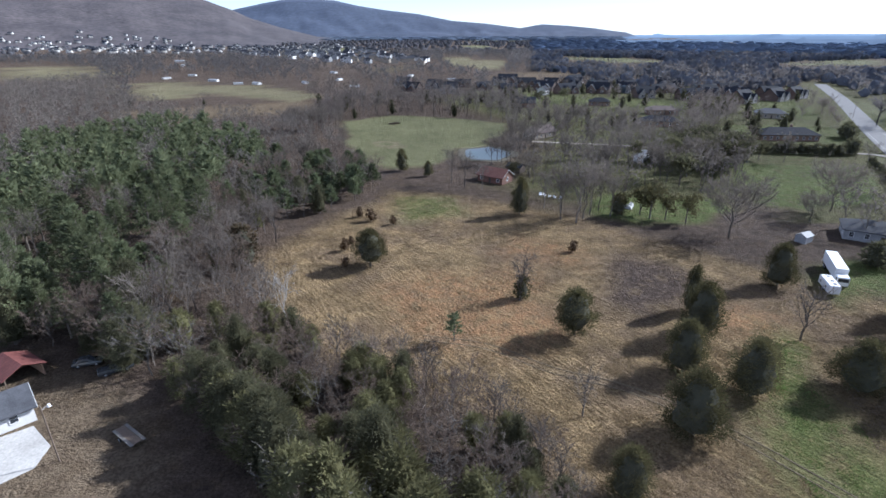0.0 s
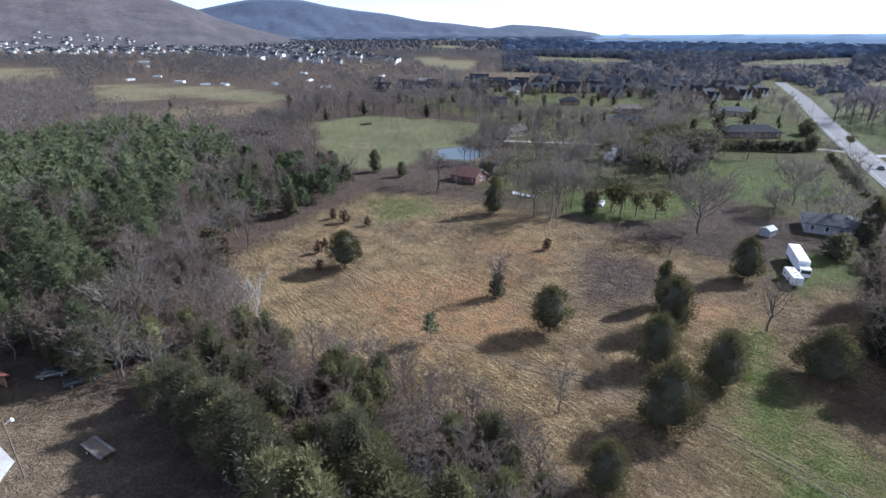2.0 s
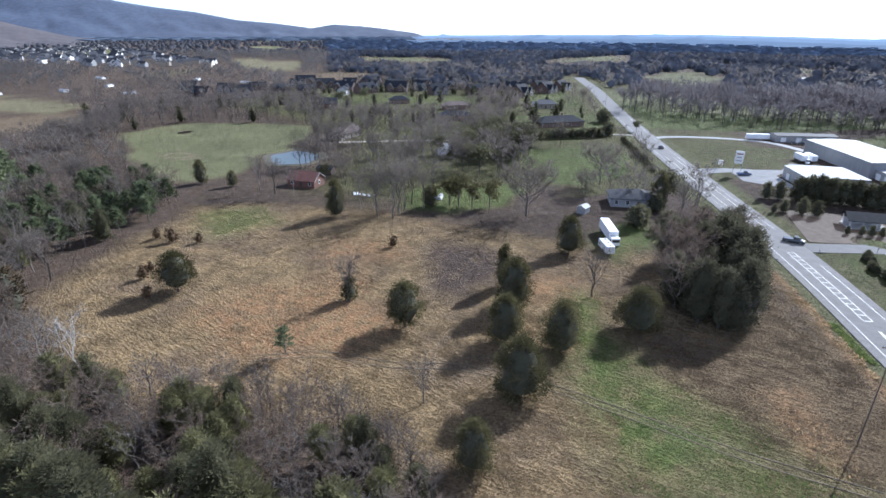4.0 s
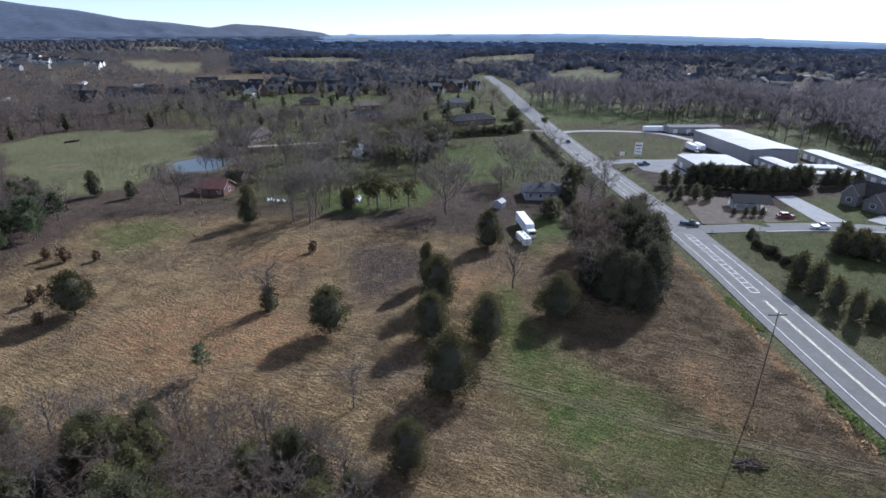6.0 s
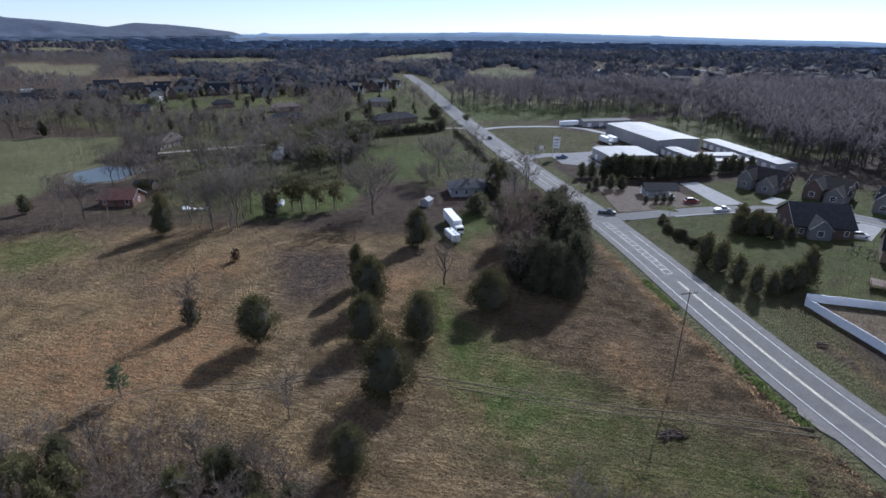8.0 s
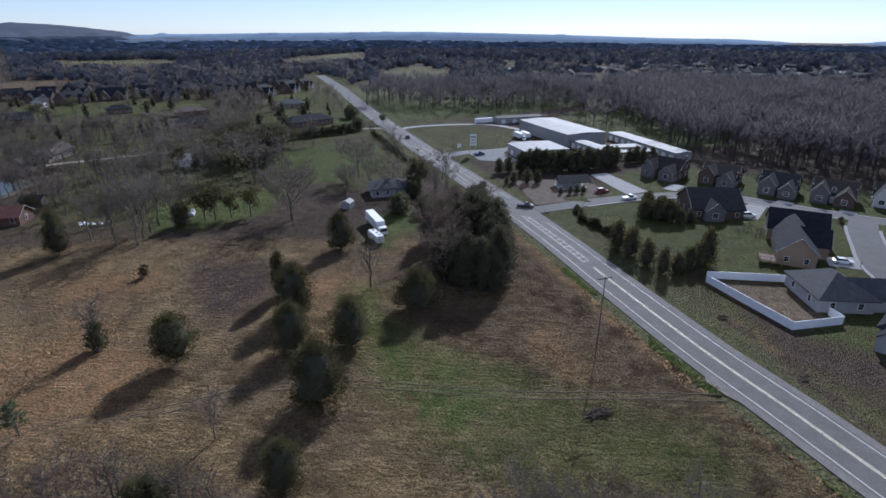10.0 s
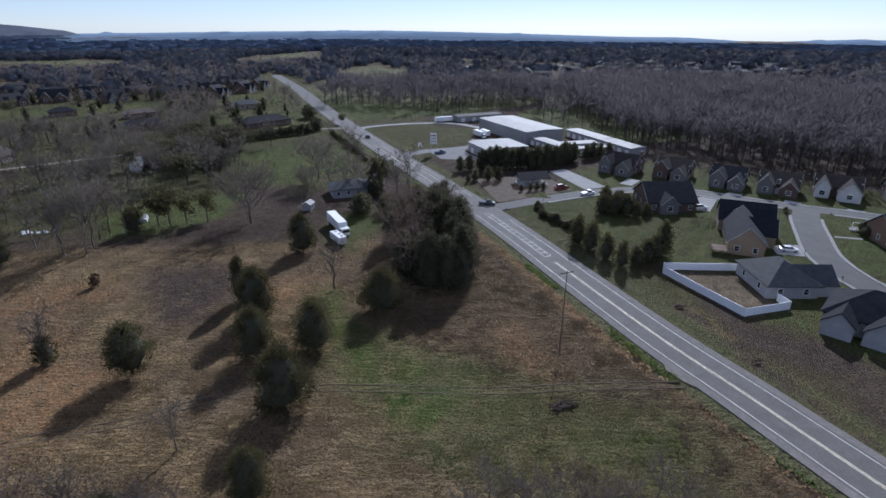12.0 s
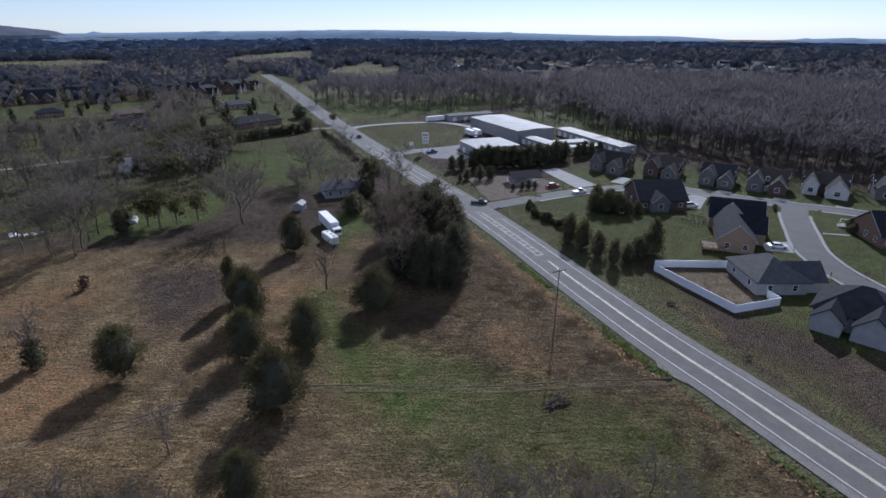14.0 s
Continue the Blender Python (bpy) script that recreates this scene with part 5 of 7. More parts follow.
def rail_fence(label, pts, h, gap, group="rail fences"):
    ob = thing("rail_fence", label, "fence", group)
    for (x0, y0), (x1, y1) in zip(pts[:-1], pts[1:]):
        n = max(1, round(math.hypot(x1 - x0, y1 - y0) / gap))
        for k in range(n + 1):
            bm = bmesh.new()
            box(bm, x0 + (x1 - x0) * k / n, y0 + (y1 - y0) * k / n, -0.1, 0.14, 0.14, h + 0.1)
            part("post", bm, M_POLE, ob)
        for z in (0.45, 0.85, h - 0.1):
            bm = bmesh.new()
            tube(bm, (x0, y0, z), (x1, y1, z), 0.05, 0.05, 5)
            part("rail", bm, M_POLE, ob)
    return ob


rail_fence("dark wooden rail fence along the garden edge", [(146.5, 79.0), (139.6, 72.3), (134.2, 60.6)], 1.3, 2.4)
rail_fence("small green wire dog run beside the house", [(166.5, 33.5), (161.5, 35.0), (160.0, 30.0), (165.0, 28.5), (166.5, 33.5)], 1.2, 2.5)


# ---- poles, signs ----
def power_pole(label, x, y, h, arm=2.4, turn=60.0, lean=0.0):
    ob = thing("power_pole", label, "power pole", "power poles", at=pose(x, y, 0, lean, 0, turn))
    bm = bmesh.new()
    tube(bm, (0, 0, -0.3), (0, 0, h), 0.11, 0.07, 8)
    part("pole", bm, M_POLE, ob)
    if arm:
        bm = bmesh.new()
        box(bm, 0, 0.12, h - 0.6, arm, 0.12, 0.14)
        part("crossarm", bm, M_POLE, ob)
        for u in (-arm / 2 + 0.1, 0.0, arm / 2 - 0.1):
            bm = bmesh.new()
            tube(bm, (u, 0.12, h - 0.46), (u, 0.12, h - 0.2), 0.05, 0.03, 6)
            part("insulator", bm, M_GREYSIDE, ob)
    return ob


power_pole("tall wooden power pole with crossarm in dry grass", 75.4, 33.9, 16.5, 2.8, -28)
for x, y, h, a in ((184, 233, 10.5, 2.2), (143, 147, 11.0, 2.2), (229, 303, 10.6, 2.0), (268, 352, 10.5, 2.0)):
    power_pole("wooden power pole with crossarm beside the highway", x, y, h, a, -28)
yp = power_pole("leaning wooden yard pole with a lamp", -52, 55, 9.4, 0, 45, 0)
bm = bmesh.new()
tube(bm, (0, 0, 8.6), (0.9, 0.3, 8.9), 0.04, 0.04, 6)
part("lamp_arm", bm, M_GREYSIDE, yp)
bm = bmesh.new()
tube(bm, (0.9, 0.3, 8.6), (0.9, 0.3, 8.95), 0.25, 0.12, 10)
part("lamp_head", bm, M_TRIM, yp)


def post_sign(label, x, y, w, h0, h1, turn):
    ob = thing("sign", label, "sign", "roadside signs", at=pose(x, y, 0, 0, 0, turn))
    for u in (-w / 2 + 0.1, w / 2 - 0.1):
        bm = bmesh.new()
        tube(bm, (u, 0, -0.2), (u, 0, h1), 0.10, 0.10, 8)
        part("post", bm, M_GREYSIDE, ob)
    bm = bmesh.new()
    box(bm, 0, 0, h0, w, 0.25, h1 - h0, 0.03)
    b = part("board", bm, M_TRIM, ob)
    for k in range(3):
        bm = bmesh.new()
        box(bm, 0, -0.14, h0 + (h1 - h0) * (0.18 + 0.27 * k), w * (0.72 - 0.14 * (k % 2)), 0.03, (h1 - h0) * 0.10)
        part("lettering_bar", bm, M_REDROOF if k == 2 else M_GREYSIDE, b)
    return ob


post_sign("tall white roadside sign on two posts", 185.5, 154.5, 3.0, 4.6, 9.6, -52)
post_sign("small roadside sign on two posts", 188.5, 165.5, 1.9, 1.6, 3.3, -52)

# kerbside mailbox posts near the highway
for x, y in ((137.2, 84.4), (152.8, 79.8)):
    mb = thing("mailbox", "small grey mailbox on a post by the street", "mailbox", "mailboxes", at=pose(x, y, 0, 0, 0, 20))
    bm = bmesh.new()
    box(bm, 0, 0, 0, 0.1, 0.1, 1.1)
    part("post", bm, M_POLE, mb)
    bm = bmesh.new()
    box(bm, 0, 0, 1.1, 0.25, 0.5, 0.25, 0.05)
    part("box", bm, M_GREYSIDE, mb)

# pond
def wobbly_disc(name, cx, cy, rx, ry, turn, z, material, seed, label, category):
    a = np.linspace(0, 2 * np.pi, 48, endpoint=False)
    r = 1 + 0.10 * np.sin(2 * a + seed) + 0.06 * np.sin(5 * a + 2 * seed)
    x, y = rx * r * np.cos(a), ry * r * np.sin(a)
    c, s = math.cos(radians(turn)), math.sin(radians(turn))
    pts = [(cx + u * c - v * s, cy + u * s + v * c) for u, v in zip(x, y)]
    return tagged(slab(name, pts, z, material, 0.5), label, category, kind="structure")


wobbly_disc("pond_bank", 20.5, 246.5, 13.5, 18.0, 6, 0.10, M_GRAVELBANK, 1.0, "muddy bank round the pond", "ground")
wobbly_disc("pond", 20.5, 246.5, 10.0, 14.5, 6, 0.14, M_WATER, 1.0, "pale blue-green pond with still water", "water")

# ---- vehicles ----
M_CARWHITE = mat("white_car_paint", (0.70, 0.70, 0.70), (0.76, 0.76, 0.76), 1.0, 0.25, spec=0.6)
M_CARDARK = mat("dark_car_paint", (0.03, 0.032, 0.036), (0.045, 0.047, 0.05), 1.0, 0.2, spec=0.6)
M_CARBLUE = mat("blue_car_paint", (0.03, 0.05, 0.11), (0.045, 0.07, 0.14), 1.0, 0.25, spec=0.6)
M_CARRED = mat("red_car_paint", (0.16, 0.03, 0.025), (0.22, 0.045, 0.035), 1.0, 0.25, spec=0.6)
M_TYRE = mat("tyre_rubber", (0.02, 0.02, 0.02), (0.03, 0.03, 0.03), 2.0, 0.9)
M_BOXWHITE = mat("white_box_body", (0.68, 0.69, 0.70), (0.78, 0.79, 0.80), 0.4, 0.45, 0, 0.05)


def loft(bm, rings):
    """Skin a row of equal rings of points and close both ends."""
    vs = [[bm.verts.new(p) for p in r] for r in rings]
    n = len(rings[0])
    for a, b in zip(vs[:-1], vs[1:]):
        for i in range(n):
            bm.faces.new((a[i], a[(i + 1) % n], b[(i + 1) % n], b[i]))
    bm.faces.new(vs[0][::-1])
    bm.faces.new(vs[-1])
    bmesh.ops.recalc_face_normals(bm, faces=bm.faces[:])


def section(x, w, z0, z1):
    return [(x, -w, z0), (x, w, z0), (x, w * 1.02, (z0 + z1) / 2), (x, w * 0.9, z1), (x, -w * 0.9, z1), (x, -w * 1.02, (z0 + z1) / 2)]


def wheel(parent, x, y, r=0.33, w=0.24):
    bm = bmesh.new()
    tube(bm, (x, y - w / 2, r), (x, y + w / 2, r), r, r, 14)
    t = part("wheel", bm, M_TYRE, parent)
    bm = bmesh.new()
    tube(bm, (x, y - w / 2 - 0.01, r), (x, y + w / 2 + 0.01, r), r * 0.6, r * 0.6, 10)
    part("rim", bm, M_GREYSIDE, t)


def car(label, x, y, turn, paint, kind="sedan", group="cars"):
    """A car with body, cabin glass, roof, wheels and lamps, its nose along local +x."""
    ob = thing("car", label, "car", group, at=pose(x, y, 0.06, 0, 0, turn))
    L = 4.6 if kind == "sedan" else 5.4
    hi = 0.95 if kind == "sedan" else 1.1
    bm = bmesh.new()
    loft(bm, [section(-L / 2, 0.80, 0.42, hi * 0.92), section(-L / 2 + 0.25, 0.88, 0.30, hi), section(0, 0.91, 0.27, hi + 0.02), section(L / 2 - 0.9, 0.89, 0.28, hi - 0.04), section(L / 2 - 0.12, 0.84, 0.32, hi - 0.18), section(L / 2, 0.76, 0.42, hi - 0.28)])
    part("body", bm, paint, ob, smooth=False)
    a, b = (-1.7, 1.15) if kind == "sedan" else ((-2.2, 1.4) if kind == "suv" else (-0.3, 1.5))
    top = 1.45 if kind == "sedan" else 1.8
    bm = bmesh.new()
    loft(bm, [section(a, 0.80, hi - 0.05, hi + 0.02), section(a + 0.55, 0.72, hi - 0.05, top - 0.04), section(b - 0.95, 0.72, hi - 0.05, top - 0.02), section(b, 0.80, hi - 0.05, hi + 0.02)])
    part("cabin_glass", bm, M_DARKGLASS, ob, "dark tinted glass")
    bm = bmesh.new()
    box(bm, (a + b) / 2 - 0.2, 0, top - 0.05, (b - a) * 0.58, 1.32, 0.06, 0.02)
    part("roof", bm, paint, ob)
    for u in (-L * 0.3, L * 0.3):
        for v in (-0.80, 0.80):
            wheel(ob, u, v)
    for v in (-0.58, 0.58):
        bm = bmesh.new()
        box(bm, L / 2 - 0.06, v, hi - 0.48, 0.1, 0.3, 0.14, 0.02)
        part("headlight", bm, M_TRIM, ob)
        bm = bmesh.new()
        box(bm, -L / 2 + 0.03, v, hi - 0.38, 0.1, 0.28, 0.16, 0.02)
        part("tail_light", bm, M_CARRED, ob)
    return ob


car("white sedan parked on a concrete driveway", 155.2, 9.2, -62, M_CARWHITE)
car("small white car parked beside a house", 176.8, 36.8, -45, M_CARWHITE, "suv")
car("dark pickup at the mouth of the side street", 138.4, 92.6, -55, M_CARDARK, "pickup")
car("white pickup standing on the side street", 169.5, 71.5, -28, M_CARWHITE, "pickup")
car("dark blue pickup parked by the tall sign", 187.4, 152.3, -25, M_CARBLUE, "pickup")
car("dark car on the highway", 193.0, 206.0, 62, M_CARDARK)
car("dark red car parked by the pavilion", 170.4, 82.2, -30, M_CARRED, "suv")
car("dark car parked in the shade by the shed", -62.0, 77.5, 20, M_CARDARK)
car("dark pickup parked in the shade by the shed", -56.0, 75.5, 35, M_CARDARK, "pickup")
car("white van parked before the warehouse", 231.5, 158.5, 40, M_CARWHITE, "suv")
car("dark car parked behind the dark building", 265.0, 191.0, -30, M_CARDARK)
car("dark car parked behind the dark building", 268.5, 189.0, -30, M_CARDARK)


def box_truck():
    """A lorry: long white box, cab with windscreen, chassis and wheels."""
    ob = thing("box_truck", "white box truck with blue-grey cab parked on grass", "truck", at=pose(92.2, 112.6, 0, 0, 0, -113.4))
    bm = bmesh.new()
    box(bm, -1.4, 0, 1.1, 11.6, 2.5, 2.7, 0.05)
    part("cargo_box", bm, M_BOXWHITE, ob)
    bm = bmesh.new()
    box(bm, -1.4, 0, 0.7, 11.2, 1.0, 0.38)
    part("chassis", bm, M_TYRE, ob)
    bm = bmesh.new()
    box(bm, 5.9, 0.0, 0.6, 2.0, 2.35, 2.1, 0.12)
    c = part("cab", bm, M_BOXWHITE, ob)
    bm = bmesh.new()
    box(bm, 6.93, 0, 1.6, 0.06, 2.0, 0.8)
    part("windscreen", bm, M_DARKGLASS, c)
    for v in (-1.19, 1.19):
        bm = bmesh.new()
        box(bm, 6.1, v, 1.6, 1.0, 0.06, 0.7)
        part("side_window", bm, M_DARKGLASS, c)
        for u in (-5.6, -4.4, 5.6):
            wheel(ob, u, v * 0.92, 0.48, 0.28)
    return ob


def camper():
    ob = thing("camper_trailer", "white camper trailer with roof vents parked on grass", "trailer", at=pose(85.8, 105.3, 0, 0, 0, -107))
    bm = bmesh.new()
    box(bm, 0, 0, 0.6, 6.4, 2.3, 2.0, 0.18)
    part("body", bm, M_BOXWHITE, ob)
    for u in (-2, 0.3, 2.0):
        bm = bmesh.new()
        box(bm, u, 0.2, 2.6, 0.6, 0.6, 0.16, 0.03)
        part("roof_vent", bm, M_GREYSIDE, ob)
    for u in (-1.8, 1.5):
        add_window(ob, u, -1.15, 1.2, 0, 0.9, 0.6)
    for v in (-1.0, 1.0):
        wheel(ob, -0.3, v, 0.36)
    bm = bmesh.new()
    tube(bm, (3.2, 0, 0.6), (4.3, 0, 0.5), 0.06, 0.05, 6)
    part("drawbar", bm, M_TYRE, ob)
    return ob


box_truck()
camper()


def rv(x, y, turn):
    ob = thing("motorhome", "white motorhome parked by the warehouse", "motorhome", "motorhomes", at=pose(x, y, 0.05, 0, 0, turn))
    bm = bmesh.new()
    box(bm, 0, 0, 0.7, 8.0, 2.4, 2.5, 0.2)
    part("body", bm, M_BOXWHITE, ob)
    bm = bmesh.new()
    box(bm, 3.9, 0, 1.7, 0.2, 2.0, 0.9, 0.02)
    part("windscreen", bm, M_DARKGLASS, ob)
    for u in (-2.4, 2.6):
        for v in (-1.0, 1.0):
            wheel(ob, u, v, 0.42)
    return ob


rv(233, 163, 62)
rv(236.5, 161, 62)
for x, y in ((256, 207), (259.5, 206)):
    rv(x, y, -32)

# farm clutter: flatbed trailer with pale boards, heap of logs, garden furniture
tr = thing("utility_trailer", "old flatbed trailer with two pale planks", "trailer", at=pose(-45.0, 59.4, 0, 0, 0, -35))
bm = bmesh.new()
box(bm, 0, 0, 0.5, 5.2, 2.0, 0.14)
part("bed", bm, M_POLE, tr)
for v in (-0.85, 0.85):
    bm = bmesh.new()
    box(bm, 0.2, v, 0.66, 5.4, 0.42, 0.12)
    part("plank", bm, M_SILVER, tr)
    wheel(tr, -0.4, v * 1.25, 0.34)
for x, y, turn, s in ((63.0, 26.6, -35, 0.9), (106.7, 22.2, -40, 0.5), (95.0, 5.6, -40, 0.3), (-30.4, 331, 10, 1.5)):
    lg = thing("brush_heap", "low heap of dark branches and brush in the grass", "brush heap", "brush heaps", at=pose(x, y, 0, 0, 0, turn))
    rng_ = np.random.default_rng(int(abs(x)))
    for k in range(34):
        bm = bmesh.new()
        a_, r_, z = rng_.normal(0, 0.5), rng_.uniform(0.4, 1.3) * s, 0.08 + 0.10 * (k % 6) * s
        px, py = rng_.uniform(-1.8, 1.8) * s, rng_.normal(0, 0.4) * s
        tube(bm, (px - math.cos(a_) * r_, py - math.sin(a_) * r_, z), (px + math.cos(a_) * r_, py + math.sin(a_) * r_, z + rng_.uniform(-0.05, 0.4) * s), 0.11 * s + 0.02, 0.05 * s + 0.02, 6)
        part("branch", bm, M_BRUSH if k % 3 else M_POLE, lg)
for k, (x, y) in enumerate(((34.2, 178.6), (35.6, 178.2), (37.0, 176.6), (38.6, 175.2), (40.4, 174.4))):
    ch = thing("garden_chair", "white plastic garden chair on the lawn", "chair", "garden chairs", at=pose(x, y, 0, 0, 0, 40 * k))
    for nm, b in (("seat", (0, 0, 0.42, 0.9, 0.9, 0.08)), ("backrest", (0, 0.42, 0.5, 0.9, 0.08, 0.7)), ("armrest", (-0.42, 0, 0.62, 0.08, 0.8, 0.06)), ("armrest", (0.42, 0, 0.62, 0.08, 0.8, 0.06))):
        bm = bmesh.new()
        box(bm, *b, 0.015)
        part(nm, bm, M_VINYL, ch)
    for u in (-0.38, 0.38):
        for v in (-0.38, 0.38):
            bm = bmesh.new()
            box(bm, u, v, 0, 0.07, 0.07, 0.42)
            part("leg", bm, M_VINYL, ch)

# ---- woods ----
def spread_points(poly, gap, seed, avoid=None):
    """Points strewn over a polygon, none nearer to another than the gap."""
    rng = np.random.default_rng(seed)
    p = np.array(poly, float)
    lo, hi = p.min(0), p.max(0)
    n = int((hi[0] - lo[0]) * (hi[1] - lo[1]) / (gap * gap) * 3.2) + 10
    q = rng.uniform(lo, hi, (n, 2))
    q = q[inside(poly, q[:, 0], q[:, 1])]
    cell, keep = {}, []
    for x, y in q:
        i, j = int(x // gap), int(y // gap)
        if all((x - a) ** 2 + (y - b) ** 2 > gap * gap for di in (-1, 0, 1) for dj in (-1, 0, 1) for a, b in cell.get((i + di, j + dj), ())):
            cell.setdefault((i, j), []).append((x, y))
            keep.append((x, y))
    keep = np.array(keep).reshape(-1, 2)
    if avoid is not None and len(keep):
        keep = keep[~avoid(keep[:, 0], keep[:, 1])]
    return keep


def strew(templates, pts, lo, hi, seed, z=0.0):
    """Many copies of vertex templates, joined: sizes lo..hi, turned at random."""
    rng = np.random.default_rng(seed)
    pieces = []
    for x, y in pts:
        v, f = templates[rng.integers(len(templates))]
        a, s = rng.uniform(0, 6.283), rng.uniform(lo, hi)
        w = s * rng.uniform(0.88, 1.15)
        c, d = np.cos(a) * w, np.sin(a) * w
        zz = z(x, y) if callable(z) else z
        pieces.append((np.stack([v[:, 0] * c - v[:, 1] * d + x, v[:, 0] * d + v[:, 1] * c + y, v[:, 2] * s + zz], 1), f))
    return join(pieces)


def fast_mesh(name, data, material, label, category, kind="stuff", parent=None, smooth=False):
    v, f = data
    me = bpy.data.meshes.new(name)
    me.vertices.add(len(v))
    me.vertices.foreach_set("co", np.asarray(v, np.float32).ravel())
    me.loops.add(f.size)
    me.loops.foreach_set("vertex_index", np.asarray(f, np.int32).ravel())
    me.polygons.add(len(f))
    me.polygons.foreach_set("loop_start", np.arange(0, f.size, 3, dtype=np.int32))
    me.update(calc_edges=True)
    me.validate()
    if smooth:
        me.polygons.foreach_set("use_smooth", [True] * len(me.polygons))
    me.materials.append(material)
    ob = new(name, me)
    if parent:
        ob.parent = parent
        return tagged(ob, label)
    return tagged(ob, label, category, kind=kind)


PINES = [pine("pine_tree", "tall green pine among leafless trees in the wood", 14, 3.6, 60 + k, "woodland pines", 64, 58, 0.25) for k in range(3)]
YOUNG = [pine("pine_tree", "bushy bright green young pine at the field's edge", 8.5, 2.6, 70 + k, "young pines", 34, 26, 0.46) for k in range(2)]
for o in YOUNG:
    for c in o.children:
        if c.name.startswith("crown"):
            c.data.materials[0] = M_YOUNGPINE
GREYS = [bare_tree("bare_tree", "grey leafless woodland tree with fine twigs", 13, 3.6, 80 + k, "woodland bare trees", limbs=13, subs=6, twigs=9, fork=0.25) for k in range(4)]
SILVER = [bare_tree("bare_tree", "silvery leafless tree with crooked limbs", 10.5, 4.4, 90 + k, "silvery bare trees", M_SILVER, M_SILVER, limbs=11, subs=5, twigs=7, fork=0.2, thin=0.75) for k in range(2)]
BROWNS = [bare_tree("bare_tree", "reddish brown leafless thicket tree", 9, 3.4, 100 + k, "brown bare trees", None, M_REDTWIG, limbs=14, subs=6, twigs=11, fork=0.12, thin=0.7) for k in range(2)]
WCEDARS = [evergreen("cedar_tree", "dark green cedar in the thicket", "round" if k else "column", 8.5, 2.5, 0.4, 110 + k, 4600, 0.17, M_WCEDAR, M_WCEDAR, "woodland cedars") for k in range(2)]
OLIVE = [evergreen("evergreen_tree", "olive green shaggy evergreen in the thicket", "round", 7.5, 2.4, 0.5, 120 + k, 2700, 0.22, M_OLIVE, M_OLIVE, "olive evergreens") for k in range(2)]

FRONT = [(-31, 88), (-18, 77), (-8, 72), (4, 65), (13, 56), (16, 48), (12, 30), (-6, 30), (-12, 40), (-19, 49), (-32, 60), (-44, 70)]
EDGE = [(-62, 94), (-64, 120), (-65, 160), (-50, 148), (-45, 137), (-50, 123), (-33, 88), (-44, 69), (-52, 74), (-66, 82)]
PINEWOOD = [(-186, 218), (-180, 264), (-142, 290), (-103, 262), (-72, 217), (-65, 160), (-64, 120), (-62, 94), (-71, 82), (-84, 86), (-130, 110), (-190, 160)]
YOUNGWOOD = [(-48, 148), (-40, 158), (-28, 177), (-23, 190), (-36, 226), (-53, 217), (-72, 217), (-65, 160)]
RNG = np.random.default_rng(21)


def mixed(pts, kinds, lo, hi):
    """Plants chosen by weight: kinds is a list of (templates, weight, size)."""
    w = np.array([k[1] for k in kinds], float)
    w /= w.sum()
    for x, y in pts:
        t, _, s = kinds[RNG.choice(len(kinds), p=w)]
        plant(t[RNG.integers(len(t))], x, y, s * RNG.uniform(lo, hi), zs=RNG.uniform(0.9, 1.1))


mixed(spread_points(FRONT, 3.0, 1), [(WCEDARS, 2.4, 0.95), (OLIVE, 2.6, 0.9), (SILVER, 1.3, 0.85), (BROWNS, 5.0, 0.9), (GREYS, 0.9, 0.65)], 0.75, 1.15)
mixed(spread_points(EDGE, 3.8, 2), [(GREYS, 4, 0.85), (BROWNS, 2, 1.1), (SILVER, 1, 1.0), (WCEDARS, 0.9, 1.0), (OLIVE, 1.0, 0.9)], 0.75, 1.15)
mixed(spread_points(YOUNGWOOD, 4.2, 3), [(YOUNG, 5, 1.0), (GREYS, 1.4, 0.8), (BROWNS, 1.2, 1.0), (WCEDARS, 0.5, 0.9)], 0.7, 1.25)
mixed(spread_points([(-84, 92), (-80, 84), (-66, 82), (-56, 77), (-47, 71), (-50, 78), (-62, 96)], 3.6, 14), [(WCEDARS, 3, 1.2), (PINES, 2, 0.8), (BROWNS, 2, 1.1), (GREYS, 1, 0.9)], 0.85, 1.2)
for k, (x, y, s) in enumerate(((-37, 66, 1.2), (-31, 61, 1.3), (-26, 56, 1.3), (-21, 51.5, 1.4), (-17, 46, 1.4), (-28, 63, 1.1), (-23, 57, 1.2), (-13, 46, 1.4), (-10.5, 41, 1.4), (-8, 36, 1.4), (-5, 45, 1.5), (-2, 40, 1.5), (-8, 51, 1.4), (2, 37, 1.4), (4, 43, 1.3))):
    plant((WCEDARS[0], OLIVE[0], OLIVE[1])[k % 3], x, y, s)
for x, y, s in ((-19, 48, 0.9), (-6, 40, 0.9), (5, 39, 0.9), (-3, 47, 0.9)):
    plant(SILVER[0], x, y, s)
# dark cedars that shade the yard
for x, y, s in ((-31, 62, 1.25), (-27, 59, 1.3), (-24, 56, 1.3), (-30, 58.5, 1.2), (-22, 53, 1.25), (-34, 65, 1.1)):
    plant(WCEDARS[0], x, y, s)
pw = spread_points(PINEWOOD, 5.8, 4)
d = np.hypot(pw[:, 0], pw[:, 1])
near_ = pw[d < 188]
mixed(near_, [(PINES, 5, 1.08), (OLIVE, 0.7, 1.2), (GREYS, 1.4, 0.95), (BROWNS, 0.7, 1.2), (YOUNG, 0.9, 1.0)], 0.75, 1.2)
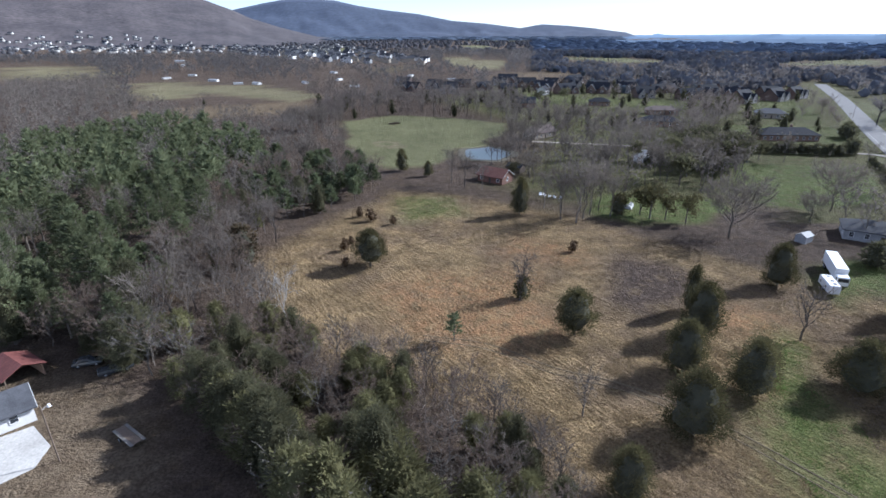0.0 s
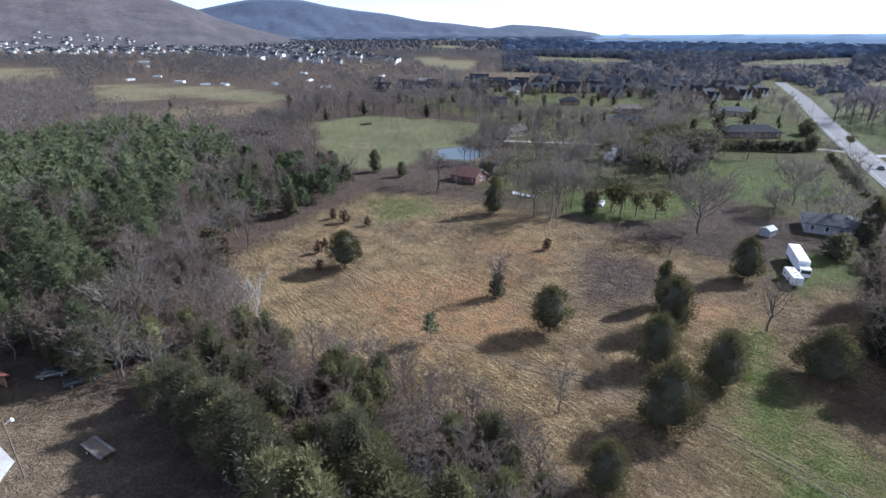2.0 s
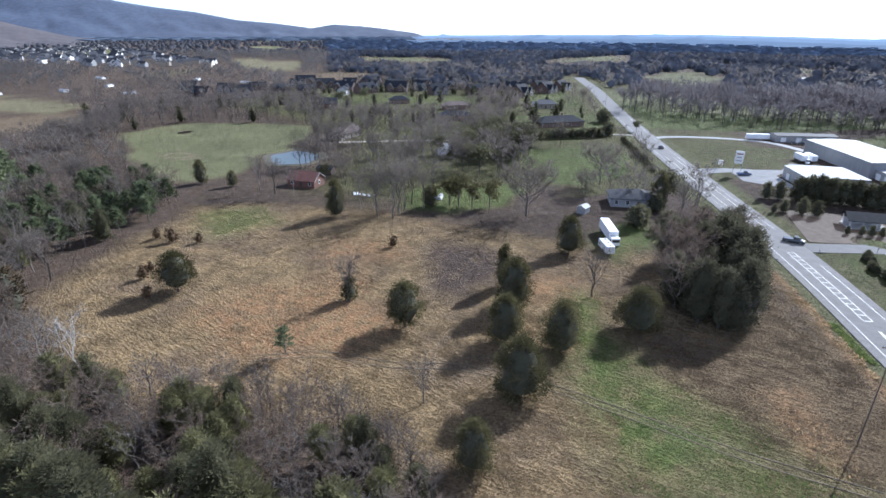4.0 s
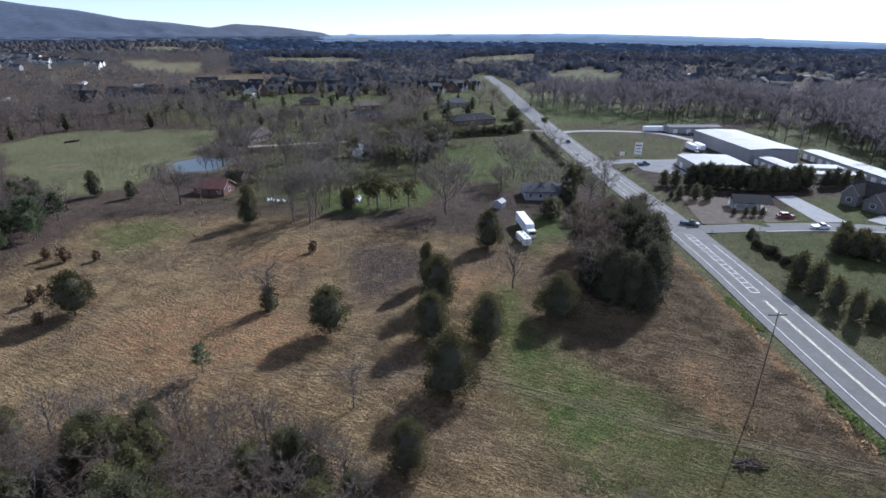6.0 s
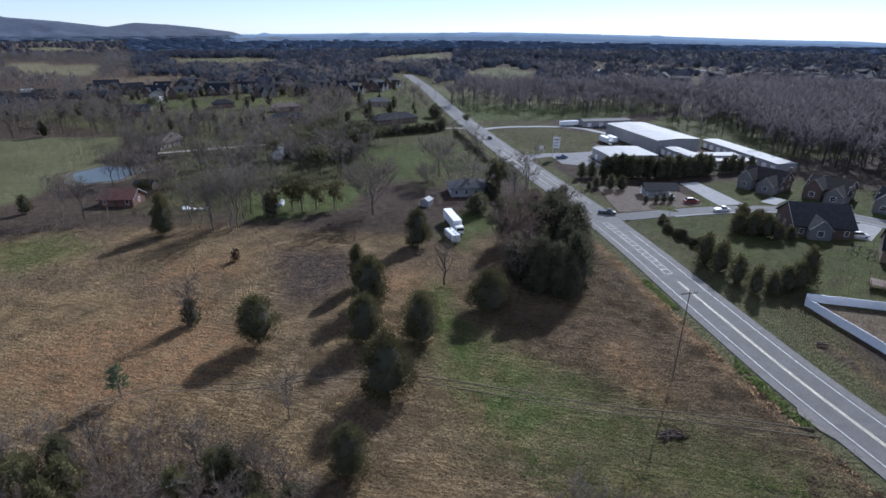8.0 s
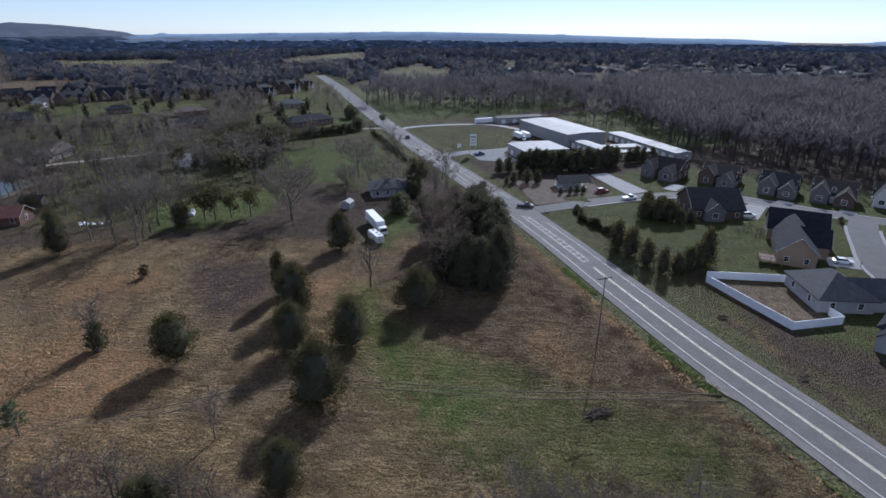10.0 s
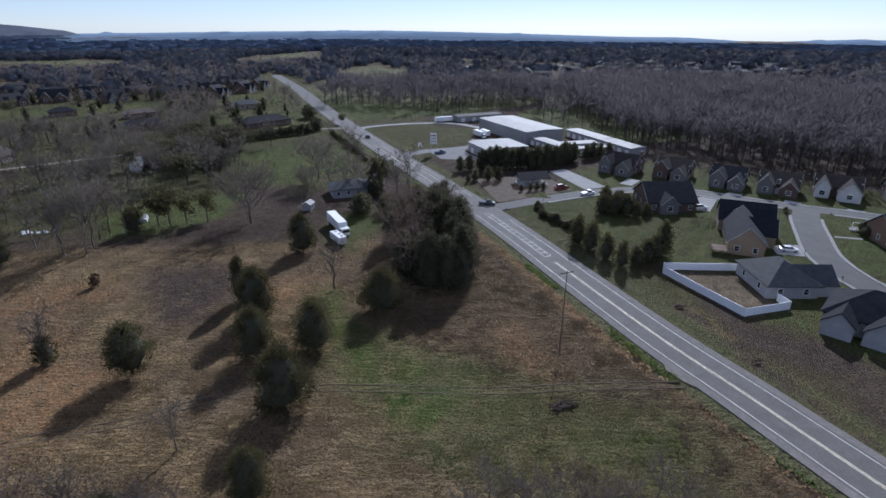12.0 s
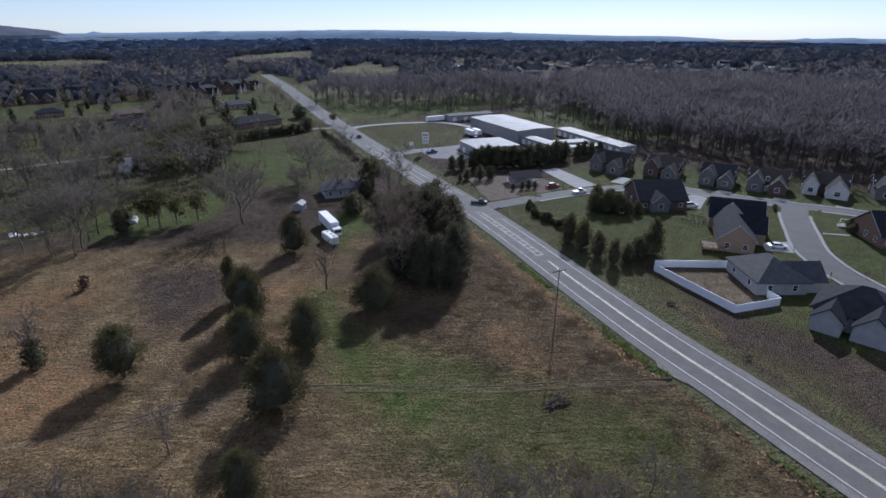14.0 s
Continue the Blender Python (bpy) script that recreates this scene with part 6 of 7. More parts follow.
# thin dark thicket below the camera
mixed(spread_points([(33, 25), (40, 15), (49, 3.4), (57, 5), (55, 10), (47, 19), (38.5, 28)], 2.3, 15), [(GREYS, 3, 0.55), (BROWNS, 4, 0.75), (SILVER, 1, 0.5)], 0.8, 1.15)
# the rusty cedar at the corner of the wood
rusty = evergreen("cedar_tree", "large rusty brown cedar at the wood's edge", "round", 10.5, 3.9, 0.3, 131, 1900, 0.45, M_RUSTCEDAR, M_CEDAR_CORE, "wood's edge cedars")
plant(rusty, -49, 119)

# thicket beside the highway, hedges and garden evergreens
THICKET = [(80, 78), (78, 72), (79, 66), (83, 61), (94, 66), (106, 77), (115, 92), (112, 100), (100, 98), (90, 91)]
TCEDARS = [evergreen("cedar_tree", "tall dark cedar crowded in the roadside thicket", "round" if k else "column", 9.0, 2.4, 0.5, 116 + k, 3600, 0.19, M_THICKET, M_THICKET, "thicket cedars") for k in range(2)]
crowd = spread_points(THICKET, 3.3, 12)
brown_side = (crowd[:, 1] - 62) * 0.9 > (crowd[:, 0] - 76) * 0.75 + 5
mixed(crowd[~brown_side], [(TCEDARS, 8, 1.35), (BROWNS, 1.5, 1.3)], 0.8, 1.2)
mixed(crowd[brown_side], [(TCEDARS, 3, 1.25), (BROWNS, 5, 1.35), (GREYS, 1, 0.8)], 0.75, 1.15)
for x, y, s in ((99, 78, 1.6), (103, 83, 1.5), (95, 73, 1.5), (108, 90, 1.5), (90, 67.5, 1.3), (80.5, 75, 1.15), (82.5, 78, 1.2), (84, 63.5, 1.1)):
    plant(TCEDARS[0], x, y, s)
plant(SILVER[1], 86.5, 62.5, 0.75)
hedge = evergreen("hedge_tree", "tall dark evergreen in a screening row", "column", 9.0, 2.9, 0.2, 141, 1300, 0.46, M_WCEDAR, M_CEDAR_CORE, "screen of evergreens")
for a_, b_, n_, s_ in (((176, 120), (190.5, 107.5), 9, 0.95), ((189.5, 105), (211, 97.5), 10, 0.92), ((168, 126), (175, 120.5), 3, 0.7), ((219, 95.5), (231, 90), 4, 0.7)):
    for k in range(n_):
        t = k / max(n_ - 1, 1)
        plant(hedge, a_[0] + (b_[0] - a_[0]) * t + RNG.normal(0, 0.4), a_[1] + (b_[1] - a_[1]) * t + RNG.normal(0, 0.4), s_ * RNG.uniform(0.88, 1.08))
for x, y, s in ((160, 113, 0.45), (163, 109, 0.6), (165.5, 106, 0.55), (157, 114, 0.3), (162, 90, 0.28), (164, 88.5, 0.32), (166, 87, 0.3), (159, 92, 0.25)):
    plant(hedge, x, y, s)
for k in range(20):
    t = (k + RNG.uniform(-0.4, 0.4)) / 19
    ux, uy = (146.5 + (139.6 - 146.5) * t * 2, 79.0 + (72.3 - 79.0) * t * 2) if t < 0.5 else (139.6 + (134.2 - 139.6) * (t * 2 - 1), 72.3 + (60.6 - 72.3) * (t * 2 - 1))
    o = plant(hedge, ux + RNG.normal(0, 0.5), uy + RNG.normal(0, 0.4), RNG.uniform(0.12, 0.3))
    o.scale.x *= 1.5
    o.scale.y *= 1.5
garden = evergreen("cedar_tree", "dark upright evergreen on the lawn by the highway", "column", 7.5, 2.3, 0.1, 143, 1100, 0.36, None, None, "garden evergreens")
for x, y, s, w in ((125.5, 54.5, 1.02, 1.0), (124, 50, 1.0, 1.0), (121, 44.5, 0.87, 1.0), (118.5, 39.5, 0.88, 0.85), (121.5, 37.2, 0.62, 1.3), (125.5, 35.8, 0.75, 1.2), (129, 34.8, 0.85, 1.1), (131.5, 34, 1.2, 0.8), (154, 59.5, 0.8, 1.2), (155, 56, 0.9, 1.2), (157, 53, 0.85, 1.2), (159.5, 61, 0.85, 1.2), (161, 57, 0.8, 1.3), (164, 63, 0.75, 1.2), (157, 50, 0.6, 1.3), (160, 48, 0.5, 1.3)):
    o = plant(garden, x, y, s)
    o.scale.x *= w
    o.scale.y *= w
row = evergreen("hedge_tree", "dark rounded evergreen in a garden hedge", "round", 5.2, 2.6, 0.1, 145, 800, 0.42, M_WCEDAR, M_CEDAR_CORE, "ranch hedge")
for k in range(11):
    plant(row, 151 + 3.1 * k, 248.5 - 0.75 * k, RNG.uniform(0.8, 1.1))
for x, y, s in ((190, 244, 1.3), (193, 249, 1.2), (217, 286, 1.5), (214, 280, 1.4), (122, 128, 1.0), (106, 118, 1.2), (110, 121, 1.0), (112, 112, 1.1), (183, -5.2, 0.6), (180.5, -5.8, 0.5), (191.5, 14.8, 0.3), (189.5, 14.4, 0.25)):
    plant(row, x, y, s)
for k in range(26):
    t = (k + RNG.uniform(-0.3, 0.3)) / 25
    plant(row, 189 - 35 * t + RNG.normal(0, 0.5), 231 - 68 * t, RNG.uniform(0.22, 0.5))
big_dark = forked_evergreen("evergreen_tree", "large dark evergreen with clumped foliage among bare trees", 13, 147, 22, 80, M_WCEDAR, "large evergreens")
for x, y, s in ((88, 191, 1.05), (119, 211, 1.1), (123, 219, 1.25), (120.5, 243, 1.2), (112, 232, 1.0), (118, 226, 1.1), (122, 236, 0.95), (106, 222, 0.85), (128, 228, 0.9), (104, 240, 0.9), (92, 222, 0.7), (131, 133.5, 0.9), (74, 420, 0.9), (98, 440, 0.9), (28, 204, 0.5), (110, 250, 0.8), (98, 228, 1.0), (116, 240, 1.1), (124, 222, 1.0), (100, 214, 0.8), (86, 232, 0.7), (130, 238, 0.9), (140, 232, 0.7), (160, 300, 0.6), (214, 250, 0.5)):
    plant(big_dark, x, y, s)

for x, y in spread_points([(78, 196), (104, 190), (122, 206), (132, 236), (112, 256), (86, 244), (72, 220)], 9.0, 17):
    # the mobile home stays open to the field
    if abs(x * 0.935 - y * 0.356) > 9 or y > 240:
        plant(GREYS[RNG.integers(4)], x, y, RNG.uniform(0.8, 1.1))
for x, y in spread_points([(96, 212), (120, 212), (134, 234), (116, 250), (96, 240)], 8.0, 18):
    plant(big_dark, x, y, RNG.uniform(0.75, 1.1))

# farther woods, too many to tell apart
PINE_LOW = [pine_data(14, 3.6, 160 + k, 30, 15, 0.72) for k in range(3)]
BARE_LOW = []
for k in range(5):
    (v, f), (v2, f2) = bare_data(13.5, 4.4, 170 + k, limbs=8, subs=3, twigs=10, fork=0.25)
    c = v2.reshape(-1, 3, 3)
    c[:, 0], c[:, 1] = c[:, 0] * 1.9 - c[:, 1] * 0.9, c[:, 1] * 1.9 - c[:, 0] * 0.9
    BARE_LOW.append(join([(v, f), (c.reshape(-1, 3), f2)]))
far_ = pw[d >= 188]
k = len(far_) // 4
fast_mesh("pine_wood", strew(PINE_LOW, far_[k:], 0.8, 1.2, 5), M_PINE, "dense green pines of the far wood", "woods")
GREYWOOD = [(-433, 536), (-355, 592), (-250, 420), (-150, 322), (-90, 305), (-66, 300), (-45, 236), (-72, 217), (-103, 262), (-142, 290), (-180, 264), (-186, 218), (-300, 330)]
fast_mesh("bare_wood", strew(BARE_LOW, np.concatenate([far_[:k], spread_points(GREYWOOD, 7.8, 6)]), 0.7, 1.15, 7), M_GREYWOOD, "grey leafless wood behind the pines", "woods")

# belts and groves of leafless trees between the pastures and the houses
BELTS = [
    ([(-66, 346), (-36, 372), (18, 356), (44, 338), (64, 400), (0, 430), (-70, 420)], 7.5),
    ([(-110, 450), (40, 440), (60, 520), (-60, 560), (-130, 540)], 13),
    ([(30, 186), (58, 170), (76, 182), (100, 176), (114, 200), (118, 255), (100, 262), (60, 268), (34, 240), (30, 215)], 8.5),
    ([(62, 276), (120, 270), (150, 290), (140, 312), (110, 312), (70, 320)], 12),
    ([(112, 128), (122, 116), (140, 116), (138, 130), (130, 134), (126, 146), (108, 146)], 7),
    ([(254, 320), (357, 190), (420, 230), (330, 380)], 11),
    ([(262, 296), (292, 214), (300, 214), (352, 178), (330, 160), (380, 160), (420, 240)], 13),
    ([(290, 160), (262, 92), (300, 66), (420, 160), (390, 220)], 21),
    ([(256, 82), (250, 50), (246, 16), (250, -30), (330, -60), (520, 0), (520, 220), (400, 200)], 7.5),
]
belt_pts = np.concatenate([spread_points(p_, g, 30 + i) for i, (p_, g) in enumerate(BELTS[:5])])
fast_mesh("bare_grove", strew(BARE_LOW, belt_pts, 0.75, 1.15, 8), M_DARKWOOD, "brown leafless groves beyond the field", "woods")
def slim_data(h, r, n, seed, thick=0.16, limbs=9, low=0.28):
    """A far leafless tree: trunk, rising limbs and fine twigs fanning from them."""
    rng = np.random.default_rng(seed)
    pieces = [stick((0, 0, -0.4), (0, 0, h * 0.72), 0.014 * h, 0.005 * h)]
    ends = []
    for k in range(limbs):
        a, z = 2.4 * k + rng.uniform(-0.5, 0.5), h * rng.uniform(low, 0.66)
        q = r * rng.uniform(0.55, 1.0)
        p0, p1 = np.array([0, 0, z]), np.array([np.cos(a) * q, np.sin(a) * q, min(z + h * rng.uniform(0.2, 0.42), h * 0.96)])
        pieces.append(stick(p0, p1, 0.006 * h, 0.002 * h))
        ends.append((p0, p1))
    k = rng.integers(0, limbs, n)
    p0, p1 = np.array([e[0] for e in ends])[k], np.array([e[1] for e in ends])[k]
    base = p0 + (p1 - p0) * rng.uniform(0.25, 1.0, (n, 1))
    d_ = (p1 - p0) / np.linalg.norm(p1 - p0, axis=1, keepdims=True) + rng.normal(size=(n, 3)) * 0.6
    d_ /= np.linalg.norm(d_, axis=1, keepdims=True)
    v, f = sprays(base, d_, h * 0.17, thick)
    return join(pieces + [(v, f)])


def canopy(h, r, seed, sides=6, rings=3, foot=0.12):
    """The rounded, uneven crown of a far tree, seen as one mass."""
    rng = np.random.default_rng(seed)
    verts, faces = [], []
    for i in range(rings):
        t = foot + (0.80 - foot) * i / (rings - 1)
        for k in range(sides):
            a = 6.283 * (k + 0.5 * (i % 2) + rng.uniform(-0.2, 0.2)) / sides
            q = r * math.sqrt(max(1 - (2 * t - 0.85) ** 2, 0.08)) * rng.uniform(0.55, 1.35)
            verts.append((q * math.cos(a), q * math.sin(a), h * (t + rng.uniform(-0.05, 0.05))))
    verts.append((0.15 * r, 0.1 * r, h * 0.97))
    for i in range(rings - 1):
        for k in range(sides):
            p, q = i * sides + k, i * sides + (k + 1) % sides
            faces += [(p, q, q + sides), (p, q + sides, p + sides)]
    p = (rings - 1) * sides
    faces += [(p + k, p + (k + 1) % sides, len(verts) - 1) for k in range(sides)]
    return np.array(verts), np.array(faces)


MID_BARE = [slim_data(13, 4.6, 190, 370 + k, 0.06) for k in range(5)]
BARE_FAR = [slim_data(17, 5.6, 210, 270 + k, 0.10, 11, 0.26) for k in range(6)]
east_pts = np.concatenate([spread_points(p_, g * 0.66, 30 + i) for i, (p_, g) in enumerate(BELTS[5:])])
fast_mesh("bare_wood", strew(BARE_FAR, east_pts, 0.75, 1.3, 16), M_EASTWOOD, "dense brown leafless woods east of the highway", "woods")


# ---- far country: trees in thousands out to the horizon ----
def drop(x, y):
    """The land falls away gently to the east."""
    dd, az = math.hypot(x, y), math.degrees(math.atan2(x, y))
    t = min(max((dd - 1300) / 3500, 0), 1)
    return -48 * t * t * (3 - 2 * t) * min(max((az - 38) / 30, 0), 1)


def open_land(x, y):
    bad = edge_distance(ROAD, x, y, False) < 16
    for q in [PASTURE, FIELD, SCRUB_FIELD] + WEST_FIELDS + LAWNS + FAR_FIELDS + TAN_FIELDS[2:]:
        for k in (1.0, 1.06, 1.12, 1.2):
            bad |= inside(q, x * k, y * k)
    for q in SUBURBS:
        bad |= inside(q, x, y) & (RNG.uniform(size=len(x)) < 0.72)
    for k in (1.0, 1.04, 1.08, 1.13, 1.18):
        bad |= (inside(SUBURBS[0], x * k, y * k) | inside(FOOTHILL_HOMES, x * k, y * k)) & (RNG.uniform(size=len(x)) < 0.6)
    bad |= inside(EAST_HOMES, x, y) & (RNG.uniform(size=len(x)) < 0.6)
    for hx, hy, s in FARM_PLACES + EAST_SHEDS:
        k = math.hypot(hx, hy)
        u, s_ = (x * hx + y * hy) / k - k, (x * hy - y * hx) / k
        bad |= (np.abs(s_) < 26) & (u > (-110 if hx < 400 else -40)) & (u < 25)
    cl = np.array([noise.noise((a * 0.0045, b * 0.0016, 9.0)) for a, b in zip(x, y)])
    return bad | (cl > 0.45)


def ring_points(n, d0, d1, seed, az0=-46.0, az1=100.0):
    rng = np.random.default_rng(seed)
    a = np.radians(rng.uniform(az0, az1, n))
    d_ = np.sqrt(rng.uniform(d0 * d0, d1 * d1, n))
    q = np.stack([np.sin(a) * d_, np.cos(a) * d_], 1)
    for p_, g in BELTS + [(GREYWOOD, 0), (PINEWOOD, 0), (YOUNGWOOD, 0), (COMMERCE, 0), (SUBDIVISION, 0)]:
        q = q[~inside(p_, q[:, 0], q[:, 1])]
    return q[~open_land(q[:, 0], q[:, 1])]


FAR_BRICK = ((98, 527), (128, 552), (143, 505), (169, 508), (197, 503), (231, 480), (246, 460), (271, 447), (84, 560), (112, 570), (155, 545), (182, 540), (215, 525), (255, 492), (285, 480), (296, 462), (70, 600), (60, 580), (20, 560), (-8, 545), (38, 530), (5, 505), (-30, 520), (60, 508), (112, 500), (172, 470), (205, 455), (236, 432), (140, 590), (176, 575), (228, 556), (-40, 575))
FARM_PLACES = ((-318, 703, 0.5), (-261, 628, 0.6), (-220, 592, 0.5), (-200, 592, 0.6), (-147, 746, 0.6), (-420, 900, 0.7), (-40, 690, 0.6), (10, 640, 0.5), (-330, 660, 0.5), (-120, 640, 0.5), (-90, 560, 0.5), (-150, 600, 0.6), (-480, 1020, 0.8))
EAST_SHEDS = ((520, 210, 0.4), (548, 172, 0.5), (612, 148, 0.7), (640, 196, 0.5), (705, 120, 0.6), (764, 215, 0.8), (803, 150, 0.7), (852, 108, 0.9), (690, 300, 0.5), (604, 334, 0.5), (560, 280, 0.4), (905, 232, 0.8), (985, 172, 1.0), (744, 380, 0.6), (640, 470, 0.5), (508, 120, 0.4), (592, 92, 0.5))
EAST_HOMES = [(480, 250), (560, 130), (680, 60), (900, 120), (800, 330), (560, 400)]
FOOTHILL_HOMES = [(-1150, 1480), (-700, 1330), (-500, 1400), (-560, 1900), (-1000, 1950)]
COMMERCE = [(130, 100), (200, 225), (262, 200), (290, 190), (258, 84), (200, 88)]
SUBDIVISION = [(132, 90), (205, 90), (235, 70), (240, -40), (90, -50), (84, -6)]
mid_pts = ring_points(4200, 215, 520, 41, -35, 62)
mid_pts = mid_pts[(np.hypot(mid_pts[:, 0], mid_pts[:, 1]) > 225)]
for hx, hy in ((52, 289), (181, 281), (60, 409), (131, 325), (120, 418), (150, 372), (90, 492), (216, 356)) + FAR_BRICK:
    # no trees on a house nor close before it
    k = math.hypot(hx, hy)
    u = (mid_pts[:, 0] * hx + mid_pts[:, 1] * hy) / k - k
    s_ = (mid_pts[:, 0] * hy - mid_pts[:, 1] * hx) / k
    mid_pts = mid_pts[~((np.abs(s_) < 13) & (u > -30) & (u < 12))]
dm = np.hypot(mid_pts[:, 0], mid_pts[:, 1])
for x, y in mid_pts[dm < 335][:95]:
    plant(GREYS[RNG.integers(4)], x, y, RNG.uniform(0.75, 1.1))
mid_pts = mid_pts[dm >= 335]
fast_mesh("bare_trees", strew(MID_BARE, mid_pts[: int(len(mid_pts) * 0.82)], 0.5, 1.05, 9), M_MIDWOOD, "leafless trees among the far houses", "woods")
YARDS = [(38, 272), (120, 262), (150, 262), (215, 300), (330, 505), (300, 540), (60, 620), (-20, 470), (0, 400), (46, 345)]
yard_pts = spread_points(YARDS, 15, 61, lambda x, y: edge_distance(ROAD, x, y, False) < 17)
for hx, hy in ((52, 289), (181, 281), (60, 409), (131, 325), (120, 418), (150, 372), (90, 492), (216, 356)) + FAR_BRICK:
    yard_pts = yard_pts[np.hypot(yard_pts[:, 0] - hx, yard_pts[:, 1] - hy) > 13]
fast_mesh("bare_trees", strew(MID_BARE, yard_pts[: int(len(yard_pts) * 0.7)], 0.45, 0.95, 62), M_MIDWOOD, "leafless trees in the yards of far houses", "woods")
EVER_LOW = [join([crown_data("column", 0.4, 8, 2.4, 90, 0.8, seed=190 + k), core_data("column", 0.4, 7.6, 2.4, 5, 7, 190 + k)]) for k in range(3)]
fast_mesh("evergreen_trees", strew(EVER_LOW, np.concatenate([mid_pts[int(len(mid_pts) * 0.82):], yard_pts[int(len(yard_pts) * 0.7):]]), 0.5, 1.2, 10), M_WCEDAR, "dark evergreens among the far houses", "woods")
FAR_BARE = [slim_data(13, 5.6, 64, 200 + k, 0.26, 4, 0.10) for k in range(6)]
CROWNS = [canopy(11, 6.4, 210 + k, 6, 3, 0.05) for k in range(5)]
p1 = ring_points(17000, 520, 1400, 42)
d1 = np.hypot(p1[:, 0], p1[:, 1])
west_ = p1[:, 0] < 0.16 * p1[:, 1]
keep_ = ~west_ | (RNG.uniform(size=len(p1)) < np.where(d1 < 900, 0.62, 0.72))
p1, d1, west_ = p1[keep_], d1[keep_], west_[keep_]
lone = west_ | (RNG.uniform(size=len(p1)) < np.where(d1 < 850, 0.62, 0.16))
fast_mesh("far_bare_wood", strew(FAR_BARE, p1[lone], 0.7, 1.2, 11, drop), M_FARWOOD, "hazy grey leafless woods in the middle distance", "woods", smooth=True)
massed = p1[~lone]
fast_mesh("far_wood", strew(CROWNS, massed[len(massed) // 9:], 0.55, 1.1, 15, drop), M_HAZEWOOD, "crowns of far woods standing close, haze tint in their grey", "woods", smooth=True)
fast_mesh("far_evergreen_wood", strew(CROWNS, massed[: len(massed) // 9], 0.5, 0.85, 12, drop), M_FARGREEN, "dark evergreen clumps in the middle distance, tinted with haze", "woods", smooth=True)
p2 = ring_points(12500, 1400, 3000, 43)
west_ = p2[:, 0] < 0.16 * p2[:, 1]
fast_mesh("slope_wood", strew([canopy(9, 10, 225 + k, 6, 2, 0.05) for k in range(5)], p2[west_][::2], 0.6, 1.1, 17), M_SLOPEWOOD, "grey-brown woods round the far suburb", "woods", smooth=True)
fast_mesh("distant_wood", strew([canopy(8, 20, 220 + k, 5, 2, 0.05) for k in range(5)], p2[~west_ & ((np.hypot(p2[:, 0], p2[:, 1]) + RNG.uniform(0, 900, len(p2)) < 2750) | (p2[:, 0] < 0.3 * p2[:, 1]))], 0.7, 1.3, 13, drop), M_DISTANT, "distant woods coloured blue-grey for haze", "woods", smooth=True)
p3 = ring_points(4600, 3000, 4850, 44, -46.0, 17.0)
fast_mesh("horizon_wood", strew([canopy(9, 70, 230 + k, 6, 2, 0.15) for k in range(5)], p3, 0.7, 1.3, 14, drop), M_HORIZON, "woods along the horizon, haze painted in as blue", "woods", smooth=True)


# ---- far houses ----
def far_house(name, label, L, D, h, rh, wall, roof, group, panes=True, gable=None):
    ob = thing(name, label, "house", group)
    gable = gable or wall
    bm = bmesh.new()
    gable_wall(bm, 0, 0, L, D, h, rh)
    part("wall", bm, wall, ob)
    bm = bmesh.new()
    gable_roof(bm, 0, 0, L, D, h, rh, 0.4, 0.25)
    part("roof", bm, roof, ob)
    for u, wd, wh in ((-0.26, 0.34, 0.95), (0.24, 0.40, 0.8)) if panes else ((-0.2, 0.42, 0.92),):
        wx, wl, wr = u * L, D * 0.62, rh * 0.72
        bm = bmesh.new()
        gable_wall(bm, wx, -D * 0.34, wl, wd * L, h * wh, wr)
        rotate_part(part("gable_wing", bm, gable, ob), wx, -D * 0.34)
        bm = bmesh.new()
        gable_roof(bm, wx, -D * 0.34, wl, wd * L, h * wh, wr, 0.3, 0.2)
        rotate_part(part("wing_roof", bm, roof, ob), wx, -D * 0.34)
        if panes:
            bm = bmesh.new()
            barge(bm, wx - wl / 2 - 0.32, -D * 0.34, wd * L, h * wh, wr, 0.3)
            rotate_part(part("barge_board", bm, M_BARGE, ob), wx, -D * 0.34)
            add_window(ob, wx, -D * 0.65, 1.0, 0, 1.5, 1.4)
    for s in (0, 2.8) if panes else ():
        for u in (-0.32, -0.08, 0.38):
            if s + 2.2 < h + 0.3:
                add_window(ob, u * L, -D / 2, 0.9 + s, 0, 1.2, 1.3)
    return ob


FAR_HOUSES = [far_house("house", "distant %s house in a dense suburb" % c, 13, 10, 5.4, 3.6, w_, r_, "suburb houses", False) for c, w_, r_ in (("pale tan", M_TANWALL, M_GREYSHINGLE), ("pale grey", M_GREYSIDE, M_SHINGLE), ("white", M_WHITEWALL, M_SHINGLE))]
sub_pts = spread_points(SUBURBS[0], 27, 51)[:330]
sub_pts = sub_pts[np.argsort(np.hypot(sub_pts[:, 0], sub_pts[:, 1]))]
for x, y in sub_pts[:110]:
    plant(FAR_HOUSES[RNG.integers(3)], x, y, RNG.uniform(0.9, 1.2), RNG.choice([0, 90, 180, 270]) + RNG.uniform(-25, 25))


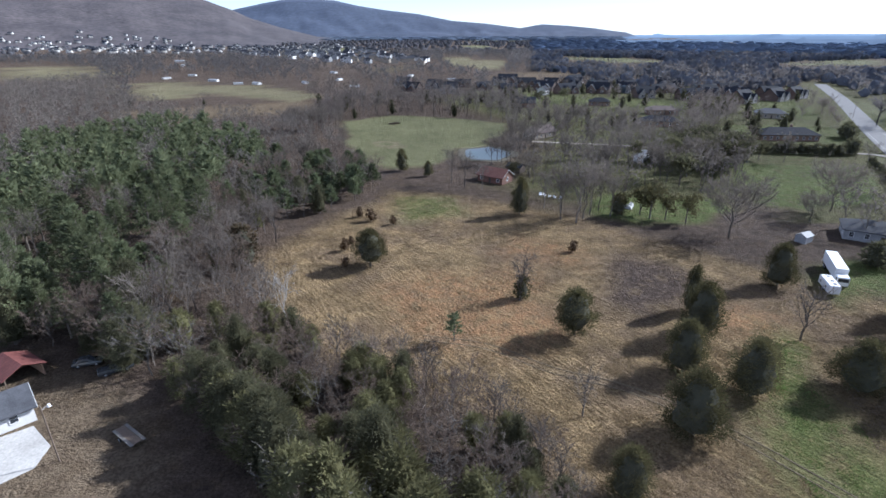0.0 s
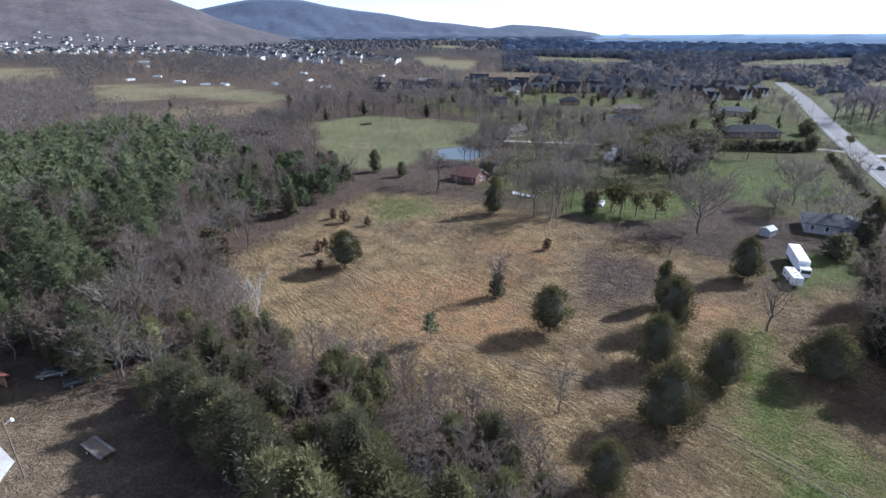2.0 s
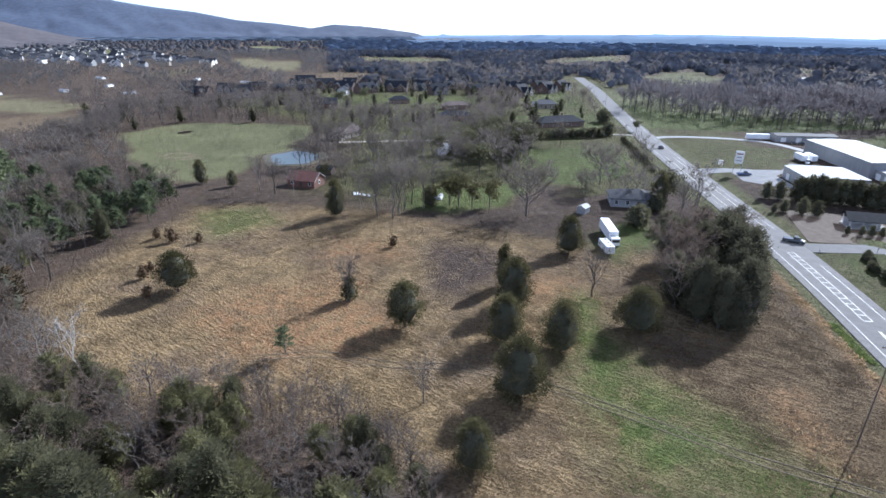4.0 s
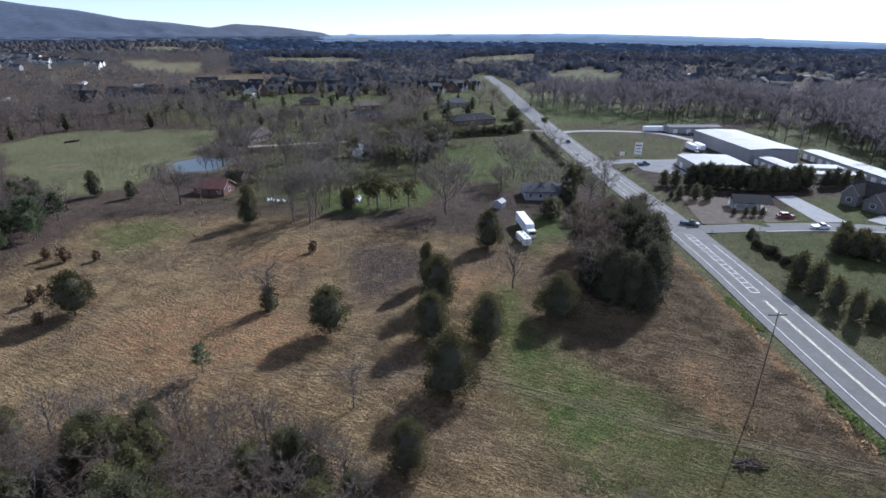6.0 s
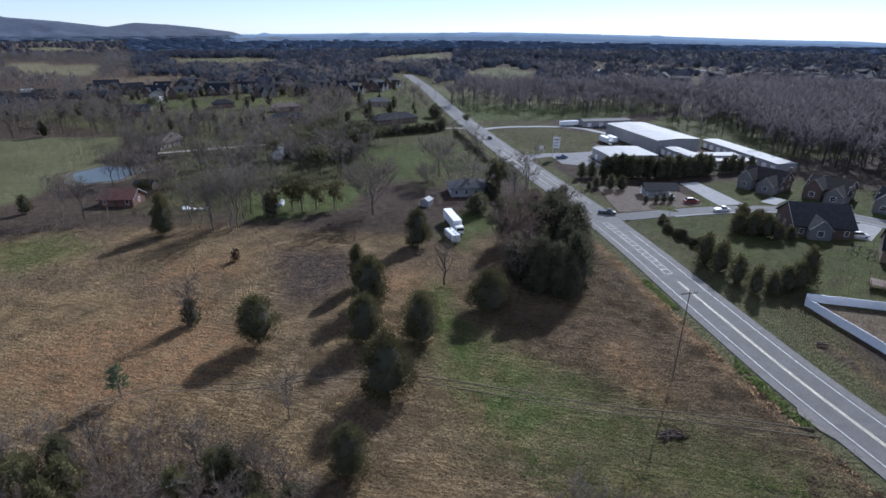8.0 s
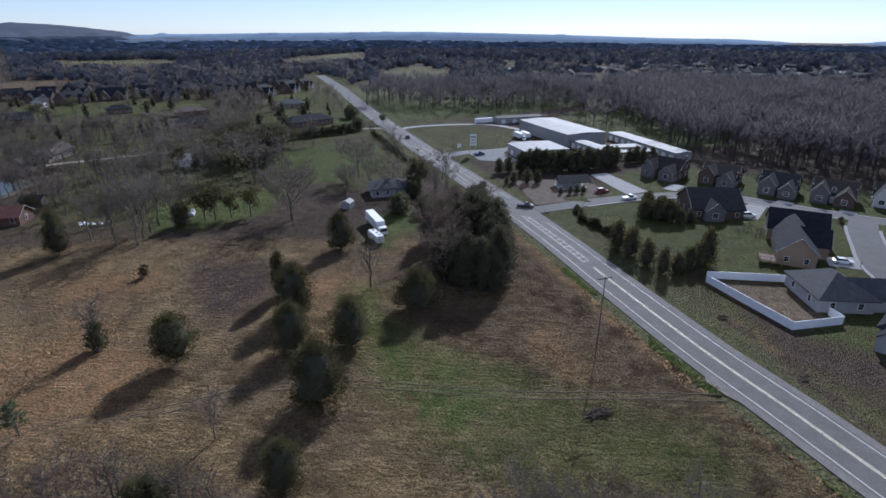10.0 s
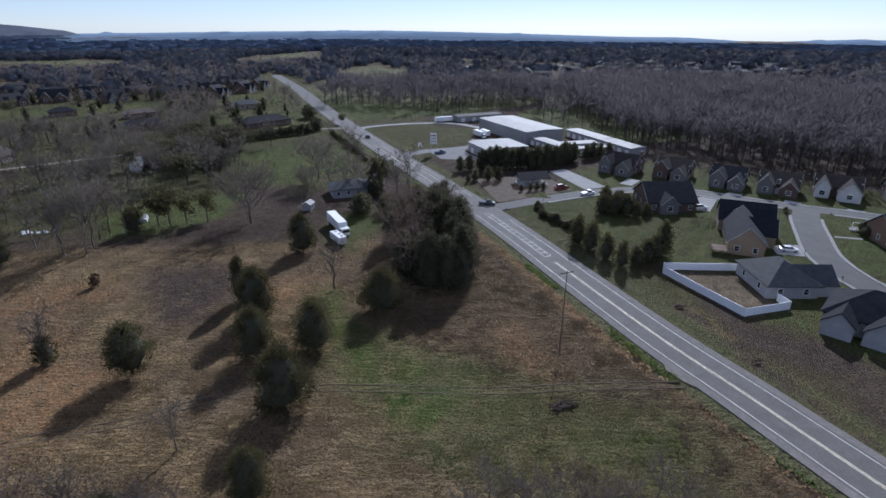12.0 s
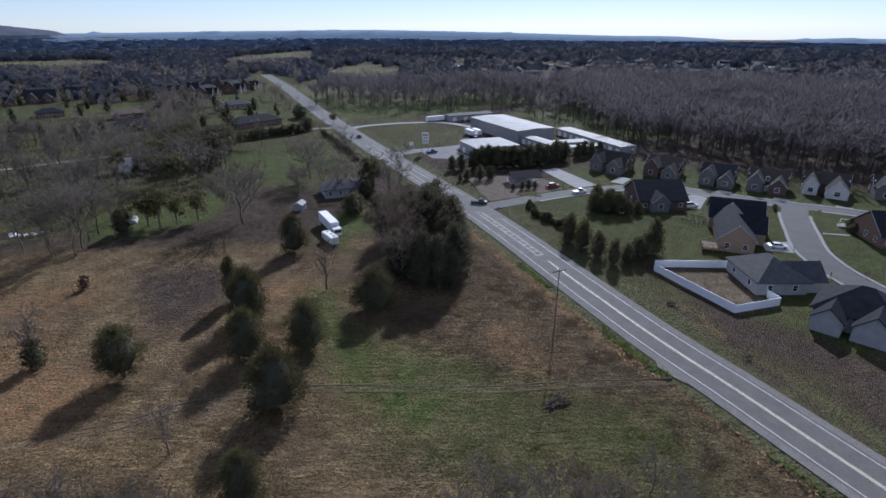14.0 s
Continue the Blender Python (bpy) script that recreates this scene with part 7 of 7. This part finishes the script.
def house_arrays(maker):
    """Triangles of a distant house's walls or roofs: a long body and a crossing gable."""
    out = []
    for cx, cy, L, D, h, rh, quarter in ((0, 0, 13, 10, 5.2, 3.4, False), (-2.6, -3.4, 6.2, 5.4, 4.8, 2.5, True)):
        bm = bmesh.new()
        maker(bm, 0, 0, L, D, h, rh)
        bmesh.ops.triangulate(bm, faces=bm.faces[:])
        bm.verts.index_update()
        v = np.array([q.co[:] for q in bm.verts])
        f = np.array([[q.index for q in t.verts] for t in bm.faces])
        bm.free()
        if quarter:
            v = np.stack([-v[:, 1], v[:, 0], v[:, 2]], 1)
        out.append((v + (cx, cy, 0), f))
    return join(out)


def distant_houses(label, pts, lo, hi, seed, z=0.0):
    walls = fast_mesh("distant_houses", strew([house_arrays(gable_wall)], pts, lo, hi, seed, z), M_PALEWALLS, label, "houses")
    fast_mesh("roofs", strew([house_arrays(gable_roof)], pts, lo, hi, seed, z), M_SHINGLE, "dark shingled roofs", "houses", parent=walls)


M_PALEWALLS = mat("pale_siding", (0.34, 0.32, 0.29), (0.52, 0.51, 0.49), 0.02, 0.8, 0, 0, 0, 0.3)
distant_houses("pale dark-roofed houses crowding the far suburb", sub_pts[110:], 0.9, 1.2, 63)
DARK_HOUSES = [far_house("house", "dark-roofed brick house with steep gables among trees", 17, 11, 3.4, 4.6, M_DARKBRICK, M_SHINGLE, "far brick houses"), far_house("house", "dark-roofed brick house with pale gable among trees", 15, 12, 3.6, 4.8, M_DARKBRICK, M_SHINGLE, "far brick houses", True, M_STONE)]
for k, (x, y) in enumerate(FAR_BRICK):
    plant(DARK_HOUSES[k % 2], x, y, RNG.uniform(0.95, 1.2), RNG.uniform(-40, 40))
BARNS = [far_house("barn", "long white metal barn in the distance", 26, 10, 3.6, 2.2, M_WHITEWALL, M_METALROOF, "far barns")]
for x, y, s in FARM_PLACES + EAST_SHEDS:
    plant(BARNS[0], x, y, 0.75 * s)
distant_houses("pale houses scattered between far trees", np.concatenate([spread_points(FOOTHILL_HOMES, 42, 52)[:110], spread_points(EAST_HOMES, 38, 53)[:130]]), 0.9, 1.3, 64)


# ---- mountains ----
def ridge(name, label, crest, d_crest, d_foot, material, rough_, seed):
    """A wooded ridge: crest is a row of (heading, elevation angle) in degrees."""
    az = np.linspace(crest[0][0], crest[-1][0], 150)
    el = np.interp(az, [c[0] for c in crest], [c[1] for c in crest])
    rows, n = 16, len(az)
    verts = []
    for j in range(rows):
        t = j / (rows - 1)
        dd = d_foot + (d_crest - d_foot) * t
        for a, e in zip(az, el):
            top = 54 + d_crest * math.tan(radians(e))
            wob = noise.noise((a * 0.35, t * 3.0, seed)) + 0.5 * noise.noise((a * 1.1, t * 6.0, seed + 3))
            foot = min(-6.0, top - 22)
            z = foot + (top - foot) * (t ** 1.35) + rough_ * wob * math.sin(math.pi * t) + (rough_ * 0.06 * noise.noise((a * 4.0, 0.0, seed)) if j == rows - 1 else 0)
            verts.append((dd * math.sin(radians(a)), dd * math.cos(radians(a)), z))
    faces = [(j * n + i, (j + 1) * n + i, (j + 1) * n + i + 1, j * n + i + 1) for j in range(rows - 1) for i in range(n - 1)]
    back = [(v[0] * 1.04, v[1] * 1.04, -60) for v in verts[-n:]]
    k = len(verts)
    verts += back
    faces += [((rows - 1) * n + i, k + i, k + i + 1, (rows - 1) * n + i + 1) for i in range(n - 1)]
    slope = np.array(verts[:rows * n]).reshape(rows, n, 3)
    ob = mesh_object(name, verts, faces, material)
    ob.data.polygons.foreach_set("use_smooth", [True] * len(ob.data.polygons))
    tagged(ob, label, "mountain", kind="structure")
    return slope


SLOPE = ridge("mountain", "brown wooded mountain slope rising beyond the far houses", [(-60, 4.0), (-50, 4.9), (-42, 4.9), (-36.6, 4.58), (-29.1, 4.0), (-22.3, 2.53), (-20, 1.71), (-18.6, 1.05), (-15.7, 0.16), (-12.5, -0.61), (-10, -0.9)], 3300, 2000, M_MOUNTAIN, 15, 2.0)
ridge("mountain_ridge", "wooded mountain ridge on the horizon, blue haze in its colour", [(-26, 0.6), (-19.8, 1.76), (-17, 2.35), (-15.4, 2.63), (-13.3, 2.79), (-10.6, 2.62), (-8.5, 2.19), (-5.8, 1.79), (-2.5, 1.44), (0.9, 0.81), (4.3, 0.55), (7.7, 0.13), (9.8, 0.48), (12.6, 0.32), (14.7, 0.11), (17.9, -0.29), (19, -0.7)], 4800, 3900, M_RIDGE, 26, 7.0)
HILLTOPS = [(12, -0.95), (17, -0.52), (24, -0.47), (34, -0.38), (45, -0.32), (52, -0.45), (58.7, -0.61), (64.3, -0.76), (68, -0.86), (74.6, -0.92), (80.3, -1.26), (84, -1.10), (87, -0.98), (92, -1.02), (104, -0.90)]
ridge("backdrop", "low hills along the horizon, glowing pale blue for haze", HILLTOPS, 4900, 4500, M_HILLS, 30, 11.0)
ridge("backdrop", "wooded lowland before the far hills, glowing blue for haze", [(a, e - 0.20 - 0.06 * math.sin(a * 0.7)) for a, e in HILLTOPS], 4000, 3300, M_LOWLAND, 40, 14.0)

ridge("backdrop", "wooded lowland before the hills, dim blue glow for haze", [(a, e - 0.40 - 0.05 * math.sin(a * 0.9)) for a, e in HILLTOPS], 2950, 2150, M_LOWLAND_NEAR, 34, 17.0)

# homes on the foot of the mountain, in curving rows
rng_h = np.random.default_rng(55)
slope_pts = []
for k in range(80):
    i = int(np.interp(rng_h.uniform(-40.5, -24), (-60, -10), (0, 149)))
    t = 0.4 + 3.6 * rng_h.uniform() ** 1.4
    slope_pts.append(SLOPE[int(t), i] + (SLOPE[int(t) + 1, i] - SLOPE[int(t), i]) * (t - int(t)))
slope_z = {(q[0], q[1]): q[2] - 0.5 for q in slope_pts}
distant_houses("pale houses in rows on the mountain's foot", np.array(slope_pts)[:, :2], 0.8, 1.15, 65, lambda x, y: slope_z[(x, y)])

# ---- grass and brush ----
def tufts(pts, h, w, seed):
    """Two leaning blades' fans at each place."""
    rng = np.random.default_rng(seed)
    n = len(pts)
    out = []
    for k in range(2):
        a = rng.uniform(0, 6.283, n)
        hh, ww = h * rng.uniform(0.5, 1.35, n), w * rng.uniform(0.6, 1.3, n)
        dx, dy = np.cos(a) * ww / 2, np.sin(a) * ww / 2
        lean = rng.normal(0, 1.0, (n, 2)) * hh[:, None]
        z0 = np.full(n, -0.25)
        tri = np.stack([np.stack([pts[:, 0] - dx, pts[:, 1] - dy, z0], 1), np.stack([pts[:, 0] + dx, pts[:, 1] + dy, z0], 1), np.stack([pts[:, 0] + lean[:, 0], pts[:, 1] + lean[:, 1], hh], 1)], 1)
        out.append((tri.reshape(-1, 3), np.arange(3 * n).reshape(-1, 3)))
    return join(out)


rng_g = np.random.default_rng(77)
gp = np.concatenate([np.stack([rng_g.uniform(-50, 115, 120000), rng_g.uniform(-20, 185, 120000)], 1), np.stack([rng_g.uniform(-20, 110, 150000), rng_g.uniform(-20, 85, 150000)], 1)])
MEADOW = FIELD[:8] + [(104, 100), (121, 92), (112, 68), (98, 44), (84, 19), (72, -4), (66, -14)] + FIELD[13:]
gp = gp[inside(MEADOW, gp[:, 0], gp[:, 1])]
rd_ = edge_distance(ROAD, gp[:, 0], gp[:, 1], False)
gp, rd_ = gp[rd_ > 6.0], rd_[rd_ > 6.0]
keep = edge_distance(TRACK, gp[:, 0], gp[:, 1], False) > 1.1
gp, rd_ = gp[keep], rd_[keep]
clumpy = np.array([noise.noise((a * 0.35, b * 0.35, 2.0)) + 0.6 * noise.noise((a * 0.9 + b * 0.7, (b - a) * 0.16, 6.0)) for a, b in gp])
wander = np.array([noise.noise((a * 0.07, b * 0.07, 4.0)) for a, b in gp])
in_green = (inside(GREEN_STRIP, gp[:, 0] + 5 * wander, gp[:, 1]) & (clumpy + 0.5 * wander > -0.25)) | (inside(GREEN_LOW, gp[:, 0] + 6 * wander, gp[:, 1]) & (wander + 0.5 * rng_g.normal(size=len(gp)) > 0)) | inside(GREEN_PATCH, gp[:, 0], gp[:, 1])
in_rust = (rd_ > 8.2) & (rd_ < 10.4 + 2.0 * wander) & (rng_g.uniform(size=len(gp)) < 0.2)
for q in RUST_PATCHES:
    in_rust |= inside(q, gp[:, 0] + rng_g.normal(0, 2.2, len(gp)), gp[:, 1] + rng_g.normal(0, 2.2, len(gp))) & (rng_g.uniform(size=len(gp)) < 0.45)
in_rust &= ~in_green
verge_ = (rd_ <= 8.2) & ~in_rust
roadside = inside([(58, 72), (86, 62), (112, 80), (98, 56), (84, 22), (66, -14), (50, -10), (64, 20), (60, 50)], gp[:, 0], gp[:, 1])
brushy = inside(BRUSH_PATCH, gp[:, 0] + rng_g.normal(0, 1.5, len(gp)), gp[:, 1] + rng_g.normal(0, 1.5, len(gp)))
tall = np.clip(0.75 + 1.1 * clumpy, 0.25, 1.7)
rest = ~in_green & ~in_rust & ~verge_ & (clumpy > -0.35)
for nm, m_, pick, h_, w_, lab in (
        ("dull_grass", M_BLADES_DULL, rest & roadside & (clumpy > 0.0), 0.20, 0.30, "dull brown weeds and grass beside the highway"),
        ("dry_grass", M_BLADES, rest & ~roadside & ~brushy & (clumpy > 0.0), 0.17, 0.34, "tufts of tan broomsedge over the field"),
        ("rusty_sedge", M_BLADES_RUST, in_rust & (clumpy > -0.3), 0.30, 0.34, "rust orange sedge tufts in patches and along the ditch"),
        ("green_grass", M_GRASS_G, (in_green | (verge_ & (wander > 0))) & (clumpy > -0.3), 0.15, 0.34, "low green weeds in the field and on the verge")):
    fast_mesh(nm, tufts(gp[pick], h_ * tall[pick], w_, len(nm)), m_, lab, "grass")

BRUSHY = [BRUSH_PATCH, [(52, 138), (72, 128), (84, 118), (80, 112), (64, 122), (50, 132)], [(60, 150), (84, 136), (92, 126), (84, 122), (66, 134), (54, 144)], [(-2, 93), (8, 95), (10, 90), (0, 88)], [(48, 84), (52, 84), (52, 79), (48, 79)]]
thin_brush = []
for k, q in enumerate(BRUSHY):
    b = spread_points(q, 1.0 if k != 1 else 1.6, 80 + k)
    if len(b):
        thin_brush.append(b)
(v, f), (v2, f2) = bare_data(1.5, 0.9, 301, limbs=4, subs=1, twigs=6, fork=0.05, thin=1.2)
fast_mesh("dead_brush", strew([join([(v, f), (v2, f2)])], np.concatenate(thin_brush), 0.5, 1.1, 15), M_BRUSH, "dark brown dead brush and briars", "brush")
